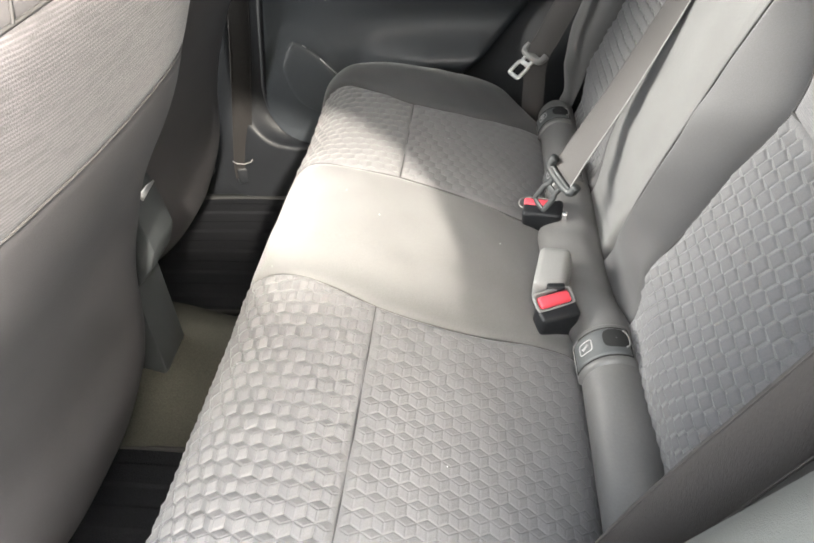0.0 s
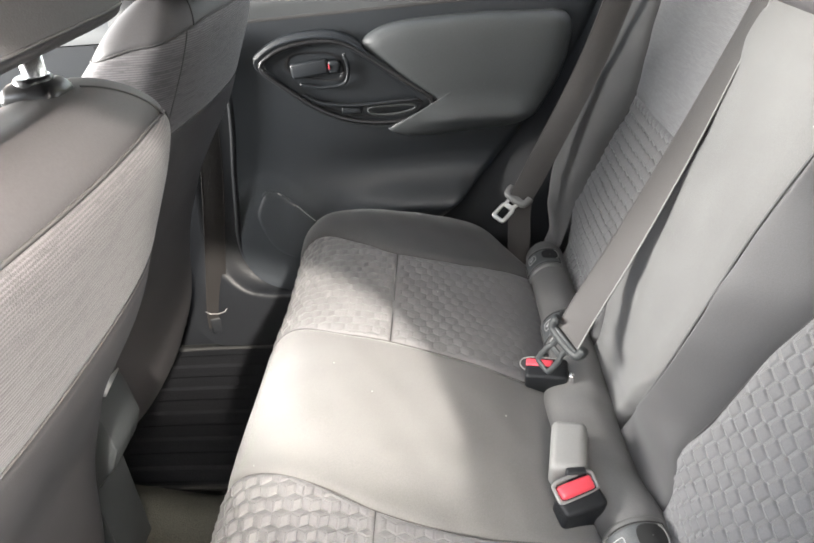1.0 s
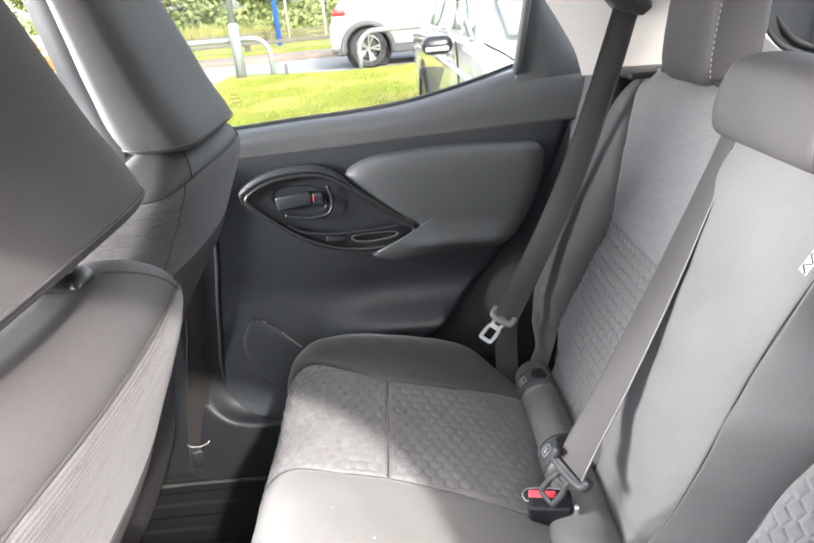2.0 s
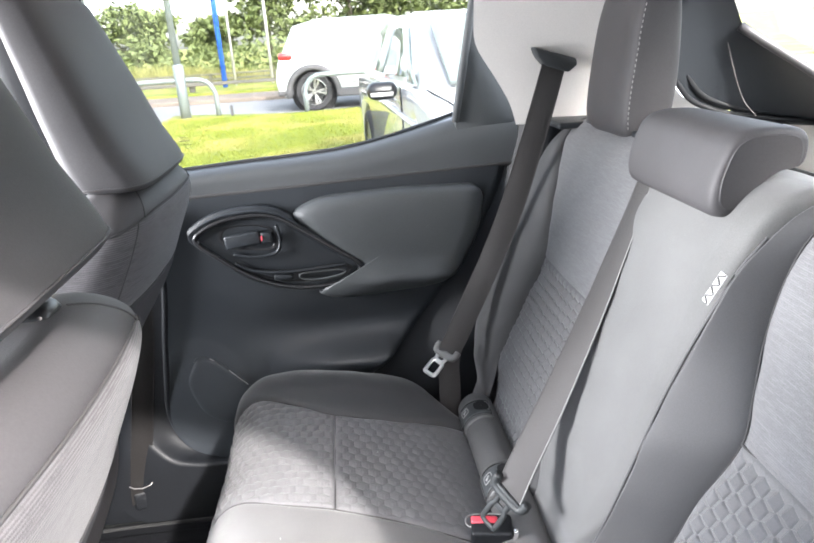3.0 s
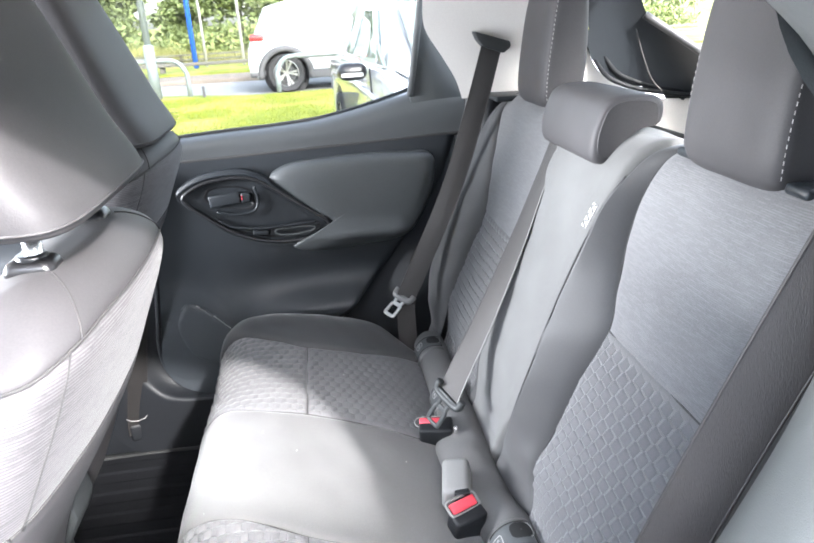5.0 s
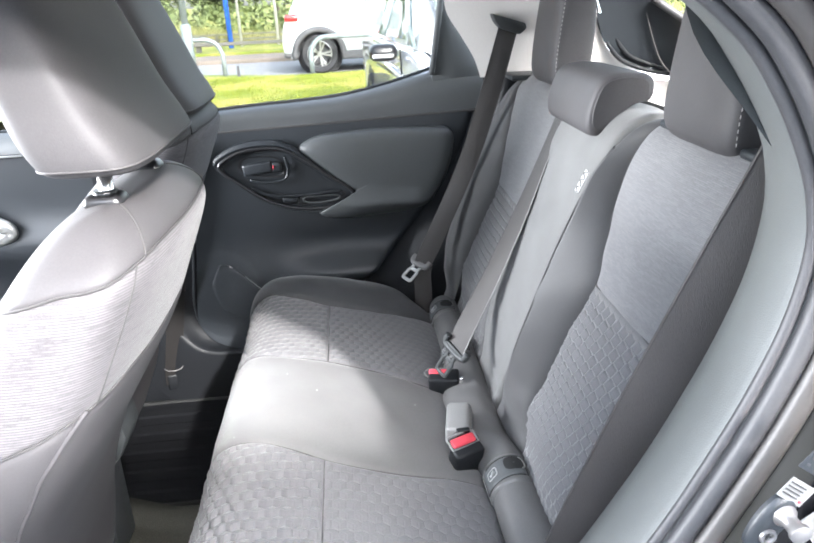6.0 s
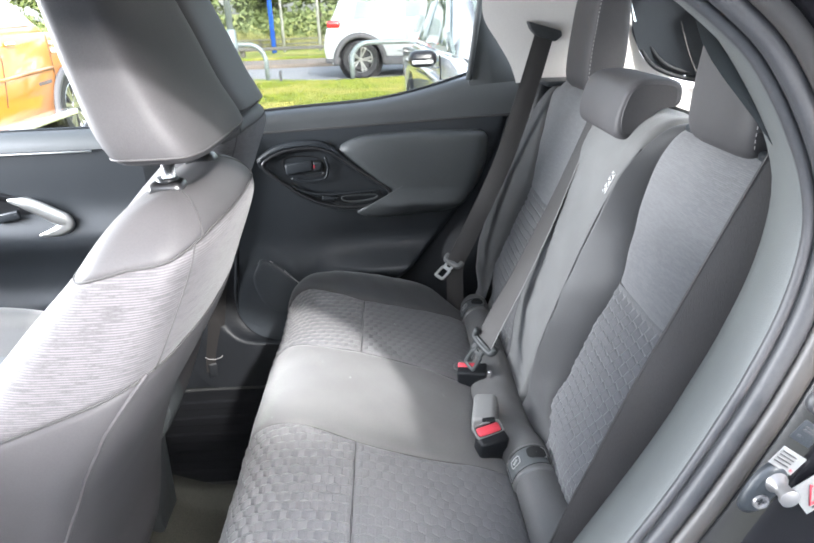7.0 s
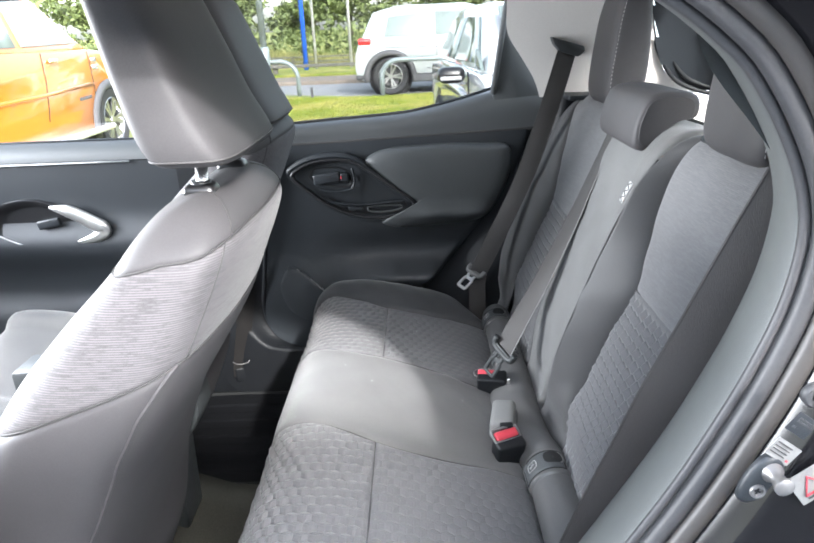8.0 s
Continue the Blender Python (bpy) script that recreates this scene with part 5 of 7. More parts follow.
tagged(part("front_door_near", block("front_door_near", (1.05, 0.08, 0.75), pose(-1.10, 0.0, 0.66), PLASTIC, 0.02), PLASTIC, None), "closed front door beside the front seat", "car door", kind="structure")
tagged(part("scuttle", block("scuttle", (0.35, 1.40, 0.65), pose(-1.68, MID, 0.60), PLASTIC, 0.05), PLASTIC, None), "black dashboard across the front", "dashboard", kind="structure")

striker = thing("door_striker", "steel door striker pin screwed to the black jamb", "striker", (0.274, 0.0, 0.954))
part("plate", pad("plate", [(0.256, -0.003, 0.955), (0.263, -0.003, 0.948), (0.273, -0.003, 0.952), (0.286, -0.003, 0.972), (0.289, -0.003, 0.984), (0.283, -0.003, 0.992), (0.272, -0.003, 0.990), (0.261, -0.003, 0.974)], 0.0055, (0, -1, 0), PLASTIC, rings=8, n=48, depth=0.002), PLASTIC, striker, "black mounting plate")
part("pin", lathe("pin", [(0, -0.004), (0.0085, -0.004), (0.0085, 0.002), (0.0055, 0.006), (0.0055, 0.013), (0.0072, 0.016), (0.0072, 0.019), (0.004, 0.021), (0, 0.0212)], pose(0.2785, -0.007, 0.9785, 90, 0, 0), STEEL, 24), STEEL, striker, "steel pin")
sc = part("screw", lathe("screw", [(0, 0), (0.0036, 0.0), (0.0042, 0.0018), (0.0058, 0.0018), (0.0062, 0.0), (0.0062, -0.004), (0, -0.004)], pose(0.269, -0.0085, 0.962, 90, 0, 0), STEEL, 24), STEEL, striker, "steel screw")
for k in (0, 90):
    part("slot", block("slot", (0.0052, 0.001, 0.0012), pose(0.269, -0.0088, 0.962, 0, k + 20, 0), GLOSSY, 0), GLOSSY, sc)


def sticker(x, z, w, h, turn, label, bars, triangle=False):
    st = thing("sticker", label, "sticker", (x, -0.004, z), "stickers on the jamb")
    m = pose(x, -0.0062, z, 0, turn, 0)
    part("paper", block("paper", (w, 0.0006, h), m, PAPER, 0.0), PAPER, st, smooth=False)
    for bx, bz, bw, bh, mt in bars:
        part("bar", block("bar", (bw, 0.0006, bh), m @ pose(bx, -0.0008, bz), mt, 0), mt, st)
    if triangle:
        p = [m @ Vector(q) for q in ((-0.009, -0.001, -0.007), (0.009, -0.001, -0.007), (0, -0.001, 0.009))]
        part("warning_triangle", tube("warning_triangle", [tuple(p[0]), tuple(p[1]), tuple(p[2])], 0.0013, RED, 4, up=(0, 1, 0), closed=True), RED, st, "red triangle outline")


sticker(0.2845, 0.9965, 0.023, 0.0165, 36, "small white sticker with lines of print", [(-0.003, 0.005 - 0.003 * k, 0.014, 0.0009, SEAM) for k in range(4)] + [(0.008, -0.005, 0.0018, 0.0018, RED)])
sticker(0.3115, 0.966, 0.030, 0.030, -38, "white warning sticker with a red triangle", [(0.0, -0.011, 0.018, 0.0012, SEAM)], True)
latch = thing("seal_cap", "black rubber plug on the jamb", "plug", (0.298, -0.004, 1.04))
part("cap", disc("cap", 0.0095, 0.008, pose(0.300, -0.005, 1.045, 90, 0, 0), RUBBER), RUBBER, latch)
part("dimple", disc("dimple", 0.0035, 0.002, pose(0.300, -0.0095, 1.045, 90, 0, 0), GLOSSY, 14, 0.0005), GLOSSY, latch)
lab = thing("sticker", "black sticker with raised grey print", "sticker", (0.294, -0.004, 1.02), "stickers on the jamb")
lm = pose(0.296, -0.0045, 1.018, 0, 36, 0)
part("foil", block("foil", (0.020, 0.0008, 0.017), lm, PLASTIC, 0.0003), PLASTIC, lab)
for bx, bz, bw in ((0.001, 0.004, 0.015), (0.001, 0.0015, 0.015), (-0.005, -0.004, 0.003)):
    part("bar", block("bar", (bw, 0.0006, 0.0016), lm @ pose(bx, -0.0006, bz), RUBBER, 0), RUBBER, lab)

# ---- valance behind the cushion, child seat anchors ----
RC, RA, RB = (0.212, 0.560), 0.037, 0.036


def roll_at(y, th, lift=0.0):
    dip = 0.006 * math.exp(-((y - MID) / 0.1) ** 2) + 0.0016 * math.sin(46 * y) * math.sin(3 * th + 19 * y) + 0.0010 * math.sin(110 * y + 4 * th) * math.exp(-((y - 0.70) / 0.12) ** 2)
    wide = 0.030 * math.exp(-((y - 0.705) / 0.115) ** 4) * max(0.0, math.cos(th))
    fat = 1 / (1 + math.exp((y - 0.585) / 0.02))
    return (RC[0] + 0.017 * fat - (RA + 0.003 * fat + lift) * math.cos(th) - wide, y, RC[1] - dip + (RB + 0.004 * fat + lift) * math.sin(th))


val = thing("seat_valance", "dark grey padded roll between cushion and seat back", "seat trim", (RC[0], MID, 0.34))
pts = np.array([[roll_at(y, th) for th in np.linspace(-1.3, 2.6, 26)] for y in np.linspace(0.05, 1.188, 100)])
part("roll", grid("roll", pts, VALANCE), VALANCE, val)
part("support", block("support", (0.03, 1.1, 0.20), pose(RC[0] + 0.01, MID, 0.45), PLASTIC, 0.006), PLASTIC, val)


def anchor_cover(y, label):
    a = thing("anchor_cover", label, "anchor cover", (RC[0], y, RC[1] + RB - 0.002), "child seat anchor covers")
    W, T0, T1 = 0.034, -0.32, 2.20

    def on(u, v, lift):
        return roll_at(y + W * v, T0 + (T1 - T0) * u, lift)
    soft = lambda q: 1 - max(0.0, (abs(q) - 0.86) / 0.14) ** 2
    shape = [[on(u, v * (1 - 0.22 * max(0.0, (0.14 - u) / 0.14) ** 2), 0.0045 * soft(v) * soft(2 * u - 1) - 0.0005) for v in np.linspace(-1, 1, 30)] for u in np.linspace(0, 1, 40)]
    part("frame", grid("frame", np.array(shape), CASE), CASE, a, "grey plastic frame")
    flap = [[on(0.16 + 0.76 * u, 0.66 * v, 0.0052 * (1 - max(0.0, (max(abs(v), abs(2 * u - 1)) - 0.9) / 0.1) ** 2 * 0.5)) for v in np.linspace(-1, 1, 20)] for u in np.linspace(0, 1, 26)]
    part("flap", grid("flap", np.array(flap), ARMPAD), ARMPAD, a, "darker hinged flap")
    gap = [on(0.16 + 0.76 * u, 0.68 * v, 0.0042) for u, v in [(k / 12, -1) for k in range(13)] + [(1, -1 + k / 6) for k in range(1, 13)] + [(1 - k / 12, 1) for k in range(1, 13)] + [(0, 1 - k / 6) for k in range(1, 12)]]
    part("flap_gap", tube("flap_gap", gap, 0.0011, BLACK, 5, closed=True), BLACK, a)
    # grey line drawn where the flap's edge catches the light
    part("flap_highlight", tube("flap_highlight", [on(0.30, 0.66, 0.0052), on(0.18, 0.66, 0.0052), on(0.155, 0.6, 0.0052), on(0.155, -0.6, 0.0052)], 0.0008, GREY, 5), GREY, a, "pale line painted as the lit flap edge")
    sl = lambda r, t, lift: on(0.76 + 0.15 * r * math.copysign(abs(math.sin(t)) ** 0.7, math.sin(t)), 0.12 + 0.46 * r * math.copysign(abs(math.cos(t)) ** 0.7, math.cos(t)), lift)
    # no hole is cut: a black sheet on the flap gives the slot's dark inside
    slot = [[sl(r, t, 0.0056 - 0.0002 * (r < 0.9)) for t in np.linspace(0, 2 * math.pi, 36, endpoint=False)] for r in (1.0, 0.8, 0.4, 0.05)]
    part("slot", grid("slot", np.array(slot), BLACK, wrap=True), BLACK, a, "finger slot drawn as a flat black sheet")
    # grey arc drawn as the highlight on the slot's rim
    part("slot_highlight", tube("slot_highlight", [sl(1.0, t, 0.0058) for t in np.linspace(0.5, 2.6, 16)], 0.0011, GREY, 6), GREY, a, "pale line painted as the lit slot edge")
    icon = [on(0.40 + 0.085 * math.copysign(abs(math.sin(t)) ** 0.4, math.sin(t)), 0.05 + 0.26 * math.copysign(abs(math.cos(t)) ** 0.4, math.cos(t)), 0.0058) for t in np.linspace(0, 2 * math.pi, 28, endpoint=False)]
    part("icon", tube("icon", icon, 0.0008, WHITE, 4, closed=True), WHITE, a, "white child seat mark")
    part("icon_mark", tube("icon_mark", [on(0.36, 0.0, 0.0058), on(0.39, 0.04, 0.0058), on(0.44, 0.12, 0.0058)], np.array([0.0022, 0.0014, 0.0018]), WHITE, 5), WHITE, a, "white child seat mark")


anchor_cover(0.509, "dark plastic child seat anchor cover with white mark")
anchor_cover(0.925, "dark plastic child seat anchor cover behind the buckle")
anchor_cover(1.130, "dark plastic child seat anchor cover beside the far door")

# ---- belts ----


def belt(name, points, across, label, width=0.047, n=90, edge=None, web=WEB_MID):
    b = thing(name, label, "seat belt", tuple(points[-1]), "seat belts")
    p = spline(points, n)
    w = spline(across, n)
    part("webbing", ribbon("webbing", p, w, width, 0.0014, web), web, b)
    wn_ = w / np.linalg.norm(w, axis=1)[:, None]
    for k in (-0.47, 0.47):
        # an edge colour, if given, paints one selvedge as lit webbing
        mt = edge if edge and k < 0 else web
        part("selvedge", tube("selvedge", p + wn_ * width * k, 0.0013, mt, 6, up=(0.3, 0.2, 1)), mt, b)
    return b


def tongue(b, one, two, tip, grip=GREY, words="grey plastic grip", metal=SATIN):
    """A belt tongue: a grey grip between two points, and a steel plate from it towards tip."""
    one, two, tip = Vector(one), Vector(two), Vector(tip)
    mid = (one + two) / 2
    ya = (two - one).normalized()
    za = (mid - tip)
    za = (za - ya * za.dot(ya)).normalized()
    xa = ya.cross(za)
    m = Matrix((xa, ya, za)).transposed().to_4x4()
    m.translation = mid
    face = tuple(xa)
    hw = (two - one).length / 2 - 0.006
    drop = (mid - tip).length
    bar = [(0, -hw, 0.016), (0, -hw, 0.006), (0, -hw * 0.8, -0.002), (0, 0.0, -0.004), (0, hw * 0.8, -0.002), (0, hw, 0.006), (0, hw, 0.016)]
    part("grip", tube("grip", [tuple(m @ Vector(q)) for q in spline(bar, 40)], 0.0072, grip, 10, up=face), grip, b, words)
    part("grip_web", block("grip_web", (0.008, 2 * hw, 0.012), m @ pose(0, 0, 0.0), grip, 0.003), grip, b)
    loop = [(0, -0.011, -0.006), (0, -0.0095, -0.38 * drop), (0, -0.0125, -0.5 * drop), (0, -0.0125, -0.92 * drop), (0, -0.009, -drop), (0, 0.009, -drop), (0, 0.0125, -0.92 * drop), (0, 0.0125, -0.5 * drop), (0, 0.0095, -0.38 * drop), (0, 0.011, -0.006)]
    t = part("tongue", tube("tongue", [tuple(m @ Vector(q)) for q in spline(loop, 70)], 0.0046, metal, 8, flat=0.5, up=face), metal, b, "steel tongue")
    part("crossbar", block("crossbar", (0.003, 0.024, 0.010), m @ pose(0, 0, -0.40 * drop), metal, 0.001), metal, t)


far_belt = belt("seat_belt", [(0.388, 1.238, 1.250), (0.347, 1.245, 1.10), (0.290, 1.246, 0.93), (0.195, 1.240, 0.725), (0.168, 1.232, 0.670), (0.165, 1.225, 0.60), (0.165, 1.215, 0.53)],
                [(0.93, 0.05, -0.34)] * 4 + [(0.80, -0.5, -0.34), (0.86, -0.3, -0.3), (0.94, 0.0, -0.2)], "grey seat belt hanging with its tongue beside the far door", web=WEB_MID)
tongue(far_belt, (0.1385, 1.254, 0.680), (0.1776, 1.2127, 0.664), (0.133, 1.199, 0.640))
part("shoulder_guide", prism("shoulder_guide", [(0.344, 1.270), (0.352, 1.252), (0.366, 1.236), (0.410, 1.222), (0.426, 1.234), (0.424, 1.246)], 1.228, 1.262, 1, CONSOLE, 0.004), CONSOLE, far_belt, "dark plastic shoulder slot")
part("end_plate", block("end_plate", (0.05, 0.006, 0.05), pose(0.150, 1.230, 0.52), PLASTIC, 0.002), PLASTIC, far_belt)

# grey selvedge: the light along this belt's side is put into its colour
mid_belt = belt("seat_belt", [(0.44, 0.872, 1.160), (0.405, 0.868, 1.118), (0.372, 0.860, 1.04), (0.318, 0.842, 0.92), (0.254, 0.815, 0.80), (0.205, 0.792, 0.72), (0.178, 0.778, 0.674)],
                [(0.17, 0.98, -0.02), (0.17, 0.98, -0.02), (0.16, 0.98, -0.02), (0.16, 0.98, -0.02), (0.11, 0.98, -0.02), (-0.20, 0.93, 0.12), (-0.52, 0.78, 0.40)], "dark grey centre seat belt buckled beside the seat back", edge=GREY, web=WEB_MID)
tongue(mid_belt, (0.158, 0.803, 0.686), (0.194, 0.752, 0.656), (0.153, 0.786, 0.612), CONSOLE, "charcoal plastic grip", CONSOLE)
belt("seat_belt", [(0.470, 0.195, 1.37), (0.424, 0.195, 1.27), (0.383, 0.196, 1.17), (0.349, 0.197, 1.09), (0.307, 0.201, 0.983), (0.275, 0.199, 0.91), (0.248, 0.204, 0.83), (0.233, 0.205, 0.79), (0.201, 0.206, 0.70), (0.172, 0.206, 0.61), (0.15, 0.206, 0.55)],
                 [(0.88, -0.36, -0.32)] * 11, "dark grey seat belt hanging before the near seat back", 0.056, web=WEB_MID)

# buckles
bk = thing("buckle_pair", "two seat belt buckles, one red button showing, in the cushion crease", "buckle", (0.16, 0.60, 0.55), "buckles")
part("housing", block("housing", (0.056, 0.030, 0.072), pose(0.160, 0.572, 0.570, 14, 0, 20), BLACKTRIM, 0.006), BLACKTRIM, bk, "black buckle housing")
part("button", block("button", (0.047, 0.018, 0.012), pose(0.157, 0.577, 0.608, 30, 0, 24), RED, 0.005), RED, bk, "red release button")
rim = [pose(0.157, 0.577, 0.610, 30, 0, 24) @ Vector((0.0265 * math.copysign(abs(math.cos(a)) ** 0.35, math.cos(a)), 0.0125 * math.copysign(abs(math.sin(a)) ** 0.35, math.sin(a)), 0)) for a in np.linspace(0, 2 * math.pi, 64, endpoint=False)]
part("rim", tube("rim", [tuple(q) for q in rim], 0.0026, GREY, 8, closed=True), GREY, bk, "grey rim round the button")
part("lip", block("lip", (0.050, 0.008, 0.010), pose(0.157, 0.577, 0.608, 30, 0, 24) @ pose(0, -0.0155, -0.003, -25, 0, 0), GREY, 0.003), GREY, bk, "grey lip below the button")
part("notch", block("notch", (0.024, 0.010, 0.020), pose(0.160, 0.594, 0.612, 10, 0, 4), BLACKTRIM, 0.003), BLACKTRIM, bk, "black notch between the buckles")
part("grey_housing", block("grey_housing", (0.050, 0.086, 0.040), pose(0.160, 0.637, 0.602, 6, -4, -12), GREY, 0.009, 4, taper=0.86), GREY, bk, "grey plastic back of the second buckle")
part("strap", block("strap", (0.045, 0.10, 0.05), pose(0.168, 0.625, 0.555, 0, 0, -10), WEB_DARK, 0.01), WEB_DARK, bk, "black webbing stalk")
fb = thing("buckle", "black buckle with a red button in the far crease", "buckle", (0.168, 0.80, 0.55), "buckles")
part("housing", block("housing", (0.062, 0.040, 0.050), pose(0.158, 0.808, 0.578, 10, 0, -10), BLACKTRIM, 0.006), BLACKTRIM, fb, "black buckle housing")
part("button", block("button", (0.040, 0.012, 0.010), pose(0.148, 0.812, 0.602, 25, 0, -10), RED, 0.003), RED, fb, "red release button")
part("rim", tube("rim", [tuple(pose(0.152, 0.811, 0.600, 25, 0, -10) @ Vector(q)) for q in spline([(-0.026, -0.008, 0), (0.026, -0.008, 0), (0.026, 0.010, 0), (-0.026, 0.010, 0)], 40, True)], 0.0014, GREY, 6, closed=True), GREY, fb)
part("clip", block("clip", (0.008, 0.010, 0.014), pose(0.190, 0.782, 0.598, 0, 0, -10), CHROME, 0.002), CHROME, fb, "bright steel clip")

tag = thing("fabric_tag", "white woven tag with grey print sewn into the seat seam", "tag", (0.358, 0.617, 1.04))
tm = pose(0.347, 0.601, 1.046) @ pose(0, 0, 0, 0, 17, 0) @ pose(0, 0, 0, 14, 0, 12)
part("cloth", block("cloth", (0.0016, 0.010, 0.037), tm, WHITE, 0.0005), WHITE, tag)
for k in range(6):
    part("print", block("print", (0.0008, 0.009, 0.0016), tm @ pose(-0.0012, 0, -0.015 + 0.006 * k, 35 * (-1) ** k, 0, 0), SEAM, 0), SEAM, tag)

# lint on the cushion and the roll
lrng = np.random.default_rng(3)
verts, faces = [], []
for k in range(10):
    x, y = lrng.uniform(-0.26, 0.13), lrng.uniform(0.22, 1.05)
    sx = arc_at(x)
    z = np.interp(sx, PS, PROF[:, 1]) + (0.013 if abs(y - MID) < 0.12 else 0.001)
    r, b = lrng.uniform(0.0004, 0.0007), len(verts)
    stretch = lrng.uniform(0.6, 2.4)
    verts += [(x + r * stretch, y, z), (x, y + r, z), (x - r * stretch, y, z), (x, y - r, z), (x, y, z + r * 0.8), (x, y, z - 0.003)]
    faces += [(b, b + 1, b + 4), (b + 1, b + 2, b + 4), (b + 2, b + 3, b + 4), (b + 3, b, b + 4), (b, b + 5, b + 1), (b + 1, b + 5, b + 2), (b + 2, b + 5, b + 3), (b + 3, b + 5, b)]
tagged(part("lint", mesh_of("lint", verts, faces, WHITE), WHITE, None), "tiny white lint specks on the seat cushion", "lint", kind="stuff")

# front belt at the far pillar; shade there is put into its darker webbing
fbelt = belt("seat_belt", [(-0.43, 1.292, 1.25), (-0.445, 1.296, 0.95), (-0.462, 1.298, 0.76), (-0.50, 1.298, 0.56), (-0.533, 1.296, 0.40), (-0.54, 1.295, 0.34)],
             [(0.93, 0.28, 0.0)] * 6, "dark grey-brown front seat belt hanging down the door pillar", web=WEB_DARK)
part("anchor", block("anchor", (0.046, 0.018, 0.05), pose(-0.538, 1.302, 0.345, 0, 0, 17), BLACKTRIM, 0.008), BLACKTRIM, fbelt, "black anchor cover")
part("clasp", tube("clasp", [(-0.557, 1.284, 0.394), (-0.547, 1.284, 0.387), (-0.530, 1.287, 0.384), (-0.514, 1.292, 0.387), (-0.508, 1.296, 0.394)], 0.0014, STEEL, 6), STEEL, fbelt, "thin bright clasp")

# ---- console and far front door ----
con = thing("centre_console", "dark grey plastic console between the front seats", "console", (-0.8, 0.68, 0.30))
part("box", prism("box", [(-1.25, 0.30), (-0.56, 0.30), (-0.50, 0.34), (-0.468, 0.385), (-0.462, 0.57), (-0.60, 0.61), (-1.25, 0.60)], 0.612, 0.70, 1, CONSOLE, 0.008), CONSOLE, con)
part("armrest", prism("armrest", [(-0.75, 0.62), (-0.50, 0.578), (-0.466, 0.565), (-0.428, 0.607), (-0.411, 0.643), (-0.416, 0.70), (-0.424, 0.735), (-0.45, 0.752), (-0.75, 0.742)], 0.620, 0.70, 1, CONSOLE, 0.008), CONSOLE, con, "dark grey padded lid")
part("trim_tip", tube("trim_tip", [(-0.404, 0.628, 0.735), (-0.408, 0.655, 0.732), (-0.416, 0.690, 0.722)], np.array([0.0055, 0.0045, 0.0015]), SATIN, 8, flat=0.5, up=(1, 0, 0.2)), SATIN, con, "bright trim tip")

fd = thing("front_door", "black front door trim with a silver handle surround, closed", "car door", (-1.1, 1.40, 0.36))
xs3 = np.linspace(-1.65, -0.60, 60)
pts = []
for v in np.linspace(0, 1, 50):
    z = 0.36 + v * (0.985 - 0.36)
    y = 1.40 - 0.03 * math.exp(-((z - 0.74) / 0.06) ** 2) - 0.03 * math.exp(-((z - 0.52) / 0.05) ** 2)
    pts.append(np.stack([xs3, y + 0 * xs3, z + 0 * xs3], 1))
part("trim_panel", grid("trim_panel", np.array(pts), PLASTIC), PLASTIC, fd)
pts = []
for v in np.linspace(0, 1, 16):
    a = v * math.pi / 2
    pts.append(np.stack([xs3, 1.395 + 0.05 * (1 - math.cos(a)) + 0 * xs3, 0.988 + 0.05 * math.sin(a) + 0.012 * (xs3 + 1.2) * 0 + 0 * xs3], 1))
part("upper_trim", grid("upper_trim", np.array(pts), SOFT), SOFT, fd, "dark grey moulded upper door trim")
part("silver_strip", tube("silver_strip", [(x, 1.392, 0.984) for x in np.linspace(-1.65, -0.80, 10)], 0.003, SATIN, 6), SATIN, fd, "thin silver strip")
part("handle_cup", pad("handle_cup", [(-1.24, 1.395, 0.80), (-1.22, 1.395, 0.86), (-1.12, 1.395, 0.885), (-1.02, 1.395, 0.86), (-0.90, 1.395, 0.80), (-0.93, 1.395, 0.765), (-1.05, 1.395, 0.742), (-1.18, 1.395, 0.75)], 0.014, (0, -1, 0), GLOSSY, profile=lambda r: 1.0 if r > 0.85 else 0.1), GLOSSY, fd)
part("silver_surround", tube("silver_surround", spline([(-1.05, 1.378, 0.862), (-0.99, 1.374, 0.848), (-0.93, 1.372, 0.815), (-0.900, 1.372, 0.792), (-0.93, 1.372, 0.770), (-0.985, 1.374, 0.757)], 60), np.interp(np.linspace(0, 1, 60), [0, 0.2, 0.6, 0.8, 1], [0.004, 0.020, 0.024, 0.015, 0.004]), SATIN, 10, flat=0.5, up=(0, 1, 0)), SATIN, fd, "silver crescent surround")
part("lever", block("lever", (0.07, 0.012, 0.026), pose(-1.06, 1.378, 0.815, 0, -10, 0), PLASTIC, 0.005), PLASTIC, fd, "black release lever")
part("cup_rim", tube("cup_rim", spline([(-1.23, 1.376, 0.79), (-1.15, 1.374, 0.755), (-1.05, 1.374, 0.748), (-0.96, 1.374, 0.758)], 40), 0.0022, SATIN, 6, up=(0, 1, 0)), SATIN, fd)
bm = bmesh.new()
bm.faces.new([bm.verts.new(q) for q in ((-1.65, 1.44, 1.03), (-0.62, 1.44, 1.03), (-0.60, 1.295, 1.41), (-1.30, 1.295, 1.41))])
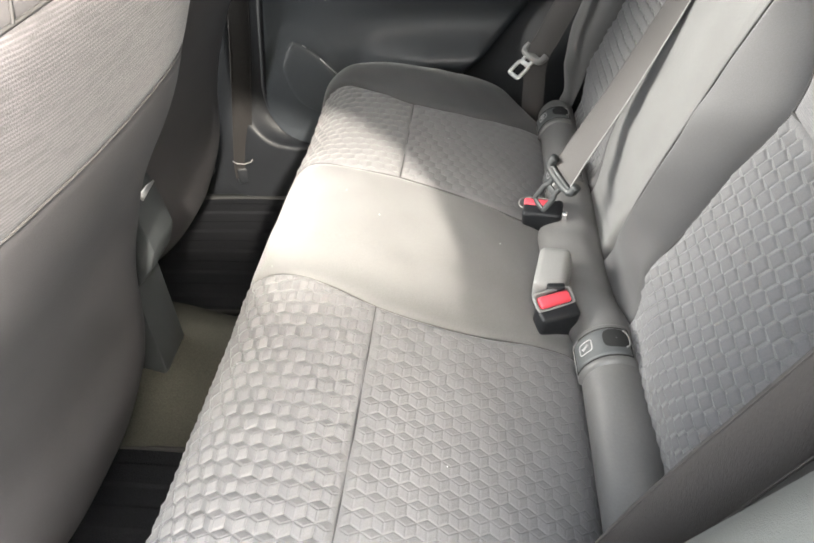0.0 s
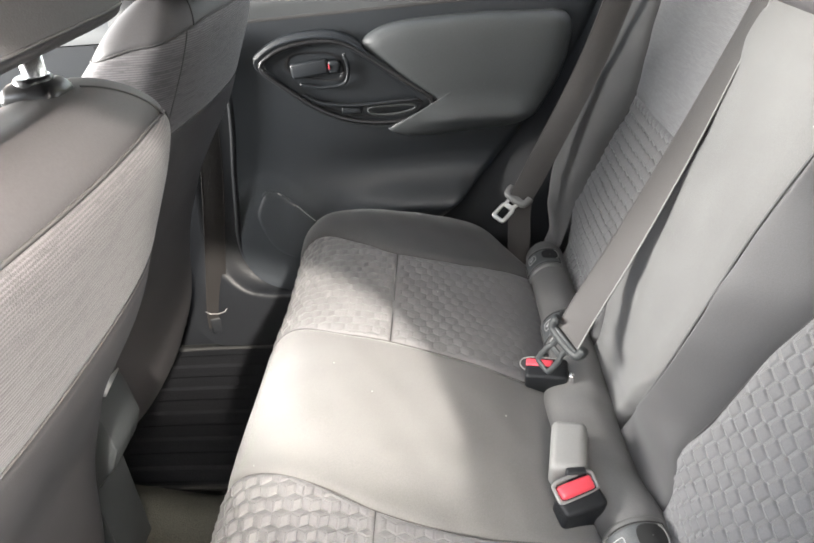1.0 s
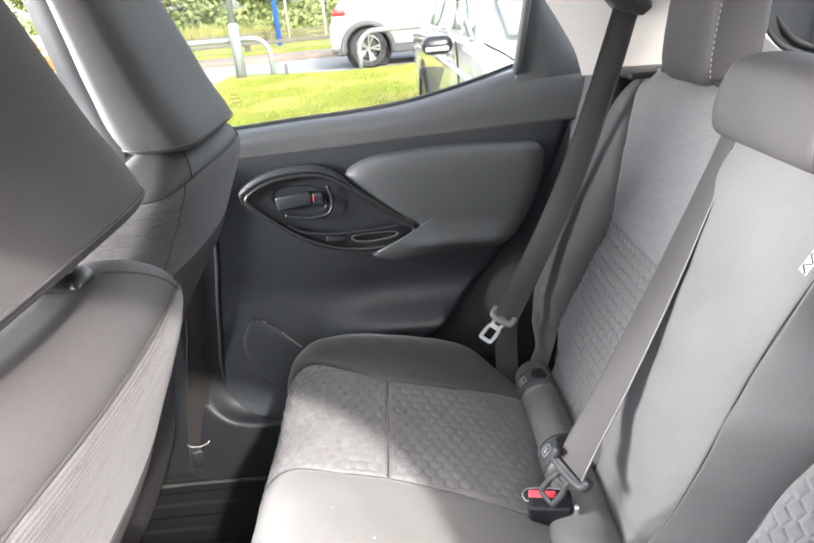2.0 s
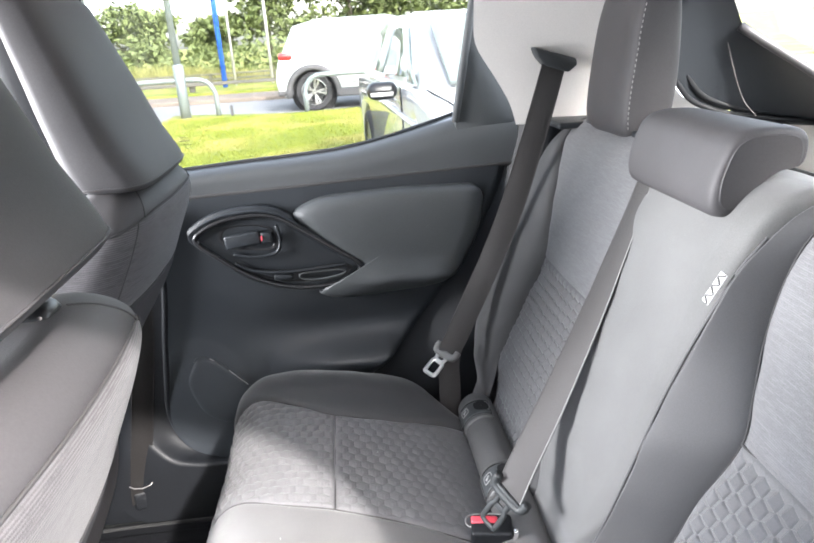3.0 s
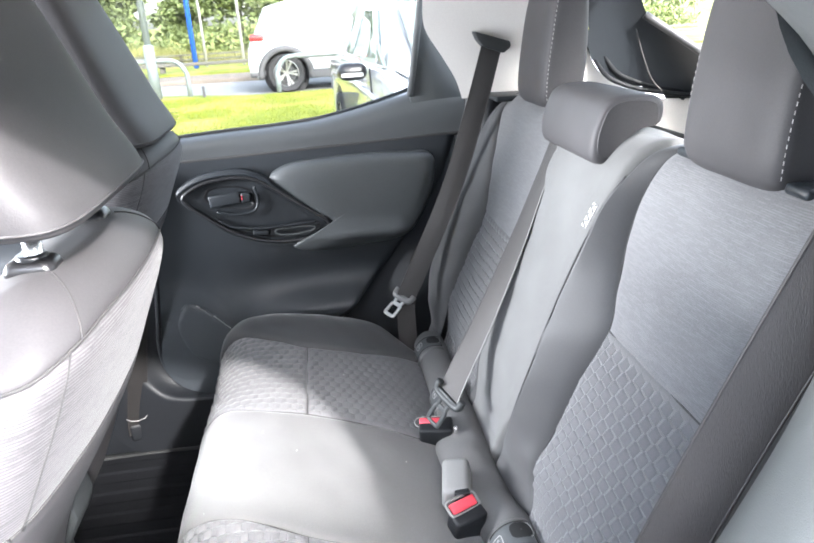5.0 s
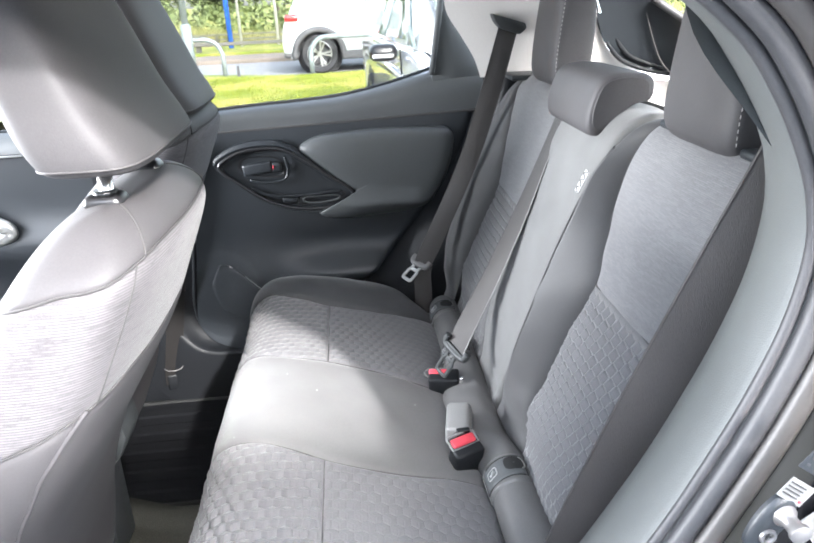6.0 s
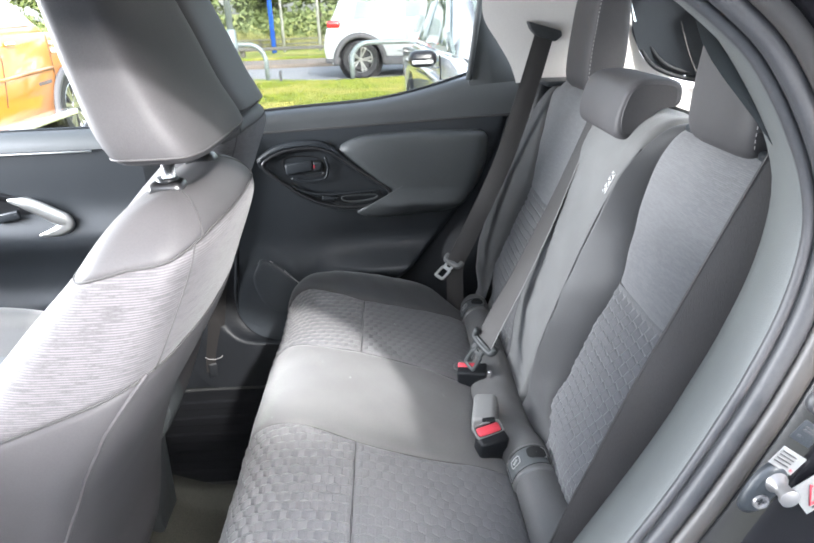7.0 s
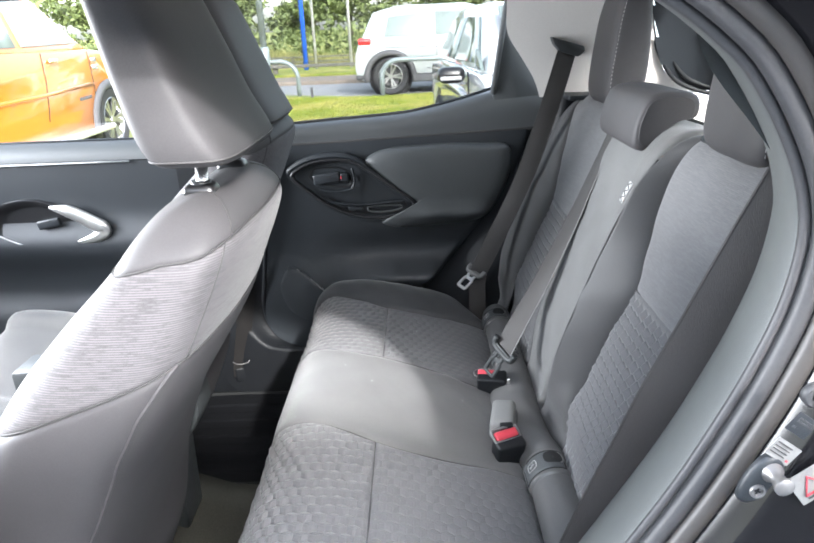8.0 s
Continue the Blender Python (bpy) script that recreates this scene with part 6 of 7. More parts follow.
pane = part("window_pane", bm, GLASS, fd, "clear side window glass", smooth=False)
pane.visible_shadow = False
part("window_seal", tube("window_seal", [(-1.65, 1.442, 1.038), (-0.60, 1.442, 1.038)], 0.005, RUBBER, 6), RUBBER, fd)
part("window_header", tube("window_header", [(x, 1.285, 1.425) for x in np.linspace(-1.3, -0.5, 12)], 0.02, PLASTIC, 8), PLASTIC, fd)
bp = thing("outer_pillar", "black gloss pillar between the side windows", "pillar", (-0.55, 1.42, 0.9))
me = prism("pillar", [(-0.60, 0.30), (-0.48, 0.30), (-0.475, 1.05), (-0.44, 1.43), (-0.53, 1.43), (-0.60, 1.05)], 0, 0.02, 1, GLOSSY, 0.003)
for v in me.vertices:
    v.co.y += 1.432 - 0.42 * max(0.0, v.co.z - 1.08)
part("pillar", me, GLOSSY, bp)
far_skin = block("body_side_far", (2.9, 0.03, 0.72), pose(-0.25, 1.475, 0.66), PAINT, 0.01)
tagged(part("body_side_far", far_skin, PAINT, None), "black painted body side below the windows", "car body", kind="structure")

# ---- outside ----
ASPHALT = material("grey_asphalt", (0.30, 0.30, 0.295), 0.9, grain=0.5, grain_size=150, bump=0.8, bump_size=200, blotch=0.2, blotch_size=0.6)
ROADTOP = material("worn_road", (0.21, 0.21, 0.21), 0.9, grain=0.3, grain_size=60, bump=0.5, bump_size=120, blotch=0.2, blotch_size=0.4)
KERBSTONE = material("brown_kerb_strip", (0.17, 0.14, 0.115), 0.9, grain=0.3, grain_size=40, blotch=0.25, blotch_size=1.2)
GRASS = material("mown_grass", (0.15, 0.18, 0.014), 0.9, grain=0.6, grain_size=45, bump=1.0, bump_size=60, blotch=0.35, blotch_size=0.9, tint=(0.24, 0.22, 0.05), tint_size=0.9)
BLADE = material("grass_blades", (0.18, 0.21, 0.016), 0.8, grain=0.3, grain_size=20, blotch=0.25, blotch_size=1.1, tint=(0.27, 0.25, 0.06), tint_size=0.9)
DRY = material("dry_meadow_grass", (0.19, 0.19, 0.06), 0.95, grain=0.5, grain_size=30, blotch=0.35, blotch_size=1.0)
LEAF = material("green_leaves", (0.105, 0.135, 0.042), 0.7, grain=0.3, grain_size=9, blotch=0.5, blotch_size=0.9)
GALV = material("galvanised_steel", (0.20, 0.23, 0.24), 0.55, 0.3, grain=0.15, grain_size=40, blotch=0.15, blotch_size=5)
TIMBER = material("weathered_timber", (0.10, 0.095, 0.085), 0.9, grain=0.4, grain_size=40, bump=0.6, bump_size=50, stretch=(0.2, 1, 1), blotch=0.25)
BLUE = material("blue_paint", (0.02, 0.10, 0.55), 0.5, blotch=0.1)
SILVER = material("silver_white_car_paint", (0.38, 0.40, 0.415), 0.3, 0.15, blotch=0.04, coat=1.0)
WHITECAR = material("white_car_paint", (0.52, 0.52, 0.525), 0.25, blotch=0.04, coat=1.0)
ORANGE = material("metallic_orange_car_paint", (0.46, 0.155, 0.012), 0.32, 0.25, blotch=0.06, coat=1.0)
CLAD = material("grey_cladding", (0.07, 0.07, 0.075), 0.7, grain=0.2, blotch=0.1)
TYRE = material("tyre_rubber", (0.025, 0.025, 0.027), 0.8, grain=0.2, grain_size=60, blotch=0.15)
ALLOY = material("machined_alloy", (0.45, 0.45, 0.45), 0.3, 0.9, blotch=0.06)
# pale green base colour paints in what the glass would reflect
CARGLASS = material("car_glass_painted_reflection", (0.16, 0.19, 0.18), 0.06, spec=0.8, blotch=0.05)
LAMP_RED = material("red_lamp_lens", (0.55, 0.02, 0.02), 0.2, blotch=0.05, coat=0.8)

tagged(part("ground", block("ground", (900, 900, 0.1), pose(0, 150, -0.10), GRASS, 0), GRASS, None), "wide green ground", "ground", kind="structure")
# added unseen wall: shades the near cushion in place of a person standing there
WALL = material("shade_wall_grey", (0.42, 0.41, 0.39), 0.9, grain=0.3, grain_size=60, bump=0.6, bump_size=80, blotch=0.2, blotch_size=0.8)
shade_wall_mesh = block("shade_wall", (16.0, 0.22, 2.10), pose(2.0, -1.71, 1.05), WALL, 0.01)
tagged(part("shade_wall", shade_wall_mesh, WALL, None), "unseen added grey wall that shades the near seat", "wall", kind="structure")
tagged(part("pavement", block("pavement", (60, 22.0, 0.06), pose(0, -5.6, -0.03), ASPHALT, 0), ASPHALT, None), "light grey car park tarmac", "pavement", kind="structure")
rng = np.random.default_rng(5)


def lawn_z(x, y):
    return 0.02 + 0.05 * np.clip((y - 5.6) / 4, 0, 1) + 0.012 * np.sin(x * 1.7) * np.sin(y * 1.1)


gx, gy = np.meshgrid(np.linspace(-3.2, 7, 90), np.linspace(5.4, 12.5, 70), indexing="ij")
tagged(part("lawn", grid("lawn", np.stack([gx, gy + 0.35 * np.clip(-gx - 1, 0, 4) * (gy > 12.0), lawn_z(gx, gy)], 2), GRASS), GRASS, None), "bright mown grass verge", "grass", kind="structure")
verts, faces = [], []
for _ in range(26000):
    x, y = rng.uniform(-3.1, 2.2), rng.uniform(5.6, 12.3)
    z = lawn_z(x, y)
    a, h, w = rng.uniform(0, 6.28), rng.uniform(0.02, 0.045), 0.007
    dx, dy = math.cos(a), math.sin(a)
    lean = rng.uniform(-0.02, 0.02, 2)
    b = len(verts)
    verts += [(x - dx * w, y - dy * w, z), (x + dx * w, y + dy * w, z), (x + lean[0], y + lean[1], z + h)]
    faces.append((b, b + 1, b + 2))
tagged(part("grass", mesh_of("grass", verts, faces, BLADE, False), BLADE, None), "short bright green grass blades", "grass", kind="stuff")
tagged(part("road", block("road", (120, 3.6, 0.05), pose(0, 14.5, -0.012), ROADTOP, 0), ROADTOP, None), "pale worn road", "road", kind="structure")
tagged(part("kerb", block("kerb", (120, 1.6, 0.16), pose(0, 17.1, 0.03), KERBSTONE, 0.03), KERBSTONE, None), "brown paved strip with a kerb beyond the road", "kerb", kind="structure")
tagged(part("meadow", block("meadow", (160, 10, 0.2), pose(0, 22.9, 0.06), GRASS, 0), GRASS, None), "grass strip beyond the road", "grass", kind="structure")
verts, faces = [], []
for _ in range(16000):
    x, y = rng.uniform(-22, 12), 23.0 + abs(rng.normal(0, 1.0)) * 1.6
    a, h, w = rng.uniform(0, 6.28), rng.uniform(0.22, 0.66) * (0.8 + 0.3 * math.sin(x * 0.7)), rng.uniform(0.02, 0.05)
    dx, dy = math.cos(a) * w, math.sin(a) * w
    b = len(verts)
    lean = rng.uniform(-0.12, 0.12, 2)
    verts += [(x - dx, y - dy, 0.15), (x + dx, y + dy, 0.15), (x + lean[0], y + lean[1], 0.15 + h)]
    faces.append((b, b + 1, b + 2))
tagged(part("tall_grass", mesh_of("tall_grass", verts, faces, DRY, False), DRY, None), "tall dry meadow grass beyond the fence", "grass", kind="stuff")


def leaf_cloud(name, centres, count, size, mat):
    verts, faces = [], []
    for cx, cy, cz, rx, ry, rz in centres:
        for _ in range(count):
            d = rng.normal(size=3)
            d /= np.linalg.norm(d)
            r = rng.uniform(0.55, 1.02)
            p = np.array((cx, cy, cz)) + d * r * np.array((rx, ry, rz)) * (1 + 0.18 * math.sin(7 * d[0] + 5 * d[2]))
            u = rng.normal(size=3)
            u /= np.linalg.norm(u)
            v = np.cross(u, rng.normal(size=3))
            v /= np.linalg.norm(v)
            k = size * rng.uniform(0.6, 1.4)
            b = len(verts)
            verts += [p - u * k, p + v * k * 0.5, p + u * k, p - v * k * 0.5]
            faces.append((b, b + 1, b + 2, b + 3))
    return mesh_of(name, verts, faces, mat, False)


BARK = material("grey_brown_bark", (0.10, 0.085, 0.065), 0.95, grain=0.4, grain_size=20, bump=0.8, bump_size=25, blotch=0.3)


def tree(x, y, h, r, label):
    t = thing("tree", label, "tree", (x, y, 0.0), "trees beyond the road")
    part("trunk", tube("trunk", spline([(x, y, 0), (x + 0.1, y, h * 0.3), (x - 0.1, y + 0.1, h * 0.75)], 14), np.linspace(0.05 * h * 0.5, 0.04, 14), BARK, 8, up=(0, 1, 0)), BARK, t)
    for k in range(4):
        a = k * 1.7 + x
        part("limb", tube("limb", spline([(x, y, h * (0.3 + 0.08 * k)), (x + 0.3 * r * math.cos(a), y + 0.3 * r * math.sin(a), h * (0.45 + 0.08 * k)), (x + 0.7 * r * math.cos(a), y + 0.7 * r * math.sin(a), h * (0.55 + 0.09 * k))], 10), np.linspace(0.05, 0.015, 10), BARK, 6, up=(0, 1, 0.2)), BARK, t)
    cs = [(x + rng.uniform(-0.6, 0.6) * r, y + rng.uniform(-0.5, 0.5) * r, h * rng.uniform(0.30, 0.88), r * rng.uniform(0.35, 0.6), r * rng.uniform(0.35, 0.6), h * rng.uniform(0.12, 0.2)) for _ in range(9)]
    part("crown", leaf_cloud("crown", cs, 420, 0.10 + 0.01 * h, LEAF), LEAF, t, "dark green leaf crown")


for x, y, h, r in ((-13.5, 30, 3.3, 2.6), (-9.3, 33, 3.5, 2.4), (-2.9, 31, 5.0, 2.5), (0.8, 32, 6.0, 3.0), (5.5, 33, 5.6, 3.0), (-19, 32, 3.8, 3.0), (10.5, 34, 6.0, 3.3), (-6.6, 40, 3.2, 2.0)):
    tree(x, y, h, r, "leafy green tree beyond the road")
hedge = [(x, 27.5 + rng.uniform(-0.5, 0.5), 0.7, 1.0, 0.7, rng.uniform(0.6, 1.1)) for x in np.arange(-26, 16, 1.1)]
tagged(part("hedge", leaf_cloud("hedge", hedge, 260, 0.12, LEAF), LEAF, None), "rough green hedge behind the meadow", "hedge", kind="stuff")

# hoops, lamp post, fence, flag poles


def hoop(x0, x1, y, h, label):
    o = thing("hoop_barrier", label, "barrier", ((x0 + x1) / 2, y, 0.0), "hoop barriers")
    r = min(0.32, h * 0.5)
    p = [(x0, y, 0), (x0, y, h - r)] + [(x0 + r - r * math.cos(a), y, h - r + r * math.sin(a)) for a in np.linspace(0.2, math.pi / 2, 6)] + [(x1 - r + r * math.sin(a), y, h - r + r * math.cos(a)) for a in np.linspace(0, math.pi / 2 - 0.2, 6)] + [(x1, y, h - r), (x1, y, 0)]
    part("bar", tube("bar", p, 0.045, GALV, 12, up=(0, 1, 0)), GALV, o)


hoop(-0.62, 1.55, 12.55, 0.70, "grey steel hoop barrier at the edge of the verge")
hoop(-4.6, -2.28, 12.8, 0.74, "grey steel hoop barrier beside the lamp post")
lp = thing("lamp_post", "grey steel lamp post at the edge of the verge", "lamp post", (-2.86, 12.7, 0.0))
part("base", tube("base", [(-2.86, 12.7, 0), (-2.86, 12.7, 1.0), (-2.86, 12.7, 1.03)], np.array([0.095, 0.095, 0.065]), GALV, 14, up=(0, 1, 0)), GALV, lp)
part("shaft", tube("shaft", [(-2.86, 12.7, 1.0), (-2.86, 12.7, 5.5)], np.array([0.062, 0.045]), GALV, 14, up=(0, 1, 0)), GALV, lp)
bollard = thing("marker_post", "short black marker post in the grass", "post", (-2.0, 12.6, 0.0))
part("stake", block("stake", (0.05, 0.05, 0.26), pose(-2.0, 12.6, 0.13), CLAD, 0.006), CLAD, bollard)
fence = thing("rail_fence", "low weathered timber rail fence beyond the road", "fence", (-4, 18.6, 0.0))
for k in range(-6, 5):
    part("post", block("post", (0.14, 0.12, 0.40), pose(-1.0 + 2.9 * k, 18.6, 0.24), TIMBER, 0.012), TIMBER, fence)
part("rail", block("rail", (32, 0.10, 0.09), pose(-4, 18.5, 0.36), TIMBER, 0.012), TIMBER, fence)
thin = thing("wire_fence", "thin pale rail fence behind the timber one", "fence", (-4, 21.5, 0.0))
for k in range(-9, 8):
    part("post", block("post", (0.07, 0.07, 0.42), pose(-2.0 + 1.9 * k, 21.5, 0.30), TIMBER, 0.006), TIMBER, thin)
for z in (0.34, 0.48):
    part("rail", block("rail", (34, 0.04, 0.05), pose(-4, 21.45, z), TIMBER, 0.006), TIMBER, thin)
for x, y, mt, r, nm in ((-1.92, 20.4, WHITE, 0.045, "white flag pole"), (-3.0, 20.4, WHITE, 0.04, "white flag pole"), (-3.25, 20.0, BLUE, 0.07, "blue banner pole")):
    fp = thing("flag_pole", nm + " beyond the fence", "pole", (x, y, 0.1), "flag poles")
    part("pole", tube("pole", [(x, y, 0.1), (x, y, 6.0)], r, mt, 10, up=(0, 1, 0)), mt, fp)

# ---- vehicles ----


def wheel(parent, x, y, z, r, out, spokes=5, twin=True):
    """A wheel whose face looks along y by out (+1 or -1)."""
    w = part("wheel", lathe("wheel", [(0.62 * r, -0.10), (0.93 * r, -0.105), (r, -0.07), (r, 0.07), (0.93 * r, 0.105), (0.70 * r, 0.10), (0.66 * r, 0.085)], pose(x, y, z, 90 * -out, 0, 0), TYRE, 40), TYRE, parent, "black tyre")
    m = pose(x, y, z, 90 * -out, 0, 0)
    part("rim", lathe("rim", [(0.60 * r, -0.09), (0.62 * r, 0.02), (0.665 * r, 0.088), (0.69 * r, 0.094), (0.67 * r, 0.098)], m, ALLOY, 40), ALLOY, w, "alloy rim")
    part("brake", disc("brake", 0.55 * r, 0.02, m @ pose(0, 0, -0.04), CLAD, 30), CLAD, w)
    bm = bmesh.new()
    for k in range(spokes * (2 if twin else 1)):
        a = 2 * math.pi * (k // 2) / spokes + (0.17 if k % 2 else -0.17) if twin else 2 * math.pi * k / spokes
        b2 = bmesh.ops.create_cube(bm, size=1)
        for v in b2["verts"]:
            t = v.co.x + 0.5
            wd = (0.05 + 0.05 * t) * r * 1.3
            v.co = Vector(((0.10 + 0.55 * t) * r, v.co.y * wd, 0.06 + 0.02 * v.co.z + 0.012 * t))
        bmesh.ops.rotate(bm, verts=b2["verts"], cent=(0, 0, 0), matrix=Matrix.Rotation(a, 3, "Z"))
    bm.transform(m)
    part("spokes", bm, ALLOY, w, "split alloy spokes", smooth=False)
    part("hub", disc("hub", 0.13 * r, 0.03, m @ pose(0, 0, 0.065), ALLOY, 24), ALLOY, w)


def arch(cx, r, n=12):
    return [(cx + r * math.cos(a), r * math.sin(a)) for a in np.linspace(math.pi, 0, n)]


def side_body(name, profile, wheels, r, zs, y0, y1, mat, bevel=0.05):
    """A body side drawn out across the car: profile from rear to front over the top; the underside at zs has arches at the wheels."""
    low = []
    for cx in wheels:
        low += [(cx - r, zs)] + [(x, max(zs, z + zs * 0 + r * 0.0 + 0.33 - 0.0)) for x, z in [(cx + r * math.cos(a), r * math.sin(a)) for a in np.linspace(math.pi, 0, 14)]] + [(cx + r, zs)]
    out = list(profile) + low[::-1]
    return prism(name, out, y0, y1, 1, mat, bevel)


def vehicle(label, category, paint, length, width, m, lower, cabin, panes, wheels, wheel_r, zs, clad, spokes, extras, wide=1.14):
    """A parked vehicle, its rear at x 0, its visible side at y 0, drawn along +x, then set by the pose m."""
    v = thing(category.replace(" ", "_"), label, category, (0, 0, 0), "parked vehicles")
    part("body", side_body("body", lower, wheels, wheel_r * wide, zs, 0.0, width, paint, 0.035), paint, v, "painted body")
    me = prism("cabin", cabin, 0.05, width - 0.05, 1, paint, 0.04)
    zmin = min(p[1] for p in cabin)
    zmax = max(p[1] for p in cabin)
    for q in me.vertices:
        k = (q.co.z - zmin) / (zmax - zmin)
        q.co.y += (0.20 * k if q.co.y < width / 2 else -0.20 * k)
    part("cabin", me, paint, v, "painted roof and pillars")
    for pn in panes:
        gl = prism("side_glass", pn, 0.03, 0.06, 1, CARGLASS, 0.008)
        for q in gl.vertices:
            q.co.y += 0.20 * (q.co.z - zmin) / (zmax - zmin)
        part("side_window", gl, CARGLASS, v, "side glass with a reflection in its colour")
    for cx in wheels:
        wheel(v, cx, 0.09, wheel_r, wheel_r, -1, spokes)
        wheel(v, cx, width - 0.09, wheel_r, wheel_r, 1, spokes)
        if clad:
            p = [(cx + wheel_r * (wide + 0.10) * math.cos(a), -0.012, 0.33 + wheel_r * (wide + 0.10) * math.sin(a)) for a in np.linspace(math.pi + 0.15, -0.15, 24)]
            part("arch_trim", tube("arch_trim", p, 0.055, clad, 8, flat=0.6, up=(0, 1, 0)), clad, v, "grey arch trim")
    if clad and wide > 1.2:
        x0, x1 = wheels[0] + wheel_r * 1.2, wheels[1] - wheel_r * 1.2
        part("sill_cladding", block("sill_cladding", (x1 - x0, 0.08, 0.16), pose((x0 + x1) / 2, 0.0, zs + 0.08), clad, 0.03), clad, v, "grey sill cladding")
    for cx in wheels:
        part("wheel_well", disc("wheel_well", wheel_r * wide + 0.01, width - 0.50, pose(cx, width / 2, 0.34, 90, 0, 0), TYRE, 32), TYRE, v, "dark wheel well")
    part("underside", block("underside", (length * 0.9, width * 0.7, 0.10), pose(length / 2, width / 2, zs + 0.10), TYRE, 0.02), TYRE, v, "dark underside")
    extras(v)
    v.matrix_world = m
    return v


def suv_extras(v):
    part("tail_lamp", block("tail_lamp", (0.26, 0.10, 0.13), pose(0.24, 0.02, 1.02), LAMP_RED, 0.04), LAMP_RED, v, "red tail lamp")
    part("rear_bumper", block("rear_bumper", (0.30, 0.14, 0.12), pose(0.18, 0.06, 0.36), CLAD, 0.05), CLAD, v, "grey lower bumper")
    for x in (1.62, 2.72):
        part("door_gap", tube("door_gap", [(x, -0.004, 0.45), (x + 0.03, -0.004, 0.8), (x + 0.02, -0.004, 1.05)], 0.006, SEAM, 5, up=(0, 1, 0)), SEAM, v)
    part("body_crease", tube("body_crease", [(0.6, -0.006, 0.90), (3.6, -0.006, 0.88)], 0.012, SILVER, 6), SILVER, v)
    part("lower_crease", tube("lower_crease", [(1.45, -0.004, 0.50), (3.2, -0.004, 0.48)], 0.014, SILVER, 6), SILVER, v)
    for x in (1.78, 2.85):
        part("door_handle", block("door_handle", (0.20, 0.03, 0.03), pose(x, -0.02, 0.97), SILVER, 0.01), SILVER, v)


SUV_LOW = [(0.06, 0.34), (0.02, 0.55), (0.05, 0.80), (0.14, 1.04), (1.2, 1.08), (3.2, 1.06), (4.1, 0.98), (4.42, 0.82), (4.47, 0.55), (4.4, 0.30)]
SUV_CAB = [(0.16, 1.03), (0.42, 1.55), (0.9, 1.66), (2.2, 1.67), (2.75, 1.55), (3.45, 1.05)]
SUV_PANES = [[(0.62, 1.10), (0.72, 1.46), (1.55, 1.53), (1.55, 1.10)], [(1.63, 1.10), (1.63, 1.53), (2.25, 1.52), (2.98, 1.12)]]
vehicle("silver parked estate car on the road with grey arch trim", "suv", SILVER, 4.45, 1.82, Matrix.Translation((-1.19, 13.0, 0.012)), SUV_LOW, SUV_CAB, SUV_PANES, (0.72, 3.42), 0.355, 0.24, CLAD, 5, suv_extras, 1.24)


def pick_extras(v):
    for x in (2.02, 3.05):
        part("door_gap", tube("door_gap", [(x - 0.10, -0.004, 0.56), (x - 0.06, -0.004, 0.68), (x, -0.004, 0.95), (x, -0.004, 1.2)], 0.004, SEAM, 5, up=(0, 1, 0)), SEAM, v)
    part("door_gap", tube("door_gap", [(3.98, -0.004, 0.62), (4.02, -0.004, 0.8), (4.0, -0.004, 1.2)], 0.004, SEAM, 5, up=(0, 1, 0)), SEAM, v)
    for x in (2.20, 3.22):
        part("door_handle", block("door_handle", (0.16, 0.035, 0.035), pose(x, -0.022, 1.12), CHROME, 0.012), CHROME, v, "bright door handle")
    part("side_step", block("side_step", (2.4, 0.24, 0.07), pose(2.72, -0.10, 0.385), WHITECAR, 0.03), WHITECAR, v, "pale grey side step")
    part("body_crease", tube("body_crease", [(1.2, -0.002, 0.80), (3.0, -0.006, 0.81), (4.0, -0.002, 0.84)], 0.02, ORANGE, 8), ORANGE, v)
    for x, z, w in ((3.66, 0.705, 0.05), (3.72, 0.705, 0.04), (3.78, 0.707, 0.05), (3.84, 0.71, 0.04), (3.89, 0.712, 0.04)):
        part("badge_bar", block("badge_bar", (w, 0.006, 0.035), pose(x, -0.004, z), CLAD, 0.002), CLAD, v, "dark badge on the door")
    for z in (1.09, 1.01):
        part("fender_badge", block("fender_badge", (0.13, 0.012, 0.05), pose(4.10, -0.008, z), CHROME, 0.006), CHROME, v, "bright fender badge")


PK_LOW = [(0.05, 0.46), (0.02, 0.80), (0.05, 1.15), (1.6, 1.20), (1.75, 1.24), (4.05, 1.20), (4.9, 1.13), (5.2, 1.0), (5.28, 0.70), (5.2, 0.38)]
PK_CAB = [(1.60, 1.18), (1.72, 1.72), (2.0, 1.82), (3.1, 1.83), (3.45, 1.72), (4.15, 1.19)]
PK_PANES = [[(1.95, 1.26), (2.0, 1.66), (2.78, 1.70), (2.78, 1.26)], [(2.88, 1.26), (2.88, 1.70), (3.28, 1.68), (3.85, 1.27)]]
vehicle("metallic orange pickup truck with a pale side step", "pickup truck", ORANGE, 5.3, 1.85, pose(-3.6, 3.1, 0.0, 0, 0, 90), PK_LOW, PK_CAB, PK_PANES, (1.1, 4.36), 0.39, 0.38, CLAD, 6, pick_extras)


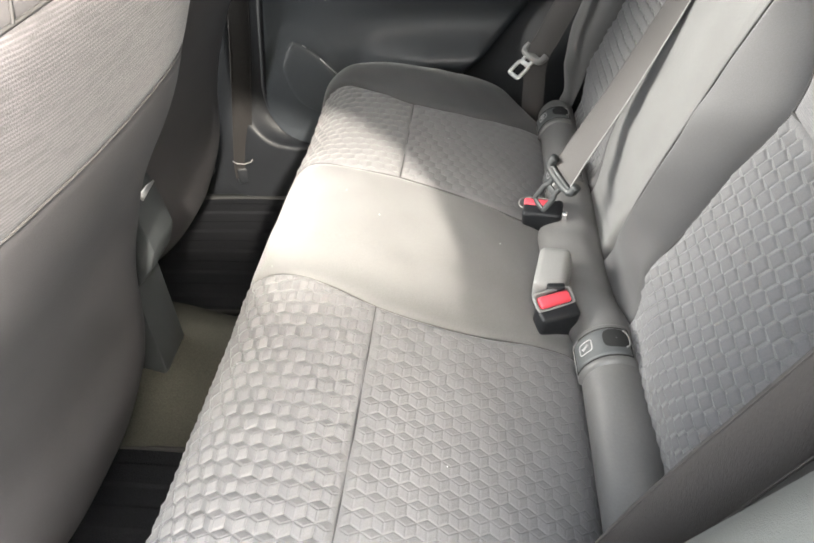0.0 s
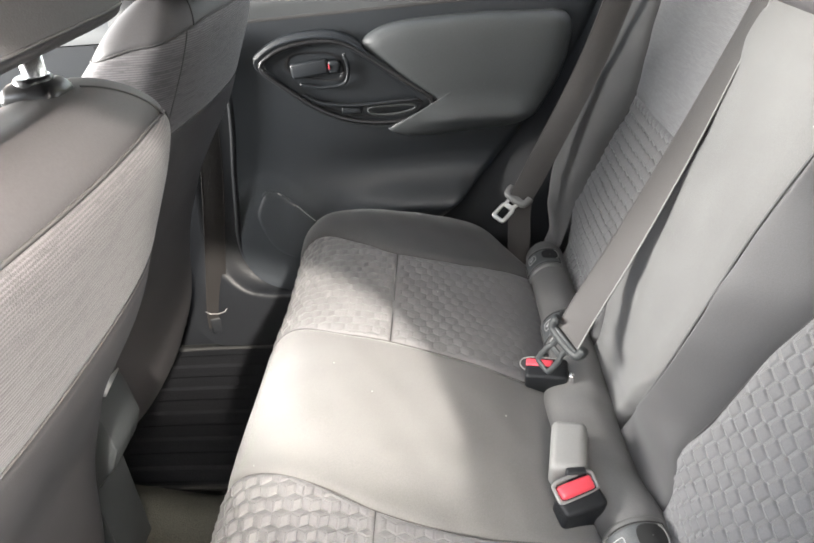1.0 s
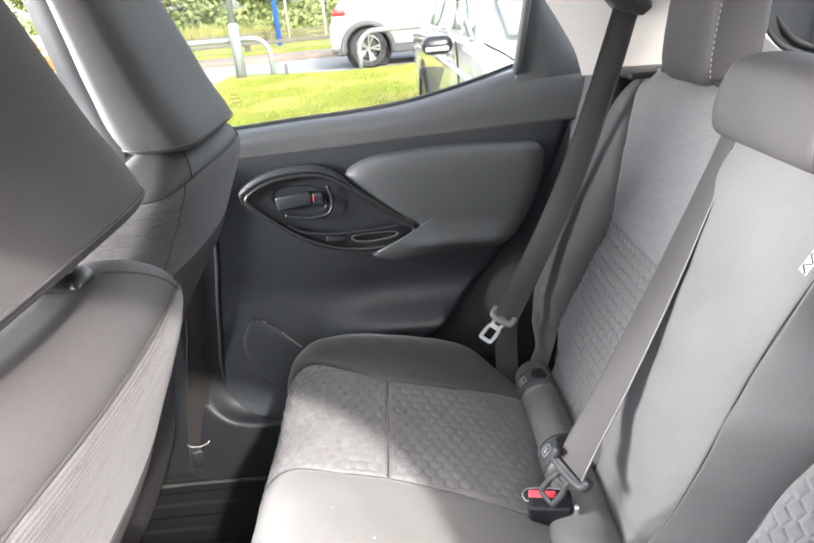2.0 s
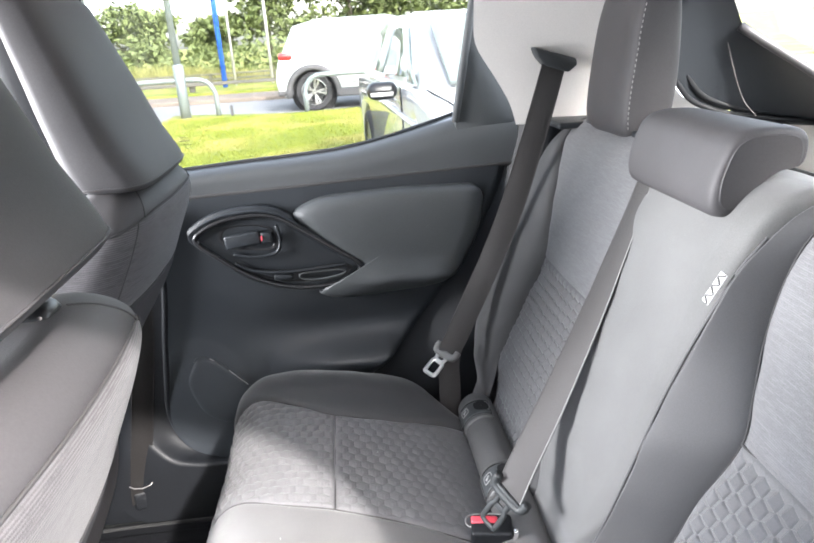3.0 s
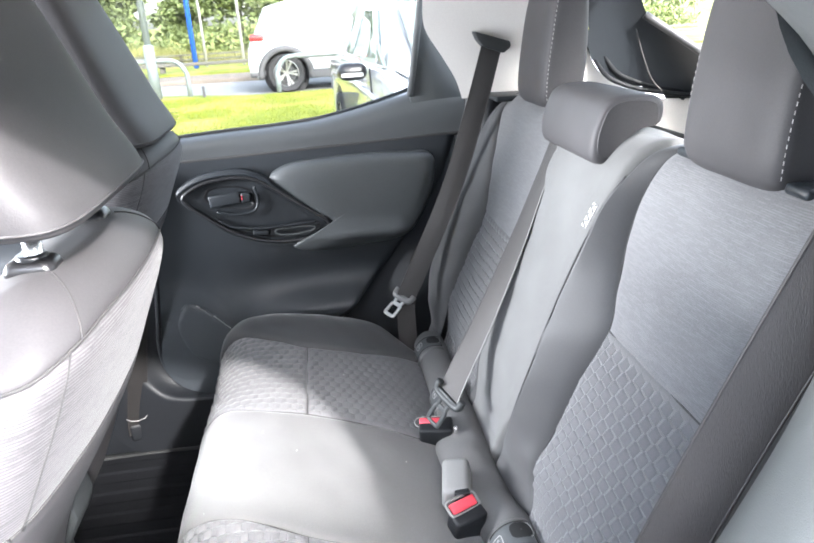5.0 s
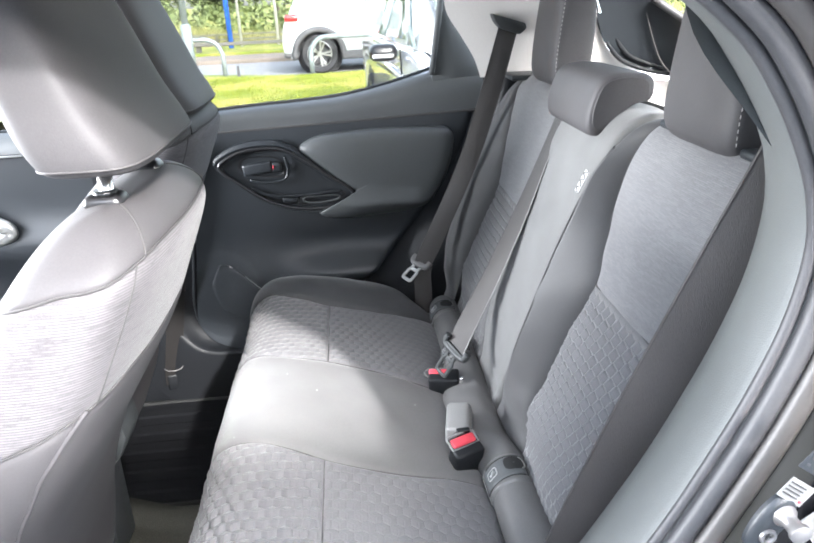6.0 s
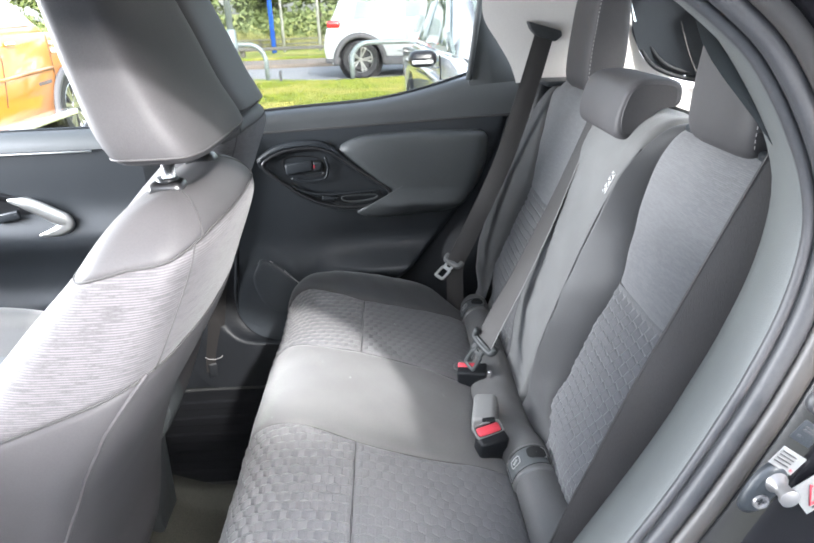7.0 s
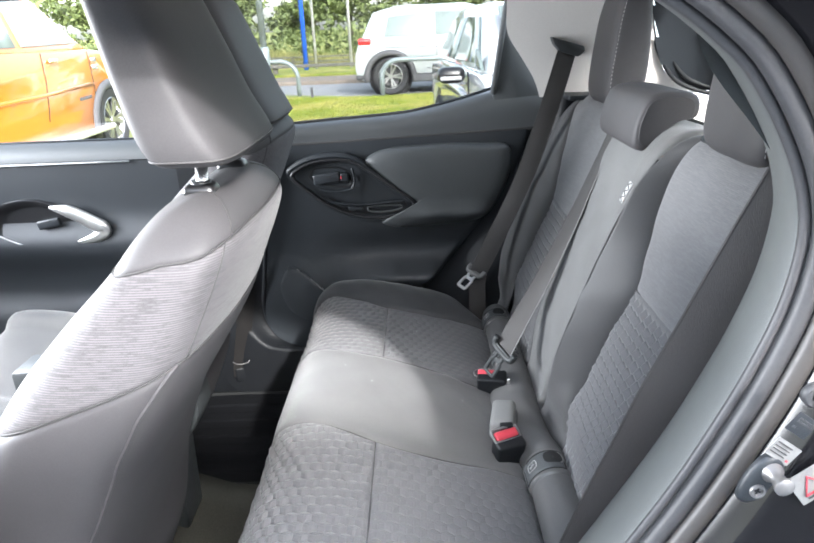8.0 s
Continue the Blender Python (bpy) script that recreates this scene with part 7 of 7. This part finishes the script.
def hatch_extras(v):
    mir = part("door_mirror", block("door_mirror", (0.15, 0.21, 0.12), pose(2.62, -0.12, 0.945), GLOSSY, 0.055), GLOSSY, v, "black door mirror")
    part("indicator", block("indicator", (0.02, 0.16, 0.03), pose(2.695, -0.13, 0.925), WHITE, 0.008), WHITE, mir)
    part("head_lamp", block("head_lamp", (0.30, 0.22, 0.14), pose(3.72, 0.12, 0.72), CHROME, 0.05), CHROME, v, "clear head lamp")
    part("windscreen", prism("windscreen", [(2.56, 1.40), (3.12, 0.99), (3.14, 1.01), (2.58, 1.42)], 0.24, 1.54, 1, CARGLASS, 0.004), CARGLASS, v, "windscreen")
    part("door_gap", tube("door_gap", [(2.72, -0.004, 0.32), (2.74, -0.004, 0.6), (2.70, -0.004, 0.97)], 0.006, SEAM, 5, up=(0, 1, 0)), SEAM, v)
    part("quarter_glass", prism("quarter_glass", [(2.70, 0.99), (2.72, 1.13), (2.95, 0.99)], 0.045, 0.075, 1, CARGLASS, 0.004), CARGLASS, v, "small quarter glass with a reflection in its colour")
    part("body_crease", tube("body_crease", [(0.5, -0.004, 0.78), (2.0, -0.008, 0.80), (3.3, -0.004, 0.76)], 0.02, WHITECAR, 8), WHITECAR, v)
    for x in (1.25, 2.25):
        part("door_handle", block("door_handle", (0.17, 0.035, 0.03), pose(x, -0.018, 0.86), WHITECAR, 0.012), WHITECAR, v)
    part("bonnet_gap", tube("bonnet_gap", [(3.10, 0.10, 0.965), (3.45, 0.14, 0.925), (3.75, 0.25, 0.83)], 0.006, SEAM, 5), SEAM, v)


HB_LOW = [(0.05, 0.34), (0.02, 0.60), (0.10, 0.92), (1.0, 0.97), (3.05, 0.97), (3.62, 0.88), (3.88, 0.72), (3.92, 0.50), (3.85, 0.28)]
HB_CAB = [(0.10, 0.92), (0.42, 1.36), (0.9, 1.46), (2.0, 1.46), (2.45, 1.39), (3.10, 0.96)]
HB_PANES = [[(0.62, 1.0), (0.72, 1.30), (1.45, 1.36), (1.45, 1.0)], [(1.53, 1.0), (1.53, 1.36), (2.08, 1.35), (2.72, 1.02)]]
vehicle("white parked hatchback with a black door mirror", "hatchback", WHITECAR, 3.95, 1.72, pose(0.20, 7.3, 0.0, 0, 0, -85.5), HB_LOW, HB_CAB, HB_PANES, (0.72, 3.15), 0.31, 0.22, None, 5, hatch_extras)
